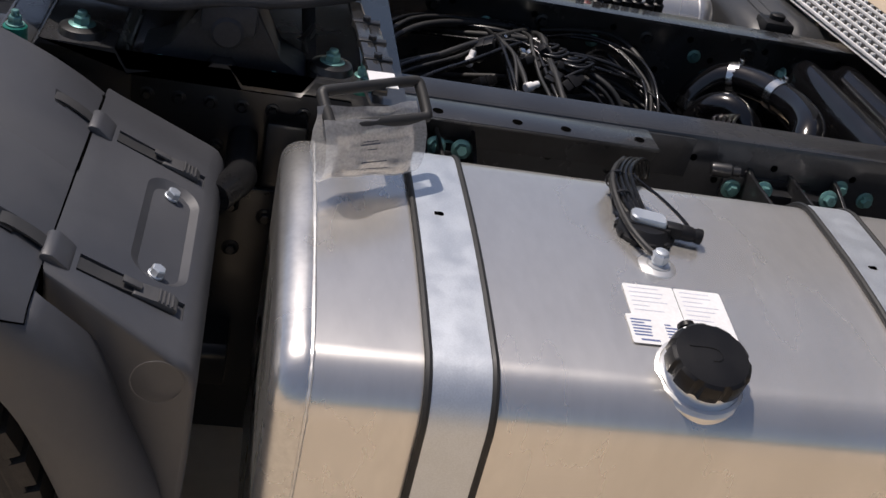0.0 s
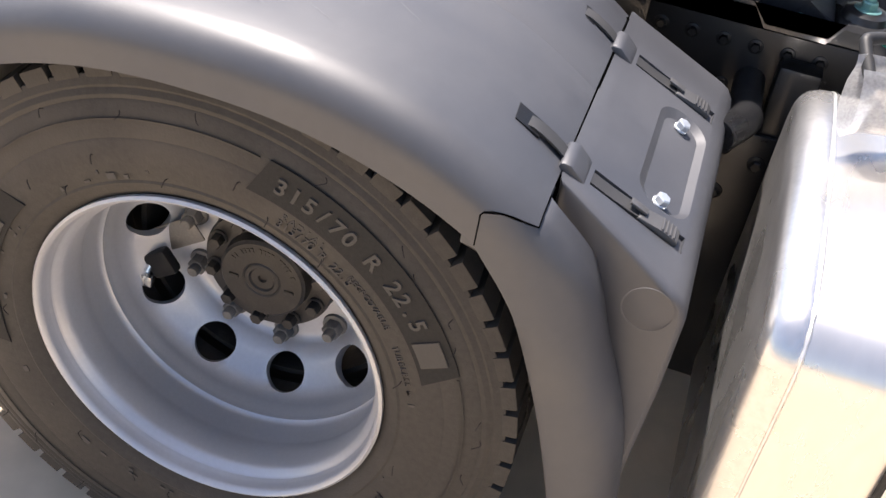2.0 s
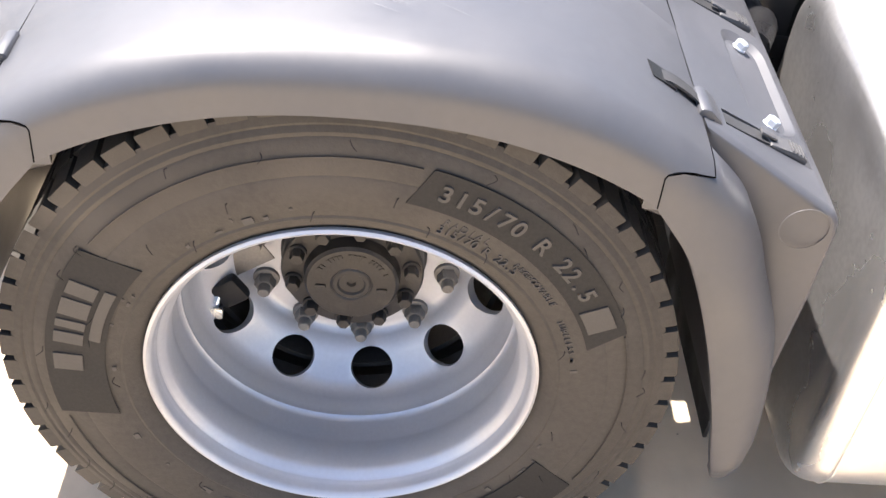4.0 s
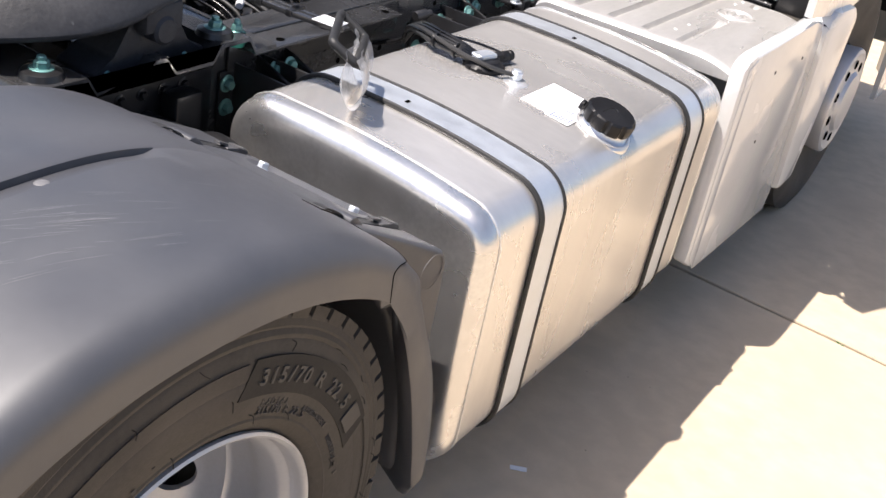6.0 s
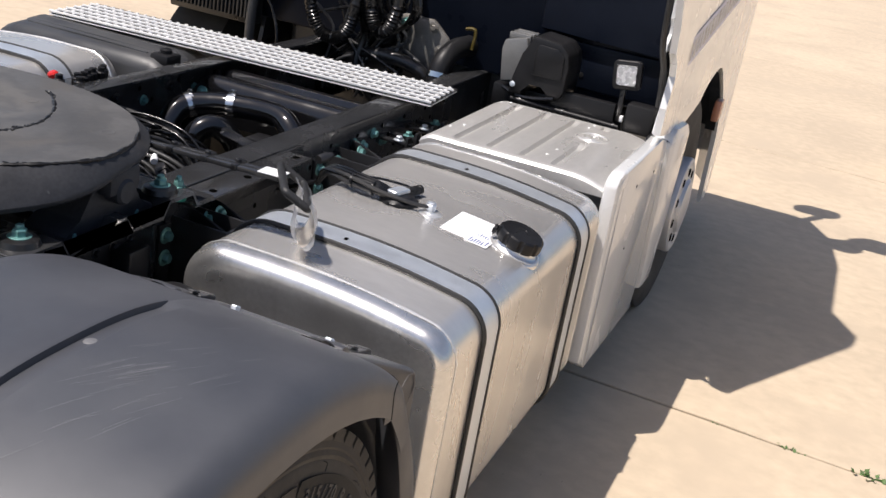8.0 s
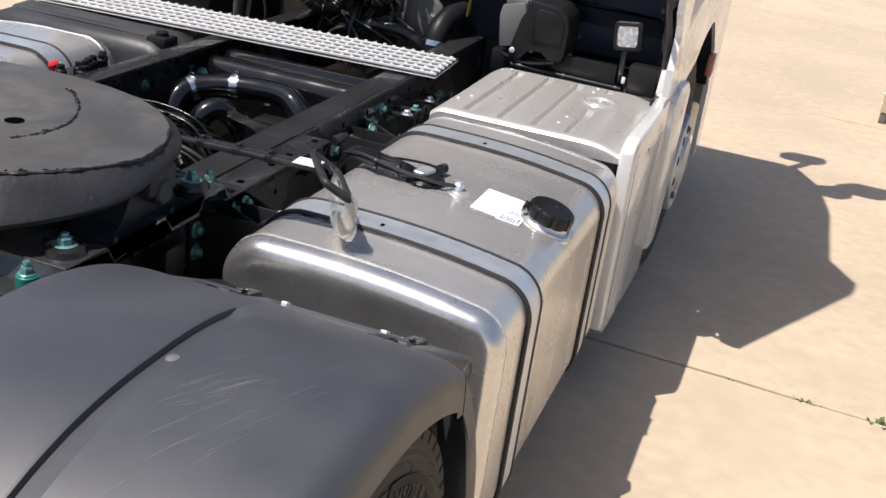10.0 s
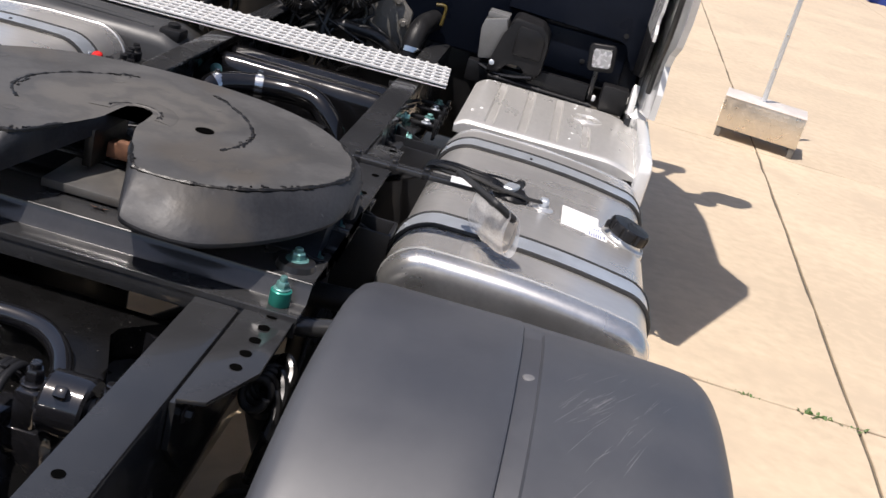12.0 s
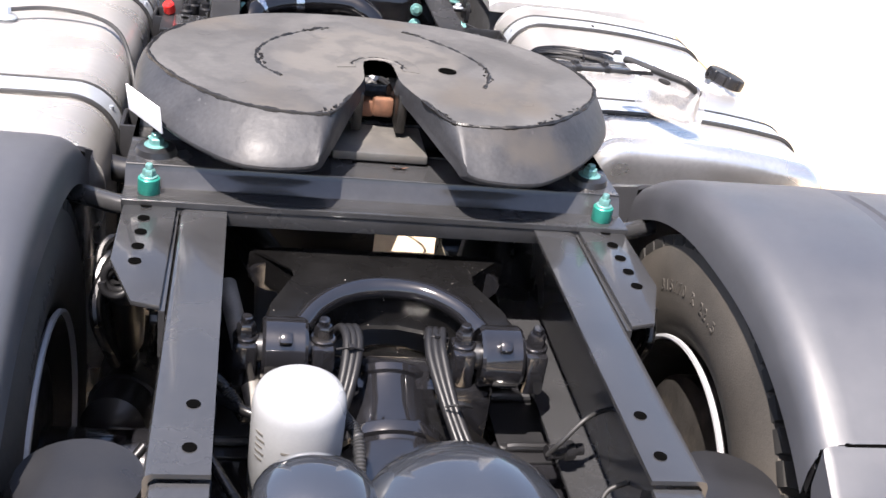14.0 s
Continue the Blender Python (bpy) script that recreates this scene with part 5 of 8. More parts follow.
for i in range(5):
    for j in range(5):
        if rng.random() < 0.55:
            box(bm, 0.058 + i * 0.0038, 0.0615 + i * 0.0038, -0.014 + j * 0.0038, -0.0105 + j * 0.0038, 0.0013, 0.0016, m=LAB)
for k in range(9):
    x = -0.048 + 0.0105 * k
    for c in (-0.075, 0.012):
        if c < 0 and x > 0.012:
            continue
        box(bm, x, x + 0.0016, c, c + rng.uniform(0.02, 0.06), 0.0006, 0.0009, m=LAB)
part("faint_print", bm, INKPALE, lab, kind="stuff")

SZ = tank_top(0.83)
snd = thing("fuel_sender", (0.83, 1.38, SZ), "black round fuel level sender with cable plugs on the tank top", "sensor")
bm = B()
lathe(bm, [(0.050, 0), (0.050, 0.006), (0.046, 0.010), (0.040, 0.018), (0.036, 0.022), (0.0, 0.024)], (0, 0, 1), (0.832, 1.382, SZ), 36)
body_ = part("sender_body", bm, BLACKPLAST, snd)
for k in range(10):
    bm = B()
    box(bm, 0.040, 0.053, -0.007, 0.007, 0.0, 0.009, 0.002, m=Matrix.Translation((0.832, 1.382, SZ)) @ pose(0, 0, 0, 0, 0, 36 * k))
    part("flange_lug", bm, BLACKPLAST, body_)
bm = B()
loft(bm, [[Matrix.Translation((0.826, 1.388, SZ + 0.022)) @ pose(0, 0, 0, 0, 0, 76) @ Vector((x * k, y * k, h)) for x, y in rounded(-0.036, 0.032, -0.020, 0.020, (0.012, 0.006, 0.016, 0.012), 5)] for k, h in ((1.12, -0.012), (1.12, 0.002))])
part("plug_base", bm, BLACKPLAST, snd)
bm = B()
loft(bm, [[Matrix.Translation((0.826, 1.388, SZ + 0.024)) @ pose(0, 0, 0, 0, 0, 76) @ Vector((x * k, y * k, h)) for x, y in rounded(-0.034, 0.028, -0.018, 0.018, (0.014, 0.006, 0.014, 0.008), 5)] for k, h in ((1.0, 0.0), (1.0, 0.007), (0.9, 0.010))])
part("plug_cover", bm, ZINC, snd, "bright foil-faced plug cover")
bm = B()
PLUG = Matrix.Translation((0.838, 1.425, SZ + 0.018)) @ pose(0, 0, 0, 0, 0, -14)
box(bm, -0.013, 0.013, -0.010, 0.018, -0.011, 0.011, 0.004, m=PLUG)
lathe(bm, [(0.010, 0.0), (0.0135, 0.002), (0.0135, 0.020), (0.0115, 0.023), (0.0115, 0.027), (0.0135, 0.029), (0.0135, 0.038), (0.011, 0.040)], PLUG.to_3x3() @ Vector((0, 1, 0)), PLUG @ Vector((0, 0.014, 0)), 18)
part("plug", bm, BLACKPLAST, snd)
for k in range(4):
    bm = B()
    o = 0.008 * (k - 1.5)
    tube(bm, [(0.812, 1.375 + o, SZ + 0.024), (0.770, 1.362 + o, SZ + 0.032 + 0.003 * k), (0.70, 1.366 + o, SZ + 0.034 + 0.005 * k), (0.635, 1.395 + o * 1.4, SZ + 0.032 + 0.003 * k), (0.580, 1.432 + o * 1.8, SZ + 0.016), (0.548, 1.452 + o * 2, SZ - 0.035), (0.43, 1.46 + o * 2, SZ - 0.09)], 0.0042, 7, 6)
    part("cable", bm, CABLE, snd)
bm = B()
tube(bm, [(0.812, 1.360, SZ + 0.016), (0.765, 1.348, SZ + 0.022), (0.70, 1.352, SZ + 0.024), (0.640, 1.380, SZ + 0.022), (0.588, 1.420, SZ + 0.006), (0.552, 1.442, SZ - 0.04)], 0.0075, 8, 16, lambda u: 1 + 0.1 * math.sin(u * 300))
part("corrugated_conduit", bm, RUBBER, snd)
for q in ((0.765, 1.352, SZ + 0.026), (0.700, 1.356, SZ + 0.030)):
    bm = B()
    lathe(bm, [(0.017, -0.004), (0.019, -0.003), (0.019, 0.003), (0.017, 0.004)], (1, 0.05, 0), q, 16, True)
    part("cable_tie", bm, BLACKPLAST, snd)
bm = B()
tube(bm, [(0.845, 1.462, SZ + 0.016), (0.815, 1.455, SZ + 0.024), (0.76, 1.425, SZ + 0.034), (0.70, 1.392, SZ + 0.038), (0.64, 1.402, SZ + 0.034)], 0.0035, 7, 6)
part("plug_lead", bm, CABLE, snd)
BX, BY = 0.926, 1.381
BZ = tank_top(BX)
br = thing("breather_bolt", (BX, BY, BZ), "steel breather bolt with a hose on a welded boss", "tank fitting")
bm = B()
lathe(bm, [(0.033, 0), (0.032, 0.002), (0.026, 0.0045), (0.021, 0.0055), (0.020, 0.008)], (0.06, 0, 1), (BX, BY, BZ - 0.001), 30)
part("welded_boss", bm, ALU_DULL, br)
bm = B()
lathe(bm, [(0.012, 0.006), (0.012, 0.014)], (0, 0, 1), (BX, BY, BZ), 18)
hexa(bm, (0, 0, 1), (BX, BY, BZ + 0.011), 0.0150, 0.015)
lathe(bm, [(0.0115, 0.026), (0.0115, 0.029), (0.009, 0.0305)], (0, 0, 1), (BX, BY, BZ), 16)
part("hex_head", bm, ZINC, br)
bm = B()
tube(bm, [(BX - 0.004, BY - 0.008, BZ + 0.018), (0.895, 1.360, BZ + 0.020), (0.85, 1.345, BZ + 0.026), (0.79, 1.338, BZ + 0.034), (0.72, 1.342, BZ + 0.044), (0.65, 1.372, BZ + 0.042), (0.595, 1.415, BZ + 0.022), (0.555, 1.44, BZ - 0.03)], 0.0056, 8, 6)
part("hose", bm, RUBBER, br)

# clear sleeve with the instruction card, hung from the loop grip
card = thing("instruction_sleeve", (0.80, 0.91, 0.95), "creased clear plastic sleeve with a printed instruction card", "plastic sleeve")
S_A, S_B = Vector((0.854, 0.810, 1.068)), Vector((0.752, 0.976, 1.060))
S_ALONG = S_B - S_A
S_OUT = Vector((S_ALONG.y, -S_ALONG.x, 0)).normalized()
FOLD = smooth_path([(0.006, 0.004, 0), (0.018, -0.015, 0), (0.026, -0.050, 0), (0.024, -0.080, 0), (0.011, -0.100, 0), (-0.004, -0.097, 0), (-0.016, -0.070, 0), (-0.015, -0.03, 0), (-0.006, 0.0, 0), (-0.012, 0.016, 0)], 4)


def sleeve_point(u, v, proud=0.0):
    """u runs down the outer flap, round the fold and up the inner one; v runs along the grip."""
    k = u * (len(FOLD) - 1)
    i = min(int(k), len(FOLD) - 2)
    p = FOLD[i].lerp(FOLD[i + 1], k - i)
    crease = 0.005 * math.sin(v * 6 + u * 5) + 0.003 * math.sin(v * 15 - u * 9)
    return S_A + S_ALONG * v + S_OUT * (p.x * (0.9 + 0.25 * math.sin(v * 3)) + crease + proud) + Vector((0, 0, p.y + 0.0015 * math.sin(v * 8) - 0.006 * v))


bm = B()
loft(bm, [[sleeve_point(u / 36, v / 12) for v in range(13)] for u in range(37)], False)
bmesh.ops.solidify(bm, geom=bm.faces[:], thickness=0.0012)
part("film", bm, FILM, card, sharp=0.9)
bm = B()
loft(bm, [[sleeve_point(0.12 + 0.40 * u / 14, 0.10 + 0.80 * v / 8, -0.003) for v in range(9)] for u in range(15)], False)
part("paper", bm, THINPAPER, card, "printed card behind the film")
bm = B()
for (ua, ub, va, vb) in ((0.16, 0.164, 0.15, 0.85), (0.345, 0.349, 0.15, 0.85), (0.16, 0.348, 0.15, 0.157), (0.16, 0.348, 0.843, 0.85), (0.20, 0.205, 0.35, 0.78), (0.27, 0.277, 0.30, 0.78), (0.20, 0.27, 0.35, 0.358), (0.20, 0.27, 0.772, 0.78), (0.24, 0.245, 0.28, 0.36), (0.17, 0.177, 0.20, 0.75), (0.32, 0.327, 0.2, 0.7), (0.275, 0.29, 0.40, 0.43), (0.275, 0.29, 0.66, 0.74)):
    bm.faces.new([bm.verts.new(sleeve_point(u, v, -0.0022)) for u, v in ((ua, va), (ua, vb), (ub, vb), (ub, va))])
part("drawing_lines", bm, INK, card, kind="stuff")

# ---- catwalk ----
walkway = thing("catwalk", (-0.35, 2.5, 0.9), "perforated aluminium grip-plank walkway across the frame", "walkway")
CW = Matrix.Translation((0.49, 2.52, 0)) @ pose(0, 0, 0, 0, 0, 4.5) @ Matrix.Translation((-0.49, -2.52, 0))
for k in range(6):
    bm = B()
    y0 = 2.365 + 0.053 * k
    box(bm, -1.12, 0.48, y0 + 0.0, y0 + 0.0065, 0.956, 0.966, 0.0015)
    box(bm, -1.12, 0.48, y0 + 0.0, y0 + 0.050, 0.946, 0.9495)
    bm.transform(CW)
    pl = part("plank", bm, TREAD, walkway)
    # sheet coloured near black for the shade in the plank's gaps
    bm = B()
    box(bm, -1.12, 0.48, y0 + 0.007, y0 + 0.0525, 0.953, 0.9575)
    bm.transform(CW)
    part("plank_floor", bm, GAP_SHADE, pl, "recessed floor of a plank, coloured dark for the shade in the gaps")
    bm = B()
    for j in range(42):
        x = -1.10 + 0.0380 * j
        for dy, ox in ((0.025, 0.0),):
            lathe(bm, [(0.0085, 0.956), (0.0065, 0.9655), (0.004, 0.9655), (0.0035, 0.958)], (0, 0, 1), (x + ox, y0 + dy, 0), 8)
    bm.transform(CW)
    part("grip_studs", bm, TREAD, pl, kind="stuff")
for x in (-0.85, 0.3):
    bm = B()
    box(bm, x - 0.03, x + 0.03, 2.36, 2.69, 0.905, 0.925, 0.003)
    bm.transform(CW)
    part("support", bm, BLACK, walkway)

# ---- ribbed box beside the cab ----
bx = thing("battery_box", (0.89, 2.58, 0.3), "aluminium battery box with a ribbed pressed lid", "battery box")
bm = B()
box(bm, 0.585, 1.21, 2.16, 2.875, 0.35, 0.866, 0.01)
part("body", bm, DARKGREY, bx)
ys0, ys1 = 2.118, 2.880
GROOVES = ((0.667, 0.703, 2.155, 2.835), (0.787, 0.823, 2.155, 2.840), (0.903, 0.939, 2.155, 2.845), (1.018, 1.056, 2.150, 2.500), (1.020, 1.056, 2.770, 2.850))


def step_in(v, lo, hi, soft):
    return max(0.0, min(1.0, (v - lo) / soft, (hi - v) / soft))


def lid_z(x, y):
    z = 0.922 - 0.034 * max(0.0, (x - 1.09) / 0.146) ** 2 - 0.022 * max(0.0, (0.620 - x) / 0.05) ** 2
    z -= 0.016 * max(0.0, (y - ys1 + 0.05) / 0.05) ** 2 + 0.012 * max(0.0, (ys0 + 0.016 - y) / 0.016) ** 2
    for x0, x1, y0, y1 in GROOVES:
        z -= 0.016 * step_in(x, x0, x1, 0.006) * step_in(y, y0, y1, 0.055)
    return z + 0.0012 * math.sin(5 * x + 2) * math.sin(6 * y)


bm = B()
lid_xs = sorted({0.570 + 0.668 * k / 60 for k in range(61)} | {v for g in GROOVES for v in (g[0], g[0] + 0.003, g[0] + 0.006, g[1] - 0.006, g[1] - 0.003, g[1])})
lid_ys = [ys0, ys0 + 0.004, ys0 + 0.009, ys0 + 0.016] + [2.150 + 0.011 * k for k in range(64)] + [ys1 - 0.022, ys1 - 0.012, ys1 - 0.004, ys1]
rings = []
for y in lid_ys:
    pull = 0.045 * max(0.0, (y - 2.78) / 0.10) ** 3
    row = []
    for x in lid_xs:
        xx = x + pull * max(0.0, (0.68 - x) / 0.11)
        row.append(Vector((xx, y, lid_z(x, y))))
    row = [Vector((row[0].x + 0.004, y, 0.868))] + row + [Vector((row[-1].x + 0.001, y, 0.868))]
    rings.append(row)
rings = [[Vector((p.x, p.y, 0.868)) for p in rings[0]]] + rings + [[Vector((p.x, p.y, 0.868)) for p in rings[-1]]]
loft(bm, rings, False, False)
# unseen shelf, added to stop sun falling between lid and cab wall
sun_blocker_shelf = B()
box(sun_blocker_shelf, 0.56, 1.185, 2.878, 3.205, 0.79, 0.815, 0.004)
part("sun_blocker_shelf", sun_blocker_shelf, BLACK, bx)
lid = part("lid", bm, LID, bx, "brushed aluminium lid with pressed grooves", sharp=0.5)
bm = B()
lathe(bm, [(0.064, 0.9215), (0.061, 0.9262), (0.056, 0.9262), (0.053, 0.9215)], (0, 0, 1), (1.035, 2.62, 0), 40, True)
lathe(bm, [(0.038, 0.9215), (0.036, 0.9252), (0.031, 0.9252), (0.029, 0.9215)], (0, 0, 1), (1.035, 2.62, 0), 32, True)
box(bm, 1.012, 1.030, 2.600, 2.640, 0.918, 0.9248, 0.002)
box(bm, 1.040, 1.058, 2.600, 2.640, 0.918, 0.9248, 0.002)
part("round_emboss", bm, LID, lid)
for x, y in ((0.612, 2.28), (0.640, 2.34), (0.612, 2.80), (0.640, 2.83), (0.978, 2.25), (0.985, 2.34), (0.985, 2.75), (0.990, 2.81)):
    bm = B()
    lathe(bm, [(0.006, 0.919), (0.005, 0.924), (0.0, 0.925)], (0, 0, 1), (x, y, 0), 10)
    part("lid_rivet", bm, TREAD, lid)

# white side fairing of the box and the step fairing ahead of it
fr = thing("side_fairing", (1.24, 2.5, 0.22), "white painted side fairing panel beside the battery box", "fairing")
bm = B()
outl = [(2.060, 0.93), (2.085, 0.952), (2.14, 0.962), (2.70, 0.962), (2.80, 0.945), (2.835, 0.90), (2.90, 0.30), (2.88, 0.215), (2.20, 0.235), (2.085, 0.30)]
prism(bm, outl, "x", 1.225, 1.272, 0.012)
part("panel", bm, WHITE, fr)
bm = B()
prism(bm, [(2.085, 0.93), (2.15, 0.948), (2.17, 0.25), (2.105, 0.31)], "x", 1.270, 1.2745, 0.002)
part("edge_strip", bm, WHITE, fr)
for y, z in ((2.38, 0.86), (2.66, 0.85), (2.42, 0.62)):
    bm = B()
    lathe(bm, [(0.006, 0.0), (0.0055, 0.002), (0, 0.0025)], (1, 0, 0), (1.272, y, z), 10)
    part("panel_screw", bm, DARKGREY, fr)
stp = thing("step_fairing", (1.24, 3.08, 0.25), "white painted cab step fairing ahead of the front wheel", "fairing")
bm = B()
prism(bm, [(2.845, 0.90), (2.87, 0.945), (2.93, 0.965), (3.16, 0.950), (3.215, 0.925), (3.225, 0.88), (3.16, 0.70), (3.12, 0.50), (3.08, 0.28), (2.93, 0.28)], "x", 1.19, 1.290, 0.030)
part("panel", bm, WHITE, stp)
# backing plate added to stop sun leaking between the two fairings
bm = B()
box(bm, 1.19, 1.215, 2.80, 3.06, 0.24, 0.93, 0.004)
part("leak_blocker_plate", bm, BLACK, stp)


# ---- front wheel and cab ----
def front_wheel(s):
    bm = B()
    lathe(bm, [(0.212, 1.20), (0.218, 1.268), (0.214, 1.280), (0.200, 1.285), (0.185, 1.279), (0.125, 1.284), (0.115, 1.298), (0.08, 1.303), (0, 1.303)], (s, 0, 0), (0, 3.57, 0.487), 64)
    w = part("front_wheel", bm, RIM, frame_thing, "bright round steel wheel trim in a dusty front tyre")
    bm = B()
    lathe(bm, [(0.22, 0.96), (0.28, 0.93), (0.32, 0.92), (0.40, 0.912), (0.46, 0.92), (0.49, 0.935), (0.496, 1.08), (0.49, 1.222), (0.46, 1.235), (0.40, 1.245), (0.32, 1.236), (0.28, 1.225), (0.22, 1.215)], (s, 0, 0), (0, 3.57, 0.487), 72, True)
    part("tyre", bm, TYRE, w)
    for k in range(10):
        a = radians(36 * k)
        bm = B()
        lathe(bm, [(0.020, 0.001), (0.018, 0.004), (0.015, 0.0015), (0, 0.0015)], (s, 0, 0), (1.281 * s, 3.57 + 0.155 * math.sin(a), 0.487 + 0.155 * math.cos(a)), 16)
        part("trim_hole", bm, OPENING_SHADE, w)


mirror_x(front_wheel)

cab = thing("truck_cab", (0, 4.0, 0.9), "white lorry cab seen from behind, with a dark back panel", "truck cab")
bm = B()
# side walls with the wheel arch cut out, drawn in towards the front
arch = [(p.x, p.y) for p in smooth_path([(3.20, 0.936, 0), (3.46, 0.972, 0), (3.60, 1.028, 0), (3.80, 1.066, 0), (3.95, 1.056, 0), (4.12, 0.965, 0), (4.30, 0.84, 0), (4.36, 0.70, 0)], 4)]
side = [(2.565, 1.000), (2.66, 0.985), (2.90, 0.950)] + arch + [(4.40, 0.64), (4.43, 0.46), (4.47, 0.27), (5.02, 0.27), (5.10, 0.9), (5.08, 1.78), (4.60, 2.30), (4.05, 2.55), (3.28, 2.62), (2.90, 3.05), (2.78, 3.0), (2.42, 1.75), (2.38, 1.50),
        (2.412, 1.42), (2.465, 1.305), (2.56, 1.255), (2.60, 1.206), (2.555, 1.10)]


def side_shift(y, z):
    low = max(0.0, min(1.0, (1.75 - z) / 0.35))
    return low * (0.018 * max(0.0, (2.95 - y) / 0.40) - 0.30 * max(0.0, y - 4.62) ** 1.0 * max(0.0, y - 4.62) / 0.45)


def bend_side(bm, s):
    for y in [2.6, 2.75, 2.95] + [4.62 + 0.06 * k for k in range(8)]:
        bmesh.ops.bisect_plane(bm, geom=bm.verts[:] + bm.edges[:] + bm.faces[:], plane_co=(0, y, 0), plane_no=(0, 1, 0))
    for z in (1.2, 1.4, 1.575, 1.75):
        bmesh.ops.bisect_plane(bm, geom=bm.verts[:] + bm.edges[:] + bm.faces[:], plane_co=(0, 0, z), plane_no=(0, 0, 1))
    for v in bm.verts:
        v.co.x += s * side_shift(v.co.y, v.co.z)


for s in (1, -1):
    bm = B()
    prism(bm, side, "x", 1.238 * s, 1.262 * s)
    bend_side(bm, s)
    sd = part("side_wall", bm, WHITE, cab, sharp=0.4)
    bm = B()
    prism(bm, arch + [(y, z - 0.022) for y, z in arch[::-1]], "x", 1.20 * s, 1.250 * s)
    part("arch_lip", bm, BLACKPLAST, sd)
    bm = B()
    prism(bm, [(3.98, 0.80), (4.07, 0.81), (4.08, 0.90), (3.99, 0.90)], "x", 1.262 * s, 1.296 * s, 0.008)
    part("marker_lamp", bm, ORANGE, sd, "red and white side marker lamp")
    # printed band, drawn as plain bars on a pale strip
    bm = B()
    mm = Matrix.Translation((1.2645 * s, 3.00, 1.275)) @ Euler((radians(9), 0, 0)).to_matrix().to_4x4()
    box(bm, -0.0012, 0.0006, -0.26, 1.1, -0.055, 0.055, m=mm)
    st = part("pale_band", bm, INKPALE, sd, "faded blue-grey printed band")
    bm = B()
    rng = random.Random(6)
    y = -0.22
    while y < 1.0:
        wd = rng.uniform(0.03, 0.06)
        box(bm, 0.0008, 0.0014, y, y + wd, -0.035, 0.035, m=mm)
        y += wd + 0.022
    part("print_bar", bm, WHITE_DULL, sd)
    # inner jamb with a wavy pressed edge, the dark liner below it and the rubber seal between
    bm = B()
    wavy = [(2.74 + 0.022 * math.sin(z_ * 34) + 0.012 * math.sin(z_ * 71 + 1), z_) for z_ in [1.262 + 0.03 * k for k in range(20)]]
    prism(bm, wavy + [(3.19, wavy[-1][1]), (3.19, 1.262)], "x", 1.192 * s, 1.204 * s)
    part("rear_jamb", bm, WHITE, cab, "white pressed jamb with a wavy edge")
    bm = B()
    prism(bm, [(2.755, 1.258), (3.19, 1.258), (3.19, 1.06), (3.12, 1.052), (2.82, 1.10), (2.77, 1.16)], "x", 1.192 * s, 1.206 * s, 0.003)
    part("jamb_liner", bm, BLACKPLAST, cab, "black liner below the jamb")
    bm = B()
    tube(bm, [(1.226 * s, 2.44, 1.52), (1.228 * s, 2.49, 1.33), (1.232 * s, 2.62, 1.20), (1.232 * s, 2.66, 1.08)], 0.011, 8, 6)
    part("door_seal", bm, RUBBER, cab, "black rubber seal along the rear edge")
bm = B()
box(bm, -1.22, 1.22, 3.22, 3.26, 0.93, 2.58, 0.01)
back = part("back_wall", bm, NAVY, cab, "dark glossy back panel")
bm = B()
box(bm, 0.64, 1.150, 3.205, 3.225, 0.96, 1.150, 0.010)
part("pressed_panel", bm, NAVY, back)
bm = B()
prism(bm, [(0.60, 1.172), (1.105, 1.172), (1.140, 1.155), (1.158, 1.115), (1.170, 1.060), (1.190, 1.048), (1.218, 1.060), (1.218, 1.95), (0.60, 1.95)], "y", 3.175, 3.222, 0.008)
part("pressed_panel", bm, NAVY, back)
for x, z in ((0.80, 1.02), (0.97, 1.03), (1.12, 1.19)):
    bm = B()
    lathe(bm, [(0.011, 0), (0.010, 0.003), (0, 0.004)], (0, -1, 0), (x, 3.204 if z < 1.1 else 3.174, z), 14)
    part("panel_plug", bm, BLACK, back)
bm = B()
prism(bm, [(3.2, 2.50), (3.2, 2.56), (4.05, 2.53), (4.60, 2.28), (5.08, 1.76), (5.02, 1.72), (4.56, 2.22), (4.0, 2.46)], "x", -1.22, 1.22)
part("roof", bm, WHITE, cab)
bm = B()
box(bm, -1.22, 1.22, 5.04, 5.10, 0.4, 1.75, 0.02)
part("front_wall", bm, WHITE, cab)
bm = B()
box(bm, -1.2, 1.2, 3.24, 4.9, 1.15, 1.2, 0.01)
part("floor_pan", bm, BLACK, cab)
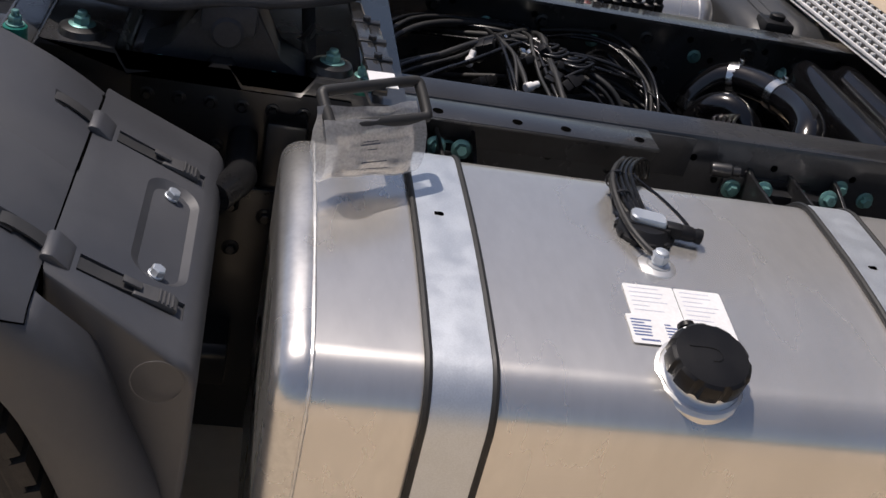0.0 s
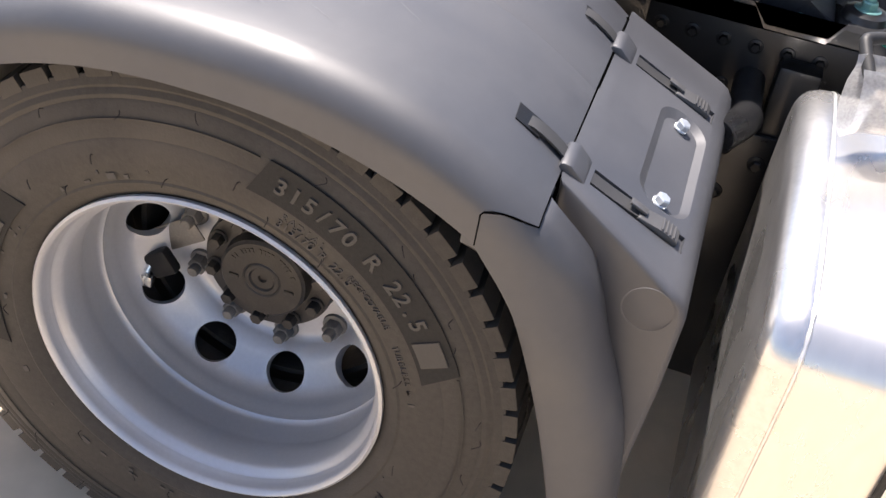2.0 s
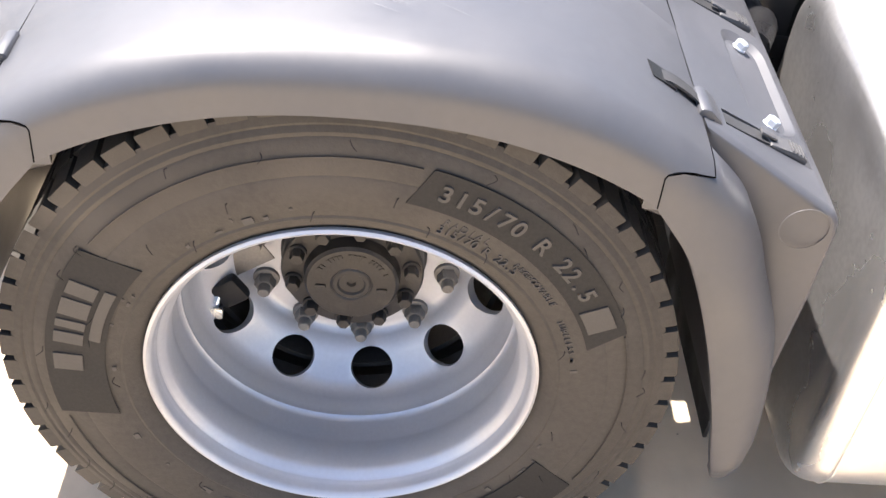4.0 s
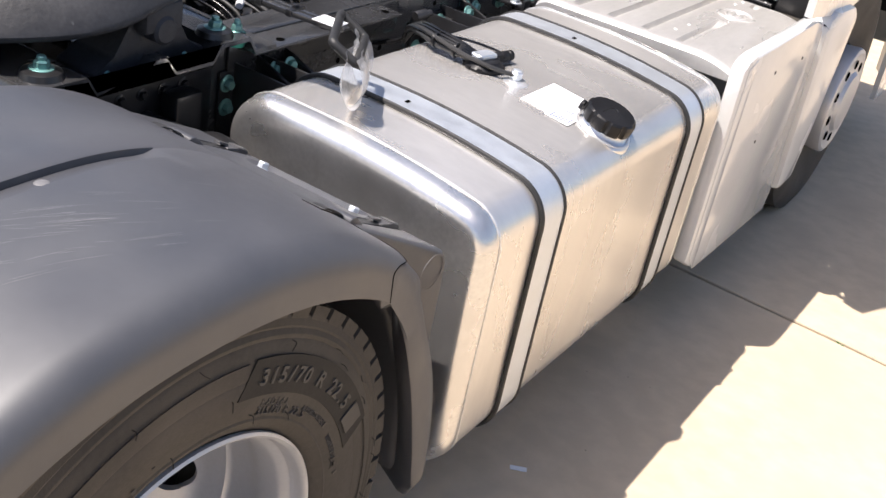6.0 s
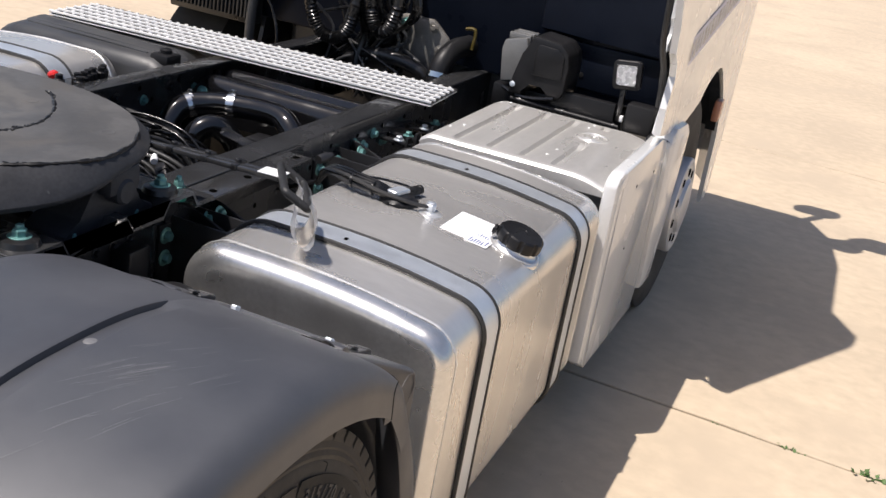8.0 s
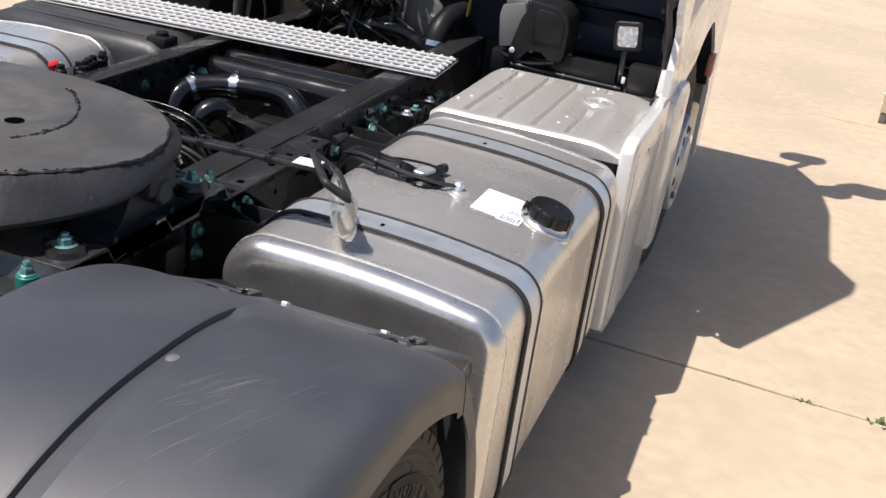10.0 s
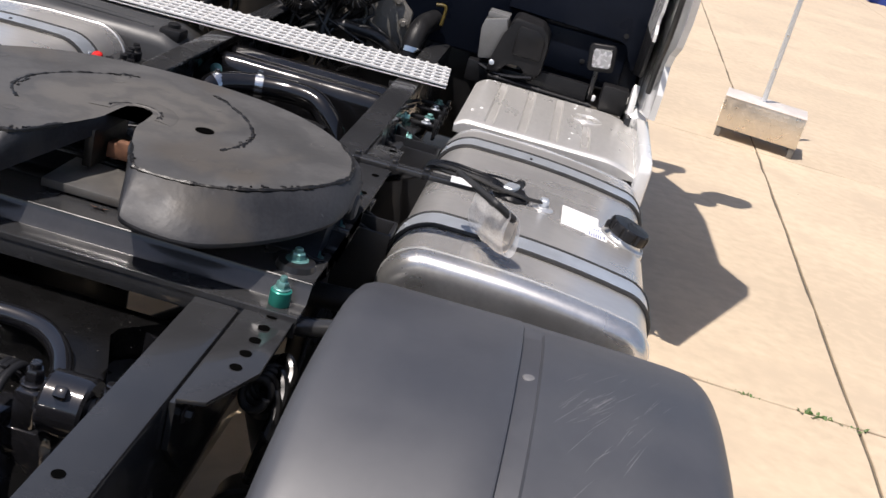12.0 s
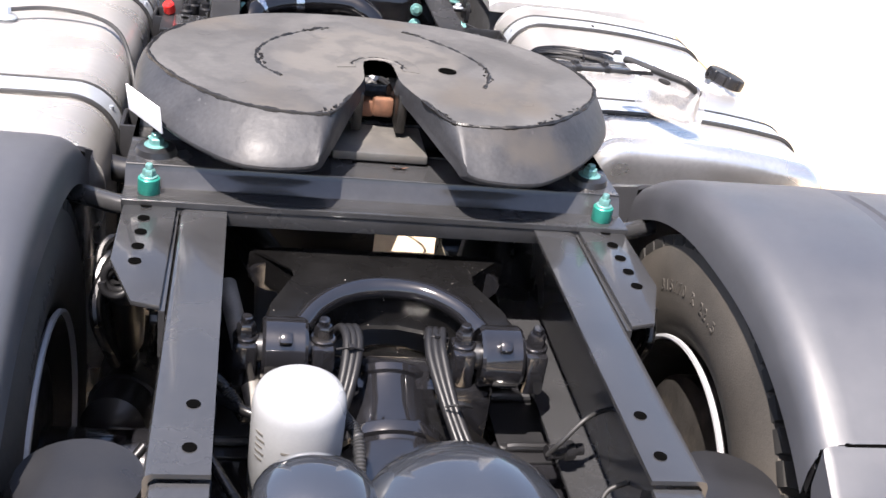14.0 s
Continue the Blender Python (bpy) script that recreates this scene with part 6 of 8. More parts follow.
for s in (1, -1):
    bm = B()
    tube(bm, [(1.24 * s, 4.62, 2.2), (1.42 * s, 4.68, 2.45), (1.5 * s, 4.70, 2.3)], 0.018, 8, 4)
    box(bm, min(1.38 * s, 1.66 * s), max(1.38 * s, 1.66 * s), 4.62, 4.80, 2.14, 2.52, 0.06)
    box(bm, min(1.36 * s, 1.56 * s), max(1.36 * s, 1.56 * s), 4.60, 4.76, 1.74, 1.98, 0.05)
    part("side_mirror", bm, BLACKPLAST, cab)
    bm = B()
    tube(bm, [(1.20 * s, 5.0, 1.9), (1.26 * s, 5.16, 2.0), (1.28 * s, 5.30, 1.93)], 0.03, 8, 4)
    box(bm, min(1.16 * s, 1.40 * s), max(1.16 * s, 1.40 * s), 5.22, 5.38, 1.70, 1.96, 0.05)
    part("kerb_mirror", bm, BLACKPLAST, cab)
    bm = B()
    prism(bm, arch + [(4.2, 0.45), (3.1, 0.45)], "x", 0.70 * s, 0.72 * s)
    part("arch_liner", bm, BLACK, cab)
    bm = B()
    rings = [[Vector((x * s, y, z)) for y, z in arch] for x in (0.70, 1.22)]
    loft(bm, rings, False)
    part("arch_tunnel", bm, BLACKPLAST, cab)


# ---- rear axle and what stands round it ----
axle = thing("rear_axle", (0, 0, 0.3), "glossy black cast rear axle with a round differential housing", "axle")
bm = B()
lathe(bm, [(0.0, -0.235), (0.09, -0.225), (0.16, -0.18), (0.20, -0.10), (0.21, 0.0), (0.20, 0.10), (0.15, 0.19), (0.08, 0.24), (0.0, 0.245)], (0, 1, 0), (0.03, 0.02, 0.52), 40)
part("differential_housing", bm, DUSTCAST, axle)
bm = B()
lathe(bm, [(0.085, -0.62), (0.085, -0.34), (0.11, -0.22), (0.14, -0.15), (0.14, 0.15), (0.11, 0.22), (0.085, 0.34), (0.085, 0.62)], (1, 0, 0), (0, 0, 0.495), 32)
part("axle_tube", bm, GLOSS, axle)
bm = B()
PN_AT, PN_AX = Vector((0.0, -0.20, 0.628)), Vector((0, 0.92, 0.40)).normalized()
lathe(bm, [(0.150, -0.12), (0.128, -0.05), (0.112, 0.0), (0.100, 0.03), (0.094, 0.056), (0.096, 0.062), (0.104, 0.066), (0.105, 0.072), (0.104, 0.086), (0.098, 0.091), (0.088, 0.096), (0.079, 0.14), (0.075, 0.19), (0.076, 0.198), (0.083, 0.202), (0.084, 0.216), (0.080, 0.222), (0.070, 0.226), (0.0, 0.227)],
      PN_AX, PN_AT, 52)
part("pinion_neck", bm, GLOSS, axle, sharp=0.5)
bm = B()
for k in range(9):
    a = radians(20 + 40 * k)
    side = Vector((1, 0, 0)) * math.cos(a) * 0.088 + Vector((0, -0.40, 0.92)).normalized() * math.sin(a) * 0.088
    hexa(bm, PN_AX, PN_AT + PN_AX * 0.091 + side, 0.007, 0.008)
part("flange_bolt", bm, GLOSS, axle, kind="stuff")

link = thing("v_link_arm", (0, 0.15, 0.8), "black cast V-shaped axle link with two bolted clamp bushes", "suspension arm")
bm = B()
top = [(-0.235, 0.015), (-0.22, 0.06), (-0.175, 0.17), (-0.165, 0.20), (-0.265, 0.265), (-0.245, 0.292), (-0.17, 0.270), (-0.05, 0.285), (0.06, 0.285), (0.17, 0.272), (0.25, 0.298), (0.268, 0.27), (0.17, 0.205), (0.18, 0.17), (0.225, 0.06), (0.24, 0.02),
       (0.165, 0.012), (0.14, 0.05), (0.09, 0.095), (0.03, 0.112), (-0.03, 0.110), (-0.085, 0.09), (-0.135, 0.048), (-0.16, 0.012)]
prism(bm, top, "z", 0.775, 0.845, 0.012)
part("casting", bm, DUSTCAST, link)
bm = B()
tube(bm, [(-0.165, 0.0, 0.838), (-0.135, 0.05, 0.848), (-0.085, 0.092, 0.855), (-0.02, 0.114, 0.858), (0.05, 0.112, 0.858), (0.10, 0.09, 0.855), (0.142, 0.05, 0.848), (0.168, 0.0, 0.838)], 0.021, 12, 6)
part("rounded_rib", bm, GLOSS, link)
for s in (1, -1):
    cx = 0.197 * s + 0.003
    bm = B()
    lathe(bm, [(0.020, -0.040), (0.054, -0.040), (0.058, -0.034), (0.058, 0.034), (0.054, 0.040), (0.020, 0.040)], (1, 0, 0), (cx, -0.025, 0.805), 32, True)
    bush = part("clamp_bush", bm, GLOSS, link, sharp=0.5)
    bm = B()
    box(bm, -0.012, 0.012, -0.010, 0.012, -0.012, 0.014, 0.005, m=Matrix.Translation((cx, -0.068, 0.850)) @ pose(0, 0, 0, 40, 0, 0))
    part("cast_lug", bm, GLOSS, bush)
    bm = B()
    lathe(bm, [(0.024, -0.085), (0.026, -0.08), (0.026, 0.08), (0.024, 0.085)], (1, 0, 0), (cx, -0.025, 0.805), 20)
    part("bush_pin", bm, BLACK, bush)
    for e in (-1, 1):
        px = cx + e * 0.068
        bm = B()
        box(bm, px - 0.022, px + 0.022, -0.058, 0.008, 0.74, 0.826, 0.008)
        part("clamp_block", bm, GLOSS, link)
        bm = B()
        bolt(bm, (0, 0, 1), (px, -0.025, 0.826), 0.0175, 0.024, 1.35, 0.016)
        part("clamp_bolt", bm, GLOSS, link)
    # arm that runs forward and outward to the frame
    bm = B()
    rings = []
    for u in (0, 0.25, 0.5, 0.75, 1.0):
        c = Vector((0.20 * s, 0.24, 0.80)).lerp(Vector((0.34 * s, 0.78, 0.74)), u)
        w, h = 0.055 - 0.02 * u, 0.035 - 0.008 * u
        rings.append([c + Vector((w * math.cos(a), 0, h * math.sin(a))) for a in [k * math.pi / 8 for k in range(16)]])
    loft(bm, rings)
    part("forward_arm", bm, GLOSS, link)
bm = B()
box(bm, -0.20, 0.20, -0.07, 0.05, 0.60, 0.76, 0.03)
part("saddle", bm, GLOSS, axle)
# plate added to block pale ground seen through the link's arc
bm = B()
box(bm, -0.14, 0.14, 0.04, 0.28, 0.56, 0.60, 0.012)
part("ground_blocker_plate", bm, DUSTCAST, axle)

# white filter cartridge and the two dark canisters
flt = thing("air_dryer_filter", (-0.178, -0.275, 0.70), "white painted spin-on air dryer cartridge with grey print", "filter")
bm = B()
lathe(bm, [(0.066, 0.70), (0.072, 0.705), (0.072, 0.712), (0.074, 0.715), (0.074, 0.868), (0.072, 0.884), (0.065, 0.898), (0.052, 0.907), (0.03, 0.911), (0.0, 0.912)], (0, 0, 1), (-0.178, -0.275, 0), 48)
part("canister", bm, WHITE_DULL, flt, sharp=0.9)
bm = B()
lathe(bm, [(0.060, 0.66), (0.070, 0.665), (0.070, 0.70), (0.062, 0.702)], (0, 0, 1), (-0.178, -0.275, 0), 36)
part("base_ring", bm, ALU_DULL, flt)


def wrap_bar(bm, cx, cy, r, a0, a1, z0, z1, n=6):
    outer = [[Vector((cx + rr * math.sin(radians(a0 + (a1 - a0) * k / n)), cy - rr * math.cos(radians(a0 + (a1 - a0) * k / n)), z)) for rr, z in ((r, z0), (r + 0.0006, z0), (r + 0.0006, z1), (r, z1))] for k in range(n + 1)]
    loft(bm, outer)


bm = B()
for k, (a0, a1) in enumerate(((-22, 8), (-20, 5))):
    wrap_bar(bm, -0.178, -0.275, 0.0742, a0, a1, 0.822 - 0.012 * k, 0.826 - 0.012 * k)
for i in range(6):
    for j in range(6):
        if (i - 2.5) ** 2 + (j - 2.5) ** 2 < 8:
            wrap_bar(bm, -0.178, -0.275, 0.0742, -16 + 3.4 * i, -14.2 + 3.4 * i, 0.775 + 0.0058 * j, 0.7785 + 0.0058 * j, 2)
for k in range(5):
    wrap_bar(bm, -0.178, -0.275, 0.0742, -62, -48 + 3 * (k % 2), 0.84 - 0.012 * k, 0.844 - 0.012 * k)
part("grey_print", bm, CASTGREY, flt, kind="stuff")
bm = B()
for a0, a1 in ((34, 40), (43, 46), (50, 58), (62, 70)):
    wrap_bar(bm, -0.178, -0.275, 0.0743, a0, a1, 0.765, 0.788, 3)
part("name_bar", bm, INK, flt, kind="stuff")
for nm, cx, cy, r, zt, lab_ in (("air_canister", 0.065, -0.475, 0.158, 0.90, "large glossy black domed air reservoir"), ("air_canister", -0.165, -0.505, 0.088, 0.925, "small glossy black domed canister beside the filter")):
    cn = thing(nm, (cx, cy, 0.45), lab_, "air reservoir", "air canisters")
    bm = B()
    prof = [(r * 0.97, 0.45), (r, 0.47), (r, zt - r * 0.62)]
    for k in range(1, 9):
        a = radians(90 * k / 8)
        prof.append((r * math.cos(a), zt - r * 0.62 + r * 0.62 * math.sin(a)))
    lathe(bm, prof, (0, 0, 1), (cx, cy, 0), 48)
    part("body", bm, RESERVOIR, cn, sharp=0.9)
    bm = B()
    lathe(bm, [(r * 1.004, zt - r * 0.66), (r * 1.012, zt - r * 0.64), (r * 1.004, zt - r * 0.60)], (0, 0, 1), (cx, cy, 0), 48, True)
    part("seam", bm, RESERVOIR, cn)


def hose(name, pts, r, material=CABLE, label="black rubber air hose", category="hose", group="hoses", ribbed=0, seg=8, n=7):
    bm = B()
    if ribbed:
        tube(bm, pts, r, seg, n, lambda u: 1.0 + 0.12 * (1 if int(u * ribbed) % 2 else -1))
    else:
        tube(bm, pts, r, seg, n)
    return solo(name, bm, material, label, category, group, sharp=1.2)


for k, dx in enumerate((0.0, 0.016, 0.031)):
    hose("air_hose", [(-0.105 + dx * 0.7, 0.03, 0.80), (-0.092 + dx * 0.8, 0.0, 0.838), (-0.085 + dx * 0.7, -0.05, 0.836 - 0.004 * k), (-0.098 + dx * 0.6, -0.12, 0.785), (-0.128 + dx * 0.6, -0.18, 0.715), (-0.16 + dx, -0.22, 0.64)], 0.0085, BLACKPLAST)
    hose("air_hose", [(0.108 - dx * 0.7, 0.03, 0.80), (0.094 - dx * 0.8, 0.0, 0.838), (0.088 - dx * 0.7, -0.06, 0.828 - 0.004 * k), (0.105 - dx * 0.6, -0.14, 0.775), (0.135 - dx * 0.7, -0.22, 0.725), (0.168 - dx, -0.30, 0.69), (0.185 - dx, -0.34, 0.62)], 0.0085, BLACKPLAST)
for s_, y in ((-0.080, -0.06), (0.080, -0.02), (0.108, -0.16)):
    bm = B()
    zt = 0.845 - 0.45 * max(0.0, -0.05 - y)
    tube(bm, [(s_ - 0.024, y, zt - 0.010), (s_, y - 0.008, zt), (s_ + 0.024, y, zt - 0.010)], 0.0022, 6, 4)
    box(bm, s_ - 0.005, s_ + 0.005, y - 0.014, y - 0.002, zt - 0.003, zt + 0.005, 0.0015)
    solo("cable_tie", bm, BLACKPLAST, "black cable tie round a hose bundle", "cable tie", "cable ties")
hose("air_hose", [(-0.31, -0.14, 0.78), (-0.27, -0.20, 0.80), (-0.24, -0.22, 0.80)], 0.009)
hose("air_hose", [(-0.33, -0.28, 0.80), (-0.30, -0.33, 0.78), (-0.26, -0.37, 0.74), (-0.23, -0.37, 0.70)], 0.009)
hose("air_hose", [(-0.33, -0.30, 0.70), (-0.29, -0.40, 0.72), (-0.24, -0.42, 0.70)], 0.008)
hose("corrugated_hose", [(-0.33, -0.02, 0.76), (-0.29, -0.08, 0.75), (-0.255, -0.14, 0.73)], 0.011, ribbed=44, label="black corrugated conduit by the frame", n=24)
hose("corrugated_hose", [(-0.105, -0.23, 0.82), (-0.08, -0.27, 0.80), (-0.075, -0.33, 0.76)], 0.010, ribbed=50, label="grey corrugated conduit behind the filter", n=24, material=DARKGREY)
bm = B()
tube(bm, [(-0.30, 0.20, 0.80), (-0.215, -0.20, 0.70)], 0.019, 16, 0)
solo("torque_rod", bm, CASTGREY, "bare steel rod leaning beside the axle", "steel rod")
# sensor lead on the other rail
for pts in ([(0.385, -0.16, 0.79), (0.33, -0.20, 0.80), (0.285, -0.215, 0.755), (0.27, -0.205, 0.72)], [(0.385, -0.30, 0.74), (0.345, -0.31, 0.72), (0.325, -0.36, 0.66), (0.33, -0.44, 0.62)]):
    hose("sensor_cable", pts, 0.0045, RUBBER, label="thin black sensor cable", group="sensor cables")
bm = B()
lathe(bm, [(0.014, 0), (0.014, 0.03), (0.018, 0.032), (0.018, 0.05), (0.011, 0.052), (0.011, 0.07)], (1, 0.2, 0), (0.27, -0.20, 0.72), 16)
solo("sensor_plug", bm, BLACK, "round black sensor plug", "plug")

# trailing arms, air bellows and brake parts beside the frame
for s in (1, -1):
    arm = thing("trailing_arm", (0.30 * s, -0.1, 0.55), "black pressed-steel lower axle arm", "suspension arm", "trailing arms")
    bm = B()
    prism(bm, [(0.235 * s, 0.62), (0.36 * s, 0.62), (0.37 * s, 0.53), (0.225 * s, 0.53)], "y", -0.95, 0.80, 0.012)
    part("beam", bm, GLOSS, arm)
    bm = B()
    lathe(bm, [(0.022, -0.06), (0.055, -0.06), (0.058, -0.054), (0.058, 0.054), (0.055, 0.06), (0.022, 0.06)], (1, 0, 0), (0.297 * s, 0.80, 0.575), 28, True)
    part("bush_eye", bm, BLACK, arm)
    for yy in (-0.075, 0.085):
        bm = B()
        tube(bm, [(0.232 * s, yy, 0.40), (0.232 * s, yy, 0.615), (0.236 * s, yy, 0.632), (0.29 * s, yy, 0.634), (0.358 * s, yy, 0.632), (0.364 * s, yy, 0.615), (0.364 * s, yy, 0.40)], 0.0095, 10, 3)
        part("u_bolt", bm, BLACK, arm)
    bm = B()
    box(bm, min(0.225 * s, 0.372 * s), max(0.225 * s, 0.372 * s), -0.11, 0.12, 0.62, 0.626, 0.002)
    part("clamp_plate", bm, BLACK, arm)
    # beam added to keep pale ground dark between rail and tyre
    bm = B()
    prism(bm, [(0.405 * s, 0.30), (0.40 * s, 0.38), (0.42 * s, 0.40), (0.565 * s, 0.40), (0.58 * s, 0.38), (0.575 * s, 0.30)], "y", -0.95, 0.72, 0.008)
    solo("ground_blocker_beam", bm, BLACK, "black beam under the axle like an air spring carrier, added to hide pale ground", "suspension beam", "spring carriers")
    bel = thing("air_spring", (0.46 * s, -0.42, 0.5), "black rubber air spring bellows beside the frame", "air spring", "air springs")
    bm = B()
    lathe(bm, [(0.075, 0.50), (0.08, 0.52), (0.115, 0.56), (0.125, 0.62), (0.115, 0.68), (0.09, 0.70), (0.115, 0.72), (0.122, 0.77), (0.10, 0.81), (0.07, 0.82)], (0, 0, 1), (0.49 * s, -0.42, 0), 36)
    part("bellows", bm, RUBBER, bel)
    bm = B()
    lathe(bm, [(0.09, 0.82), (0.09, 0.835), (0.0, 0.84)], (0, 0, 1), (0.49 * s, -0.42, 0), 28)
    part("top_plate", bm, BLACK, bel)
    brk = thing("brake_chamber", (0.50 * s, 0.16, 0.6), "black brake chamber with a clamp ring and hose", "brake chamber", "brake chambers")
    bm = B()
    lathe(bm, [(0.05, -0.10), (0.066, -0.09), (0.068, -0.01), (0.076, -0.008), (0.076, 0.008), (0.068, 0.01), (0.064, 0.09), (0.045, 0.10), (0.02, 0.115), (0.0, 0.116)], (0.1 * s, -0.6, 0.10), (0.49 * s, 0.20, 0.50), 32)
    part("chamber", bm, BLACK, brk, sharp=0.5)
    bm = B()
    for q in range(3):
        tube(bm, [(0.470 * s, 0.22 - 0.03 * q, 0.80), (0.505 * s, 0.20 - 0.035 * q, 0.885 - 0.012 * q), (0.530 * s, 0.17 - 0.04 * q, 0.875 - 0.02 * q), (0.525 * s, 0.13 - 0.035 * q, 0.82 - 0.02 * q), (0.50 * s, 0.12, 0.66)], 0.011, 10, 6)
    part("hose", bm, CABLE, brk)
    coil = []
    for k in range(73):
        u = k / 72
        a = u * math.tau * 6
        coil.append(((0.492 + 0.024 * math.cos(a)) * s, 0.25 - 0.20 * u + 0.010 * math.sin(a), 0.83 + 0.05 * u + 0.024 * math.sin(a)))
    hose("coiled_air_line", coil, 0.0075, BLACKPLAST, "black coiled air line beside the angle bracket", "coiled hose", "coiled air lines", n=3)
    dm = thing("shock_absorber", (0.50 * s, 0.30, 0.55), "black telescopic shock absorber beside the frame", "shock absorber", "shock absorbers")
    lo, hi = Vector((0.515 * s, 0.42, 0.42)), Vector((0.485 * s, 0.16, 0.83))
    ax = (hi - lo).normalized()
    bm = B()
    lathe(bm, [(0.0, 0.0), (0.030, 0.004), (0.030, 0.26), (0.027, 0.265)], ax, lo, 20)
    part("body", bm, BLACK, dm)
    bm = B()
    lathe(bm, [(0.036, 0.20), (0.038, 0.205), (0.038, 0.44), (0.030, 0.45), (0.0, 0.452)], ax, lo, 20)
    part("dust_cover", bm, BLACK, dm)
    bm = B()
    lathe(bm, [(0.012, -0.03), (0.028, -0.028), (0.028, 0.028), (0.012, 0.03)], (1, 0, 0), hi, 18, True)
    part("top_eye", bm, BLACK, dm)
    # tube that carries the mudguard
    bm = B()
    tube(bm, [(0.40 * s, 0.345, 0.885), (0.50 * s, 0.345, 0.885), (0.62 * s, 0.40, 0.885)], 0.021, 16, 6)
    solo("mudguard_tube", bm, FRAME, "dark painted round tube carrying the mudguard", "support tube", "mudguard tubes")
    bm = B()
    tube(bm, [(0.40 * s, 0.70, 0.79), (0.55 * s, 0.70, 0.80), (0.62 * s, 0.70, 0.82), (0.72 * s, 0.66, 0.83)], 0.030, 18, 6)
    solo("mudguard_tube", bm, BLACK, "dark round tube end in front of the mudguard", "support tube", "mudguard tubes")
    for k in range(3):
        hose("brake_hose", [(0.41 * s, -0.30 - 0.06 * k, 0.80), (0.47 * s, -0.36 - 0.05 * k, 0.74), (0.52 * s, -0.44 - 0.04 * k, 0.66), (0.50 * s, -0.55, 0.58)], 0.008, label="black hose between frame and wheel", group="brake hoses")
# frame gusset bolts seen in the dark gap between mudguard and tank
for s in (1, -1):
    bm = B()
    box(bm, min(0.397 * s, 0.403 * s), max(0.397 * s, 0.403 * s), 0.48, 0.90, 0.66, 0.90, 0.003)
    solo("gusset_plate", bm, BLACK, "black gusset plate riveted to the frame web", "plate", "gusset plates")
    for k in range(12):
        bolt_thing((s, 0, 0), (0.403 * s, 0.51 + 0.06 * (k % 6) + 0.02 * (k // 6), 0.86 - 0.09 * (k // 6)), 0.009, 0.009, BLACK, "black collar bolt on the gusset plate", group="gusset bolts")
    bm = B()
    hg = thing("spring_hanger", (0.43 * s, 0.78, 0.45), "black cast spring hanger bolted below the frame", "bracket", "spring hangers")
    box(bm, min(0.404 * s, 0.46 * s), max(0.404 * s, 0.46 * s), 0.74, 0.82, 0.45, 0.86, 0.01)
    part("post", bm, BLACK, hg)
    # plate added to shut lit ground out of the gap beside the tank
    bm = B()
    prism(bm, [(0.56, 0.10), (0.56, 0.50), (0.66, 0.72), (0.88, 0.72), (0.90, 0.60), (0.90, 0.10)], "x", 0.462 * s, 0.474 * s, 0.003)
    side_plate = part("side_plate", bm, BLACK, hg)
    for yy, zz in ((0.69, 0.68), (0.76, 0.66), (0.83, 0.68), (0.70, 0.58), (0.82, 0.56), (0.66, 0.46), (0.80, 0.42)):
        bm = B()
        bolt(bm, (s, 0, 0), (0.474 * s, yy, zz), 0.011, 0.011)
        part("hanger_bolt", bm, BLACK, side_plate)

# dry leaf on the mounting plate
bm = B()
for k in range(3):
    a = k * 0.9
    p = Vector((0.03 + 0.008 * k, 0.39, 0.9865))
    bm.faces.new([bm.verts.new(p + Vector((0.012 * math.cos(a + t), 0.006 * math.sin(a + t), 0.004 * (t > 2)))) for t in (0, 1.6, 3.1, 4.6)])
solo("dry_leaf", bm, RUST, "small curled dry leaf lying on the steel plate", "leaf")

# ---- cable bay between the rails ----
loom = thing("cable_loom", (0, 1.4, 0.7), "tangle of black cables and air lines between the frame rails", "cable loom")
rng = random.Random(14)
# bundles that meet in the middle of the bay, and single leads below them
BUNDLES = (
    (7, 0.016, [(0.06, 0.88, 0.80), (-0.10, 0.98, 0.835), (-0.25, 1.08, 0.85), (-0.335, 1.22, 0.845), (-0.35, 1.36, 0.84), (-0.29, 1.43, 0.83)]),
    (6, 0.015, [(0.10, 0.93, 0.80), (0.02, 1.05, 0.835), (-0.09, 1.17, 0.85), (-0.20, 1.29, 0.855), (-0.30, 1.40, 0.84), (-0.36, 1.44, 0.80)]),
    (5, 0.014, [(-0.32, 1.40, 0.84), (-0.24, 1.42, 0.86), (-0.15, 1.41, 0.86), (-0.03, 1.415, 0.85), (0.10, 1.43, 0.82), (0.20, 1.46, 0.72)]),
    (4, 0.018, [(-0.34, 1.45, 0.84), (-0.355, 1.56, 0.855), (-0.31, 1.65, 0.86), (-0.20, 1.70, 0.85), (-0.06, 1.70, 0.82), (0.06, 1.68, 0.70)]),
    (4, 0.015, [(-0.30, 1.28, 0.85), (-0.20, 1.31, 0.86), (-0.08, 1.325, 0.85), (0.06, 1.33, 0.83), (0.18, 1.34, 0.72)]),
    (4, 0.018, [(-0.33, 1.10, 0.80), (-0.25, 1.25, 0.84), (-0.22, 1.36, 0.855), (-0.12, 1.44, 0.84), (-0.04, 1.54, 0.80), (0.05, 1.60, 0.68)]),
)
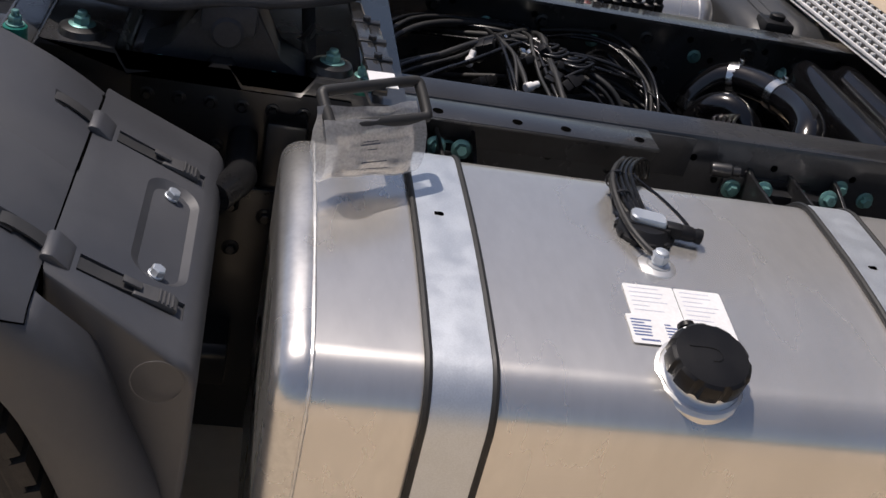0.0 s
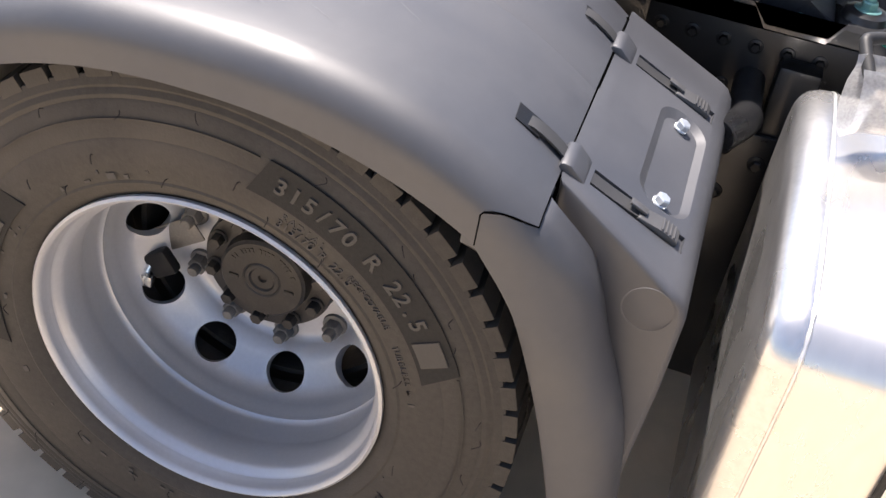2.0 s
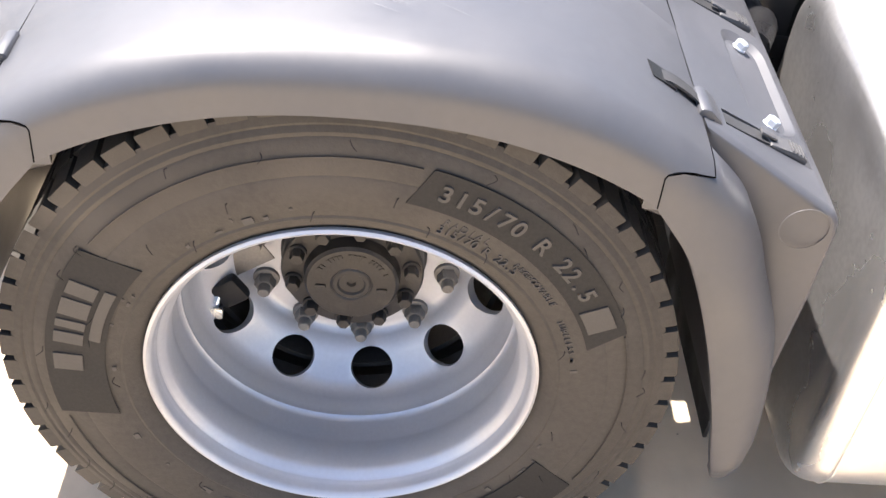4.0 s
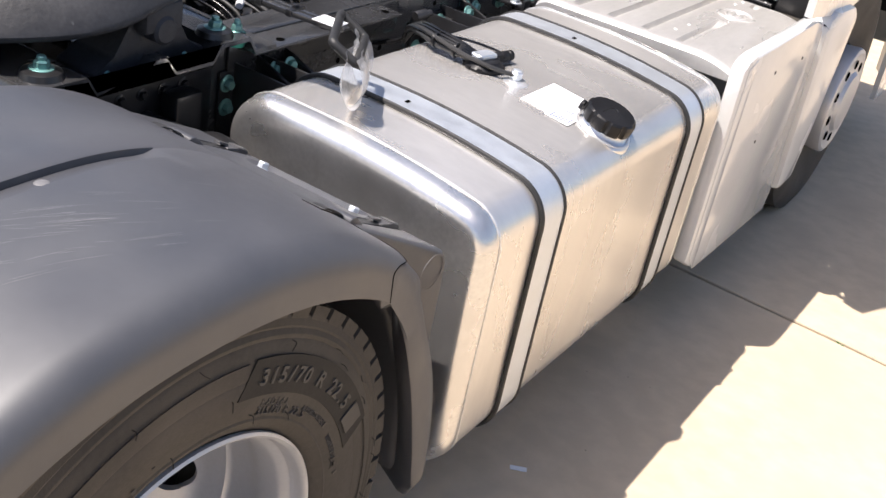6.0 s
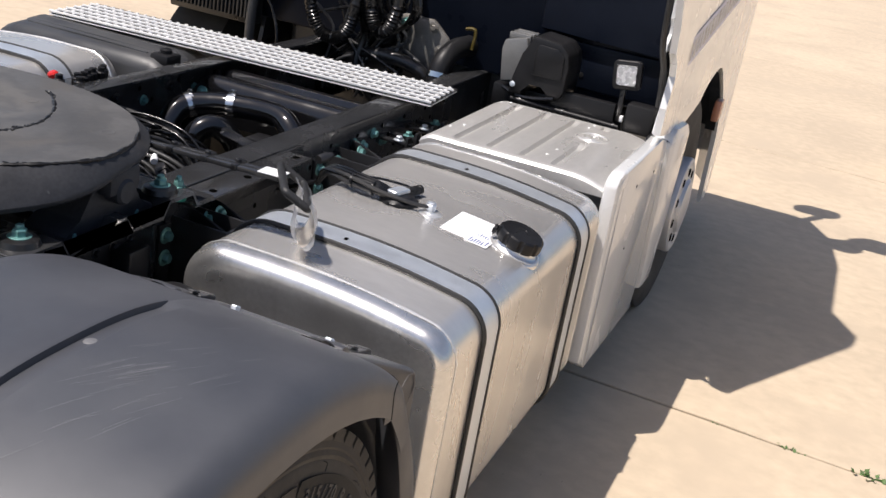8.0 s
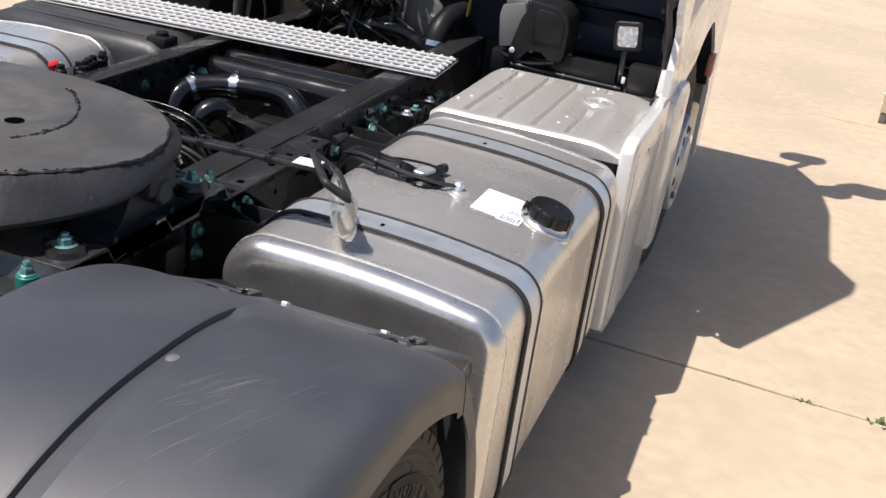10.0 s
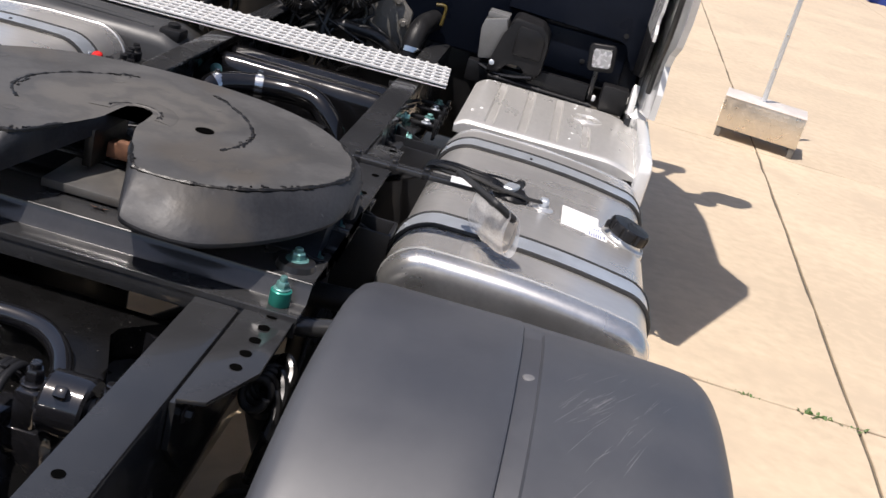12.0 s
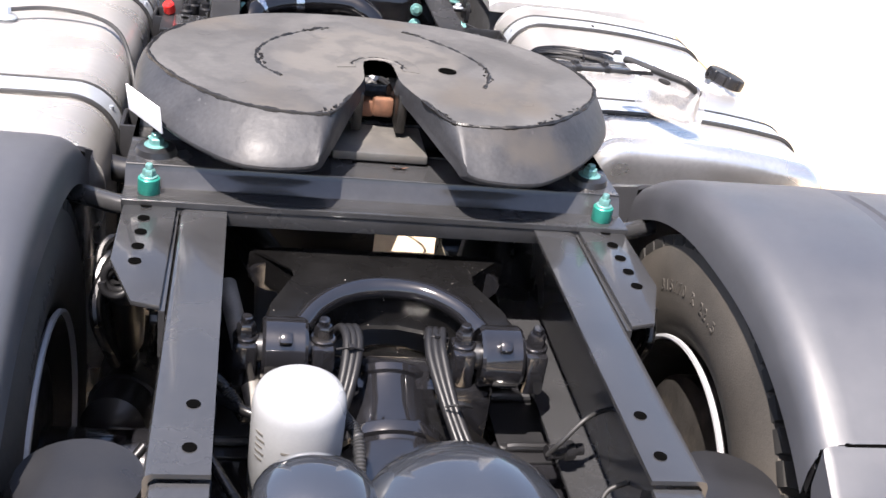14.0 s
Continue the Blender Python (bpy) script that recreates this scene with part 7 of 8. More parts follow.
for count, loose, path in BUNDLES:
    for k in range(count):
        off = Vector((rng.gauss(0, loose), rng.gauss(0, loose), rng.gauss(0, loose * 0.5)))
        bm = B()
        tube(bm, [tuple(Vector(p) + off + Vector((rng.gauss(0, 0.006), rng.gauss(0, 0.006), rng.gauss(0, 0.005)))) for p in path], rng.choice((0.004, 0.005, 0.0065, 0.008)), 7, 7)
        part("cable", bm, CABLE if k % 2 else RUBBER, loom, sharp=1.2)
for k in range(14):
    bm = B()
    x = rng.uniform(-0.30, 0.28)
    tube(bm, [(x, 1.0, rng.uniform(0.62, 0.74)), (x + rng.gauss(0, 0.05), 1.2, rng.uniform(0.66, 0.76)), (x * 0.6 + rng.gauss(0, 0.04), 1.42, rng.uniform(0.68, 0.78)), (x + rng.gauss(0, 0.08), 1.65, rng.uniform(0.66, 0.76)), (x + rng.gauss(0, 0.08), 1.9, rng.uniform(0.62, 0.70))],
         rng.choice((0.005, 0.006, 0.008, 0.010)), 7, 7)
    part("cable", bm, RUBBER, loom, sharp=1.2)
for k in range(14):
    bm = B()
    m = Matrix.Translation((rng.gauss(-0.10, 0.09), rng.gauss(1.38, 0.06), rng.uniform(0.80, 0.86))) @ pose(0, 0, 0, rng.gauss(0, 20), rng.gauss(0, 20), rng.uniform(0, 180))
    box(bm, -0.035, 0.035, -0.014, 0.014, -0.01, 0.01, 0.003, m=m)
    box(bm, -0.012, 0.012, -0.017, 0.017, -0.013, 0.013, 0.002, m=m)
    part("connector", bm, BLACKPLAST, loom)
for k in range(6):
    bm = B()
    c = Vector((rng.gauss(-0.18, 0.10), rng.gauss(1.38, 0.07), rng.uniform(0.80, 0.87)))
    lathe(bm, [(0.013, -0.006), (0.015, -0.005), (0.015, 0.005), (0.013, 0.006)], (rng.gauss(0, 1), rng.gauss(0, 1), 0.3), c, 12)
    part("steel_clip", bm, CHROME, loom)
for k in range(2):
    bm = B()
    m = Matrix.Translation((rng.gauss(-0.05, 0.14), rng.gauss(1.4, 0.12), rng.uniform(0.84, 0.87))) @ pose(0, 0, 0, rng.gauss(0, 20), rng.gauss(0, 20), rng.uniform(0, 180))
    lathe(bm, [(0.009, -0.02), (0.011, -0.018), (0.011, 0.0), (0.008, 0.004), (0.008, 0.02)], (1, 0, 0), (0, 0, 0), 12)
    bm.transform(m)
    part("white_plug", bm, PAPER, loom, "white plastic plug")
for k in range(6):
    bm = B()
    tube(bm, [(rng.gauss(-0.08, 0.06), 1.40 + rng.gauss(0, 0.03), 0.85), (rng.gauss(-0.16, 0.05), 1.50, 0.862), (rng.gauss(-0.14, 0.05), 1.62, rng.uniform(0.82, 0.86)), (rng.gauss(-0.08, 0.05), 1.74, rng.uniform(0.74, 0.80)), (rng.gauss(-0.02, 0.05), 1.85, 0.66)], 0.0055, 7, 7)
    part("cable", bm, CABLE, loom, sharp=1.2)
for k in range(5):
    bm = B()
    a = Vector((rng.gauss(-0.16, 0.07), rng.gauss(1.4, 0.06), 0.862))
    tube(bm, [a, a + Vector((0.03, 0.02, 0.012)), a + Vector((0.05, -0.01, 0.005)), a + Vector((0.03, -0.045, 0.0)), a + Vector((-0.01, -0.035, -0.005)), a + Vector((0.0, 0.02, -0.015))], 0.0055, 7, 7)
    part("cable_loop", bm, CABLE, loom, sharp=1.2)
bm = B()
JB = Matrix.Translation((-0.15, 1.50, 0.835)) @ pose(0, 0, 0, 12, 8, 25)
box(bm, -0.045, 0.045, -0.030, 0.030, -0.012, 0.012, 0.005, m=JB)
for k in range(4):
    box(bm, -0.040 + 0.022 * k, -0.024 + 0.022 * k, -0.042, -0.028, -0.010, 0.010, 0.002, m=JB)
part("junction_block", bm, BLACKPLAST, loom)
vb = thing("valve_block", (0.1, 1.9, 0.7), "black electronic valve block below the pipes", "valve block")
bm = B()
box(bm, 0.0, 0.18, 1.90, 2.02, 0.66, 0.775, 0.012)
box(bm, 0.02, 0.16, 1.915, 2.005, 0.775, 0.80, 0.008)
part("body", bm, BLACKPLAST, vb)
bm = B()
for k in range(5):
    tube(bm, [(-0.13 + 0.006 * k, 2.0, 0.76), (-0.09 + 0.008 * k, 1.95 - 0.012 * k, 0.80), (-0.02, 1.90 - 0.014 * k, 0.81), (0.06, 1.87 - 0.012 * k, 0.805), (0.16, 1.85 - 0.02 * k, 0.80), (0.27, 1.84, 0.77)], 0.0045, 6, 6)
part("lead", bm, CABLE, vb, kind="stuff")
bm = B()
box(bm, 0.13, 0.17, 1.84, 1.87, 0.808, 0.811, 0.001)
part("white_tag", bm, PAPER, vb)

# exhaust or charge-air pipes
PIPE = mat("black_coated_pipe", (0.005, 0.005, 0.0057), 0.11, 0, 0.2, 12, 0.08, 0.05, 200, coat=0.4)
pp = thing("pipe_bend", (-0.1, 1.9, 0.75), "glossy black bent pipes joined with steel clamps", "pipe")
bm = B()
tube(bm, [(-0.255, 1.845, 0.67), (-0.266, 1.855, 0.74), (-0.272, 1.882, 0.80), (-0.265, 1.918, 0.842), (-0.240, 1.955, 0.862), (-0.18, 1.998, 0.873), (-0.112, 2.024, 0.878), (-0.02, 2.035, 0.884), (0.075, 2.025, 0.884), (0.13, 2.005, 0.862), (0.19, 1.985, 0.80), (0.24, 1.97, 0.72), (0.26, 1.965, 0.66)], 0.041, 18, 6)
part("main_pipe", bm, PIPE, pp, sharp=1.2)
bm = B()
tube(bm, [(-0.04, 1.97, 0.74), (-0.075, 1.945, 0.80), (-0.115, 1.905, 0.825), (-0.145, 1.865, 0.80), (-0.158, 1.845, 0.74), (-0.16, 1.84, 0.67)], 0.039, 18, 6)
part("second_pipe", bm, PIPE, pp, sharp=1.2)
for c, ax in (((-0.112, 2.024, 0.878), (0.93, 0.25, 0.05)), ((-0.243, 1.955, 0.860), (0.55, 0.75, 0.25)), ((-0.268, 1.862, 0.76), (-0.1, 0.3, 0.95))):
    bm = B()
    lathe(bm, [(0.0412, -0.014), (0.0442, -0.014), (0.0442, 0.014), (0.0412, 0.014)], ax, c, 26, True)
    cl = part("hose_clamp", bm, CHROME, pp, "bright steel clamp")
    bm = B()
    box(bm, -0.008, 0.008, -0.006, 0.006, 0.041, 0.056, 0.002, m=Matrix.Translation(c))
    part("clamp_screw", bm, CHROME, cl)
pp.location += Vector((-0.004, 0.018, -0.024))
# domed pressed cross member that bridges the rails
dome = thing("domed_cross_member", (0, 2.25, 0.8), "glossy black pressed cross member with two long ridges", "cross member")
bm = B()
rings = []
for k in range(29):
    u = k / 28
    x = -0.385 + 0.77 * u
    e = min(u, 1 - u)
    lift = 0.008 if e > 0.13 else 0.008 - 0.09 * (1 - e / 0.13) ** 1.8
    yb = 0.0
    prof = [(2.135, -0.16), (2.14, -0.05), (2.15, -0.014), (2.175, 0.002), (2.20, 0.0), (2.215, -0.012), (2.245, -0.016), (2.27, -0.012), (2.285, 0.002), (2.31, 0.006), (2.35, -0.004), (2.365, -0.04), (2.37, -0.16)]
    rings.append([Vector((x, y, 0.895 + z + lift)) for y, z in prof])
loft(bm, rings, False)
part("pressing", bm, PIPE, dome, sharp=1.2)
for x, y, z in ((-0.30, 2.128, 0.845), (-0.30, 2.128, 0.79), (0.31, 2.128, 0.845), (0.31, 2.128, 0.79)):
    bm = B()
    bolt(bm, (0, -1, 0.1), (x, y, z), 0.014, 0.014)
    part("flange_bolt", bm, GREEN, dome, "teal-coated bolt")
for k in range(9):
    bolt_thing((1, 0, 0), (-0.386, 1.15 + 0.15 * k, 0.86 - 0.03 * (k % 2)), 0.012, 0.012, GREEN if k % 2 else BLACK, "hexagon bolt on the inner face of the frame rail")
for y, z in ((1.98, 0.86), (1.98, 0.81), (2.12, 0.87), (2.20, 0.83), (2.05, 0.84)):
    bolt_thing((1, 0, 0), (0.396, y, z), 0.012, 0.014, None, "teal-coated hexagon bolt on the frame web")
# open pressed brackets that carry the tank beside the rail
for yb, wd in ((1.10, 0.05), (1.86, 0.10)):
    tb = thing("tank_bracket", (0.45, yb, 0.80), "black pressed U-shaped tank bracket with teal bolts beside the rail", "bracket", "tank brackets")
    bm = B()
    box(bm, 0.398, 0.52, yb - wd, yb + wd, 0.812, 0.820, 0.002)
    part("base", bm, BLACK, tb)
    for e in (-1, 1):
        bm = B()
        prism(bm, [(0.399, 0.820), (0.52, 0.820), (0.515, 0.842), (0.43, 0.872), (0.399, 0.880)], "y", yb + e * wd - 0.004, yb + e * wd + 0.004, 0.0015)
        part("cheek", bm, BLACK, tb)
        bm = B()
        bolt(bm, (1, 0, 0.2), (0.442, yb + e * (wd - 0.024), 0.852), 0.013, 0.013)
        part("bracket_bolt", bm, GREEN, tb, "teal-coated bolt")
    bm = B()
    box(bm, 0.398, 0.444, yb - wd + 0.004, yb + wd - 0.004, 0.820, 0.846, 0.004)
    part("pad", bm, BLACK, tb)
# short fittings between box and frame
for k, y in enumerate((2.18, 2.26, 2.40, 2.50)):
    bm = B()
    box(bm, 0.40, 0.52, y - 0.012, y + 0.012, 0.84, 0.852, 0.003)
    box(bm, 0.50, 0.512, y - 0.02, y + 0.02, 0.80, 0.872, 0.003)
    solo("support_clip", bm, BLACK, "small black bracket between frame and battery box", "bracket", "support clips")
    bolt_thing((0, 0, 1), (0.47, y, 0.852), 0.012, 0.012, None if k % 2 else ZINC)
bm = B()
lathe(bm, [(0.013, 0), (0.015, 0.005), (0.015, 0.04), (0.010, 0.045), (0.010, 0.06)], (0.2, 1, 0.1), (0.44, 1.655, 0.885), 18)
solo("air_coupling", bm, BLACK, "black air coupling on the frame rail", "air coupling")

# ---- far side: cover, connector cluster ----
cov = thing("battery_cover", (-0.78, 2.2, 0.4), "dark grey moulded plastic cover beside the far frame rail", "cover")
bm = B()
rings = []
for x in (-1.20, -1.18, -1.12, -0.62, -0.50, -0.44, -0.42):
    e = min(x + 1.20, -0.42 - x)
    d = 0.0 if e > 0.07 else 0.05 * (1 - e / 0.07) ** 2
    rings.append([Vector((x, y, z - (d if z > 0.6 else 0))) for y, z in ((2.06, 0.45), (2.06, 0.88), (2.075, 0.915), (2.11, 0.93), (2.20, 0.935), (2.21, 0.943), (2.24, 0.943), (2.25, 0.935), (2.36, 0.93), (2.40, 0.90), (2.40, 0.45))])
loft(bm, rings)
part("shell", bm, DARKGREY, cov, sharp=0.9)
for y in (2.13, 2.17, 2.30):
    bm = B()
    tube(bm, [(-1.10, y, 0.931), (-0.80, y, 0.934), (-0.55, y, 0.932)], 0.004, 8, 4)
    part("moulded_rib", bm, DARKGREY, cov)
bm = B()
box(bm, -0.52, -0.44, 2.10, 2.19, 0.90, 0.945, 0.010)
lathe(bm, [(0.022, 0.945), (0.022, 0.958), (0.016, 0.962), (0, 0.962)], (0, 0, 1), (-0.48, 2.145, 0), 18)
part("corner_lug", bm, BLACKPLAST, cov)
cc = thing("connector_cluster", (-0.47, 1.6, 0.85), "cluster of black cable couplings with one red cap", "connector")
rng = random.Random(8)
bm = B()
box(bm, -0.53, -0.41, 1.46, 1.80, 0.89, 0.905, 0.004)
part("carrier_plate", bm, BLACK, cc)
for k in range(8):
    bm = B()
    c = (-0.47 + rng.gauss(0, 0.025), 1.56 + 0.032 * k, 0.905)
    lathe(bm, [(0.016, 0), (0.018, 0.006), (0.018, 0.028), (0.012, 0.032), (0.012, 0.045), (0, 0.046)], (0, 0, 1), c, 16)
    part("coupling", bm, BLACKPLAST, cc)
bm = B()
lathe(bm, [(0.016, 0), (0.018, 0.004), (0.017, 0.026), (0.012, 0.032), (0, 0.033)], (-0.2, -0.3, 1), (-0.51, 1.60, 0.912), 20)
part("red_cap", bm, RED, cc, "red plastic cap")
# breather fitting and its hose on the far tank
ft = thing("breather_bolt", (-0.92, 1.33, 0.937), "steel breather bolt with a long hose on the tank", "tank fitting")
bm = B()
lathe(bm, [(0.030, 0), (0.029, 0.004), (0.016, 0.010)], (0, 0, 1), (-0.92, 1.33, 0.937), 24)
hexa(bm, (0, 0, 1), (-0.92, 1.33, 0.948), 0.0145, 0.018)
part("fitting", bm, ZINC, ft)
bm = B()
tube(bm, [(-0.91, 1.335, 0.957), (-0.82, 1.36, 0.962), (-0.70, 1.34, 0.958), (-0.62, 1.27, 0.94), (-0.575, 1.16, 0.88), (-0.56, 1.10, 0.80)], 0.006, 8, 6)
part("hose", bm, RUBBER, ft)

# ---- behind the cab ----
gb = thing("gearbox", (0, 3.5, 0.6), "grey cast gearbox end plate under the cab", "gearbox")
bm = B()
prism(bm, [(-0.17, 0.80), (-0.19, 0.95), (-0.12, 1.06), (-0.02, 1.10), (0.12, 1.10), (0.20, 1.03), (0.20, 0.88), (0.10, 0.80)], "y", 3.20, 3.26, 0.012)
part("end_plate", bm, CASTGREY, gb)
bm = B()
tube(bm, [(0.0, 3.198, 1.09), (-0.012, 3.196, 0.98), (-0.03, 3.198, 0.84)], 0.006, 6, 5)
part("casting_rib", bm, CASTGREY, gb)
for x, z in ((-0.003, 1.065), (0.13, 1.07), (0.17, 0.98), (-0.13, 1.0), (-0.15, 0.9), (0.15, 0.87)):
    bolt_thing((0, -1, 0), (x, 3.19, z), 0.014, 0.012, CASTGREY if x > 0 else GREEN, "hexagon bolt in the gearbox plate", group="gearbox bolts")
bm = B()
tube(bm, [(-0.30, 3.12, 0.78), (-0.20, 3.10, 0.88), (-0.05, 3.08, 0.925), (0.12, 3.09, 0.90), (0.22, 3.12, 0.80)], 0.03, 12, 6)
part("bell_housing_rim", bm, BLACK, gb)
bm = B()
box(bm, -0.62, 0.55, 3.27, 4.6, 0.5, 1.12, 0.05)
part("engine_block", bm, BLACK, gb)
for pts in ([(-0.40, 2.95, 1.30), (-0.37, 2.97, 1.12), (-0.32, 2.98, 1.0), (-0.25, 2.99, 0.965), (-0.19, 3.0, 1.0), (-0.16, 3.0, 1.12), (-0.16, 3.02, 1.30)], [(-0.10, 2.98, 1.30), (-0.085, 3.0, 1.12), (-0.05, 3.0, 1.04), (0.0, 3.0, 1.05), (0.03, 3.0, 1.14), (0.04, 3.02, 1.3)]):
    hose("coiled_hose", pts, 0.026, CABLE, "black coiled air line hanging behind the cab", "coiled hose", "coiled hoses", ribbed=90, seg=14, n=16)
el = thing("intake_elbow", (0.25, 3.0, 0.8), "black rubber elbow pipe with a bright hose clamp", "pipe")
bm = B()
tube(bm, [(0.30, 3.20, 1.03), (0.27, 3.10, 1.015), (0.255, 3.03, 0.97), (0.252, 3.0, 0.90), (0.27, 2.98, 0.78)], 0.045, 18, 6)
part("elbow", bm, BLACKPLAST, el)
bm = B()
lathe(bm, [(0.046, -0.011), (0.049, -0.011), (0.049, 0.011), (0.046, 0.011)], (0.0, -0.3, -1), (0.253, 3.005, 0.915), 26, True)
part("clamp", bm, CHROME, el)
bm = B()
tube(bm, [(0.34, 3.12, 1.03), (0.345, 3.12, 1.10), (0.33, 3.12, 1.115), (0.30, 3.12, 1.11)], 0.007, 8, 5)
solo("dipstick_handle", bm, YELLOW, "small yellow plastic hook handle", "handle")
rng = random.Random(77)
for k in range(20):
    x = rng.uniform(-0.75, 0.02)
    y = rng.uniform(3.06, 3.18)
    hose("engine_cable", [(x, y, 1.35), (x + rng.gauss(0, 0.06), y - rng.uniform(0, 0.06), 1.15), (x + rng.gauss(0, 0.10), y, 1.0), (x + rng.gauss(0, 0.10), y - 0.03, 0.85), (x + rng.gauss(0, 0.08), y, 0.72)], rng.choice((0.006, 0.008, 0.012, 0.016)),
         CABLE if k % 5 else DARKGREY, "black cable hanging behind the cab", "cable", "engine cables", n=5)
rad = thing("cooler_block", (-0.95, 3.1, 0.85), "black finned cooler block behind the cab", "cooler")
bm = B()
box(bm, -1.18, -0.72, 3.13, 3.20, 0.90, 1.4, 0.01)
part("core", bm, BLACK, rad)
for k in range(22):
    bm = B()
    x = -1.17 + 0.0205 * k
    box(bm, x, x + 0.009, 3.10, 3.135, 0.93, 1.4, 0.001)
    part("fin", bm, DARKGREY, rad)
bm = B()
tube(bm, [(-0.66, 3.0, 0.80), (-0.655, 3.0, 1.05), (-0.64, 3.05, 1.35)], 0.022, 14, 5)
solo("support_strut", bm, DARKGREY, "grey steel strut behind the cab", "strut")
# control box with a pale housing
cb = thing("control_unit", (0.62, 3.0, 0.93), "black plastic control unit with a pale grey metal side", "control unit")
bm = B()
prism(bm, [(0.538, 0.970), (0.522, 1.095), (0.530, 1.135), (0.618, 1.158), (0.635, 1.10), (0.600, 0.985)], "y", 2.96, 3.12, 0.004)
for k in range(3):
    box(bm, 0.535, 0.625, 2.985 + 0.045 * k, 3.005 + 0.045 * k, 1.140, 1.166, 0.003, m=Matrix.Translation((0, 0, 0)))
part("pale_housing", bm, mat("grey_metal_housing", (0.20, 0.20, 0.197), 0.45, 0.4, 0.08, 12), cb)
bm = B()
prism(bm, [(0.583, 0.935), (0.595, 1.0), (0.632, 1.10), (0.642, 1.168), (0.660, 1.180), (0.770, 1.170), (0.805, 1.135), (0.815, 1.09), (0.812, 0.985), (0.800, 0.955), (0.738, 0.955), (0.728, 1.0), (0.660, 1.0), (0.645, 0.938)], "y", 2.93, 3.13, 0.012)
part("black_cover", bm, BLACKPLAST, cb)
bm = B()
prism(bm, [(0.675, 1.03), (0.672, 1.13), (0.685, 1.152), (0.765, 1.148), (0.793, 1.12), (0.795, 1.03)], "y", 2.921, 2.932, 0.005)
part("raised_panel", bm, BLACKPLAST, cb)
bolt_thing((0, -1, 0.2), (0.602, 2.927, 0.975), 0.007, 0.007, ZINC, "bright zinc bolt on the control unit")
bm = B()
tube(bm, [(0.55, 2.98, 0.945), (0.62, 2.95, 0.93), (0.70, 2.94, 0.935), (0.78, 2.93, 0.955)], 0.010, 8, 5)
solo("short_hose", bm, CABLE, "short black hose under the control unit", "hose")
# rail and cover strip behind the lid
rl = thing("rear_cross_tube", (0.8, 3.05, 0.9), "black tube rail with clips behind the battery box", "rail")
bm = B()
tube(bm, [(0.60, 2.945, 0.915), (1.05, 2.945, 0.905)], 0.010, 12, 0)
box(bm, 0.76, 1.02, 2.965, 3.005, 0.86, 0.985, 0.006)
box(bm, 0.50, 1.05, 3.0, 3.06, 0.86, 0.95, 0.006)
part("tube", bm, BLACKPLAST, rl)
for x in (0.64, 0.82, 1.03):
    bm = B()
    lathe(bm, [(0.0095, -0.006), (0.0125, -0.005), (0.0125, 0.005), (0.0095, 0.006)], (1, 0, -0.02), (x, 2.945, 0.915 - 0.022 * (x - 0.60)), 16, True)
    part("clip", bm, BLACK, rl)
wl = thing("work_lamp", (1.03, 3.0, 0.9), "square black work lamp with a clear lens on a bracket", "work lamp")
bm = B()
WLM = Matrix.Translation((1.038, 2.96, 1.107)) @ Matrix.Rotation(radians(-7), 4, "Y") @ Matrix.Scale(0.86, 4) @ Matrix.Translation((-1.03, -2.96, -1.08))
pr = rounded(0.965, 1.095, 1.015, 1.145, (0.022,) * 4, 5)
loft(bm, [[WLM @ Vector((1.03 + (x - 1.03) * k, y, 1.08 + (z - 1.08) * k)) for x, z in pr] for y, k in ((2.962, 0.94), (2.965, 1.0), (2.99, 1.0), (3.05, 0.82), (3.06, 0.7))])
part("housing", bm, BLACKPLAST, wl)
bm = B()
pr2 = rounded(0.986, 1.074, 1.036, 1.124, (0.014,) * 4, 5)
loft(bm, [[WLM @ Vector((x, y, z)) for x, z in pr2] for y in (2.952, 2.961)])
lens = part("lens", bm, mat("lamp_reflector_glass", (0.62, 0.63, 0.64), 0.25, 0.35, 0.22, 60), wl, "pale ribbed lamp glass")
bm = B()
for k in range(9):
    box(bm, 0.982, 1.078, 2.9495, 2.9525, 1.034 + 0.011 * k, 1.038 + 0.011 * k, 0.001, m=WLM)
part("lens_rib", bm, LENS, lens)
bm = B()
box(bm, 1.075, 1.185, 2.90, 2.985, 0.905, 1.015, 0.008)
part("bracket_box", bm, BLACKPLAST, wl)
bm = B()
box(bm, 1.022, 1.042, 2.98, 3.00, 0.92, 1.066, 0.003)
part("stem", bm, BLACK, wl)
bm = B()
box(bm, 1.045, 1.060, 2.955, 2.972, 0.925, 0.950, 0.004)
solo("white_clip", bm, PAPER, "white plastic cable clip by the lamp bracket", "clip")
bm = B()
prism(bm, [(2.87, 0.93), (2.99, 0.95), (2.98, 1.02), (2.92, 1.05)], "x", 1.195, 1.222, 0.006)
solo("corner_bracket", bm, WHITE, "white painted bracket at the cab corner", "bracket")

# ---- step box out on the yard ----
CH = Matrix.Translation((2.29, 7.34, 0)) @ pose(0, 0, 0, 0, 0, -10)
ch = thing("step_box", (2.66, 7.4, 0), "aluminium tread-plate step box with a tall hand pole", "step box")
bm = B()
box(bm, 0, 0.66, 0, 0.40, 0.085, 0.335, 0.006, m=CH)
# warm tint in the base colour imitates concrete mirrored in the metal
CHEQUER = mat("ground_tinted_tread_plate", (0.72, 0.65, 0.55), 0.34, 0.85, 0.08, 12, 0.08, 0.06, 120)
body = part("body", bm, CHEQUER, ch, "silver tread-plate body")
bm = B()
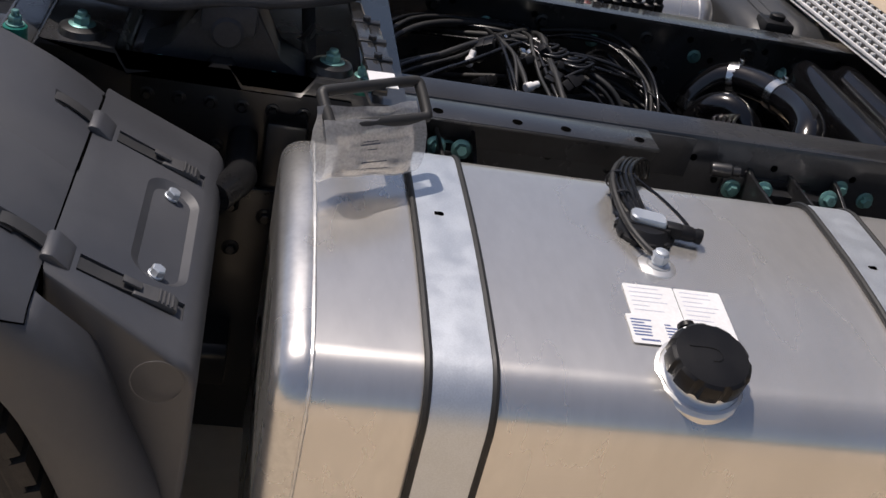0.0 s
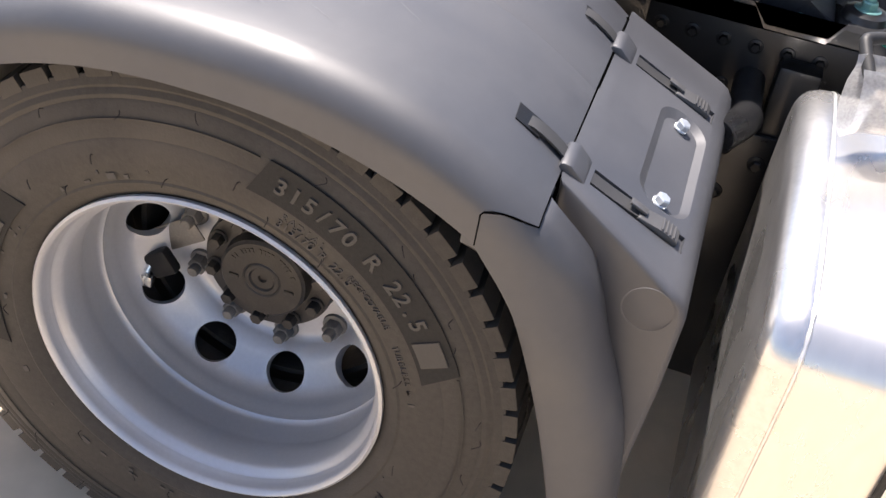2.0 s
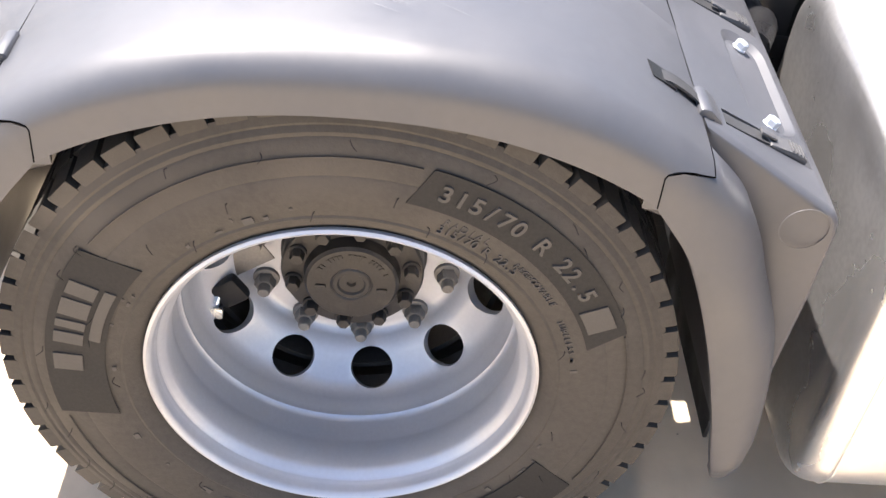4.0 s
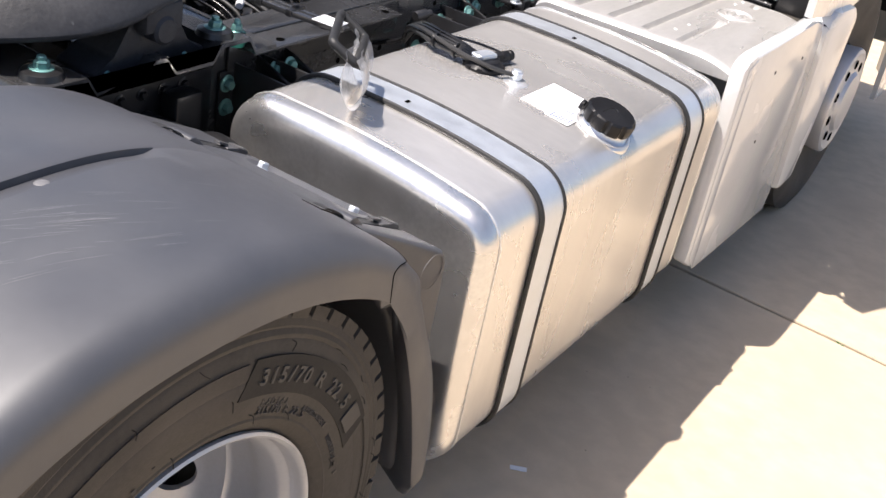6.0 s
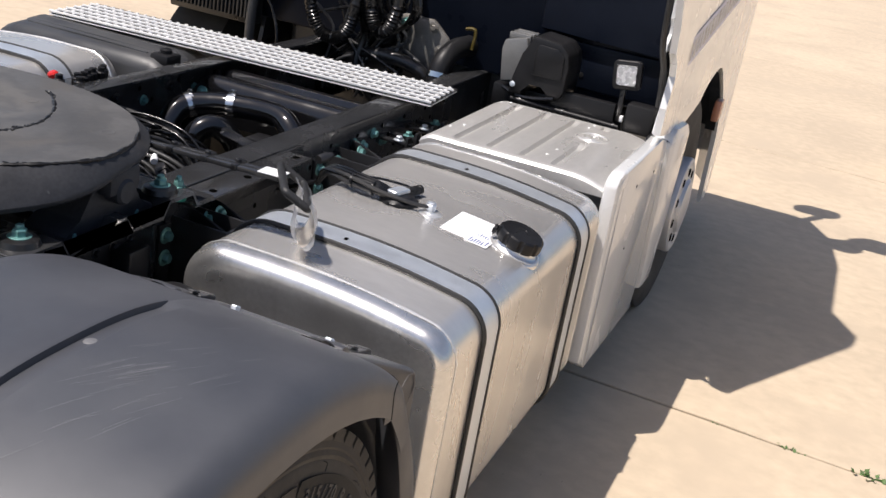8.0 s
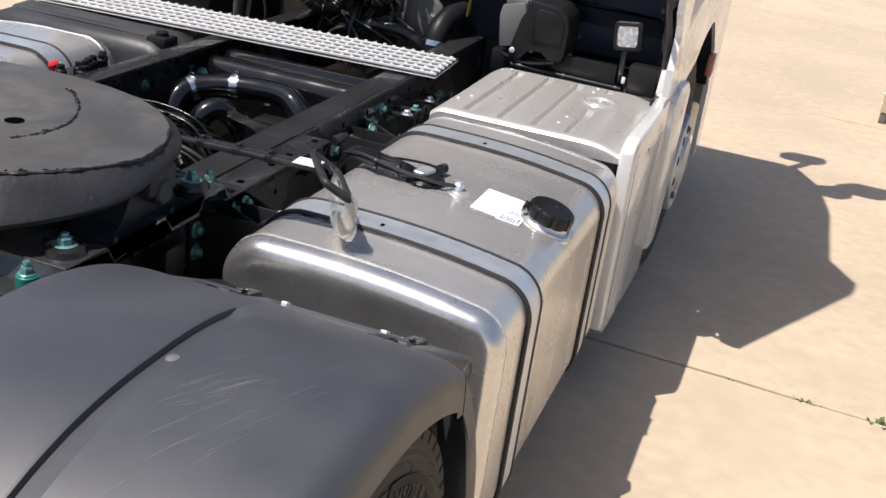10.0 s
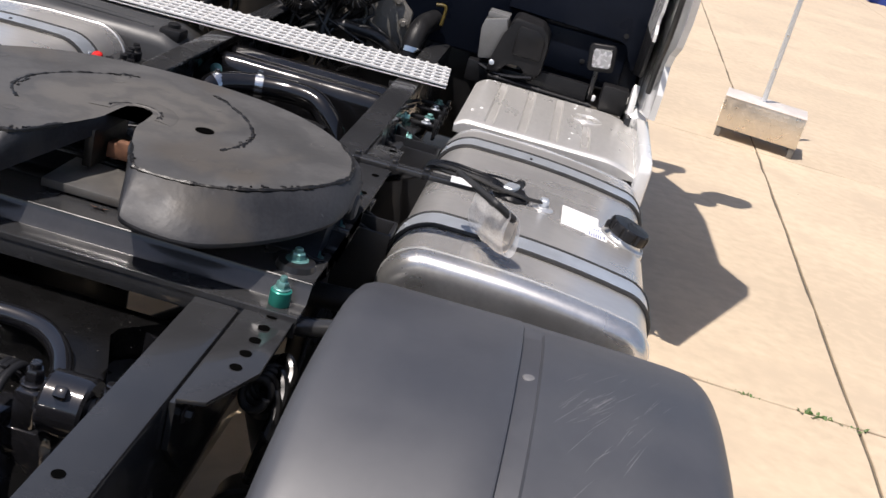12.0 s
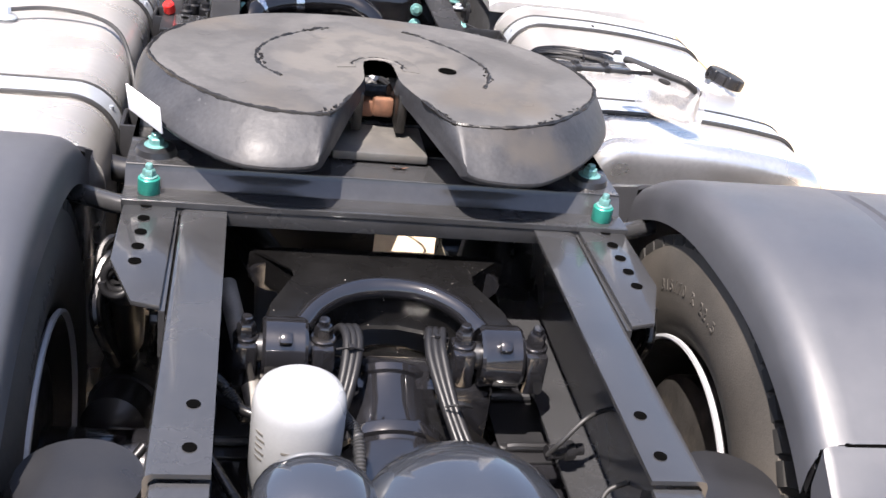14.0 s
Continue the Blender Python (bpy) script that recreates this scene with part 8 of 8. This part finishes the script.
for r in range(6):
    for c in range(17):
        a = 45 if (r + c) % 2 else -45
        mm = CH @ Matrix.Translation((0.025 + 0.038 * c, -0.001, 0.108 + 0.040 * r)) @ pose(0, 0, 0, 0, a, 0)
        box(bm, -0.014, 0.014, -0.0025, 0.001, -0.0035, 0.0035, 0.001, m=mm)
for r in range(6):
    for c in range(10):
        a = 45 if (r + c) % 2 else -45
        mm = CH @ Matrix.Translation((-0.001, 0.025 + 0.039 * c, 0.108 + 0.040 * r)) @ pose(0, 0, 0, a, 0, 0)
        box(bm, -0.0025, 0.001, -0.014, 0.014, -0.0035, 0.0035, 0.001, m=mm)
part("tread_lozenges", bm, CHEQUER, body, kind="stuff")
bm = B()
box(bm, -0.004, 0.664, -0.004, 0.404, 0.335, 0.343, 0.002, m=CH)
part("top_sheet", bm, mat("pale_top_sheet", (0.68, 0.62, 0.56), 0.55, 0.2, 0.08, 10), ch)
for fx, fy in ((0.03, 0.03), (0.63, 0.03), (0.03, 0.37), (0.63, 0.37)):
    bm = B()
    box(bm, fx - 0.022, fx + 0.022, fy - 0.022, fy + 0.022, 0.0, 0.085, 0.005, m=CH)
    part("foot", bm, CASTGREY, ch)
bm = B()
tube(bm, [(2.62, 7.50, 0.34), (2.62, 7.53, 2.1)], 0.021, 14, 0)
pole = part("hand_pole", bm, ZINC, ch, "grey steel hand pole")
for z in (0.62, 0.90):
    bm = B()
    lathe(bm, [(0.010, 0), (0.008, 0.006), (0, 0.007)], (0, -1, 0), (2.62, 7.482 + 0.017 * (z - 0.34), z), 10)
    part("pole_screw", bm, CHROME, pole)

# far blue skip at the edge of the yard
sk = thing("waste_skip", (9.6, 29, 0), "blue painted steel skip far across the yard", "skip")
bm = B()
loft(bm, [[Vector((x, y, 0.0)) for x, y in ((8.4, 28.4), (11.0, 28.4), (11.0, 29.9), (8.4, 29.9))], [Vector((x, y, 1.3)) for x, y in ((8.0, 28.2), (11.6, 28.2), (11.6, 30.1), (8.0, 30.1))]])
part("body", bm, BLUEDOT, sk)
for k in range(5):
    bm = B()
    box(bm, 8.3 + 0.7 * k, 8.42 + 0.7 * k, 28.12, 28.3, 0.1, 1.3, 0.02)
    part("rib", bm, BLUEDOT, sk)
# small scrap of paper on the concrete
bm = B()
box(bm, -0.022, 0.022, -0.008, 0.008, 0.0005, 0.002, 0, m=Matrix.Translation((1.247, 1.235, 0)) @ pose(0, 0, 0, 0, 0, 30))
solo("paper_scrap", bm, PAPER, "small white scrap of paper on the concrete", "litter")
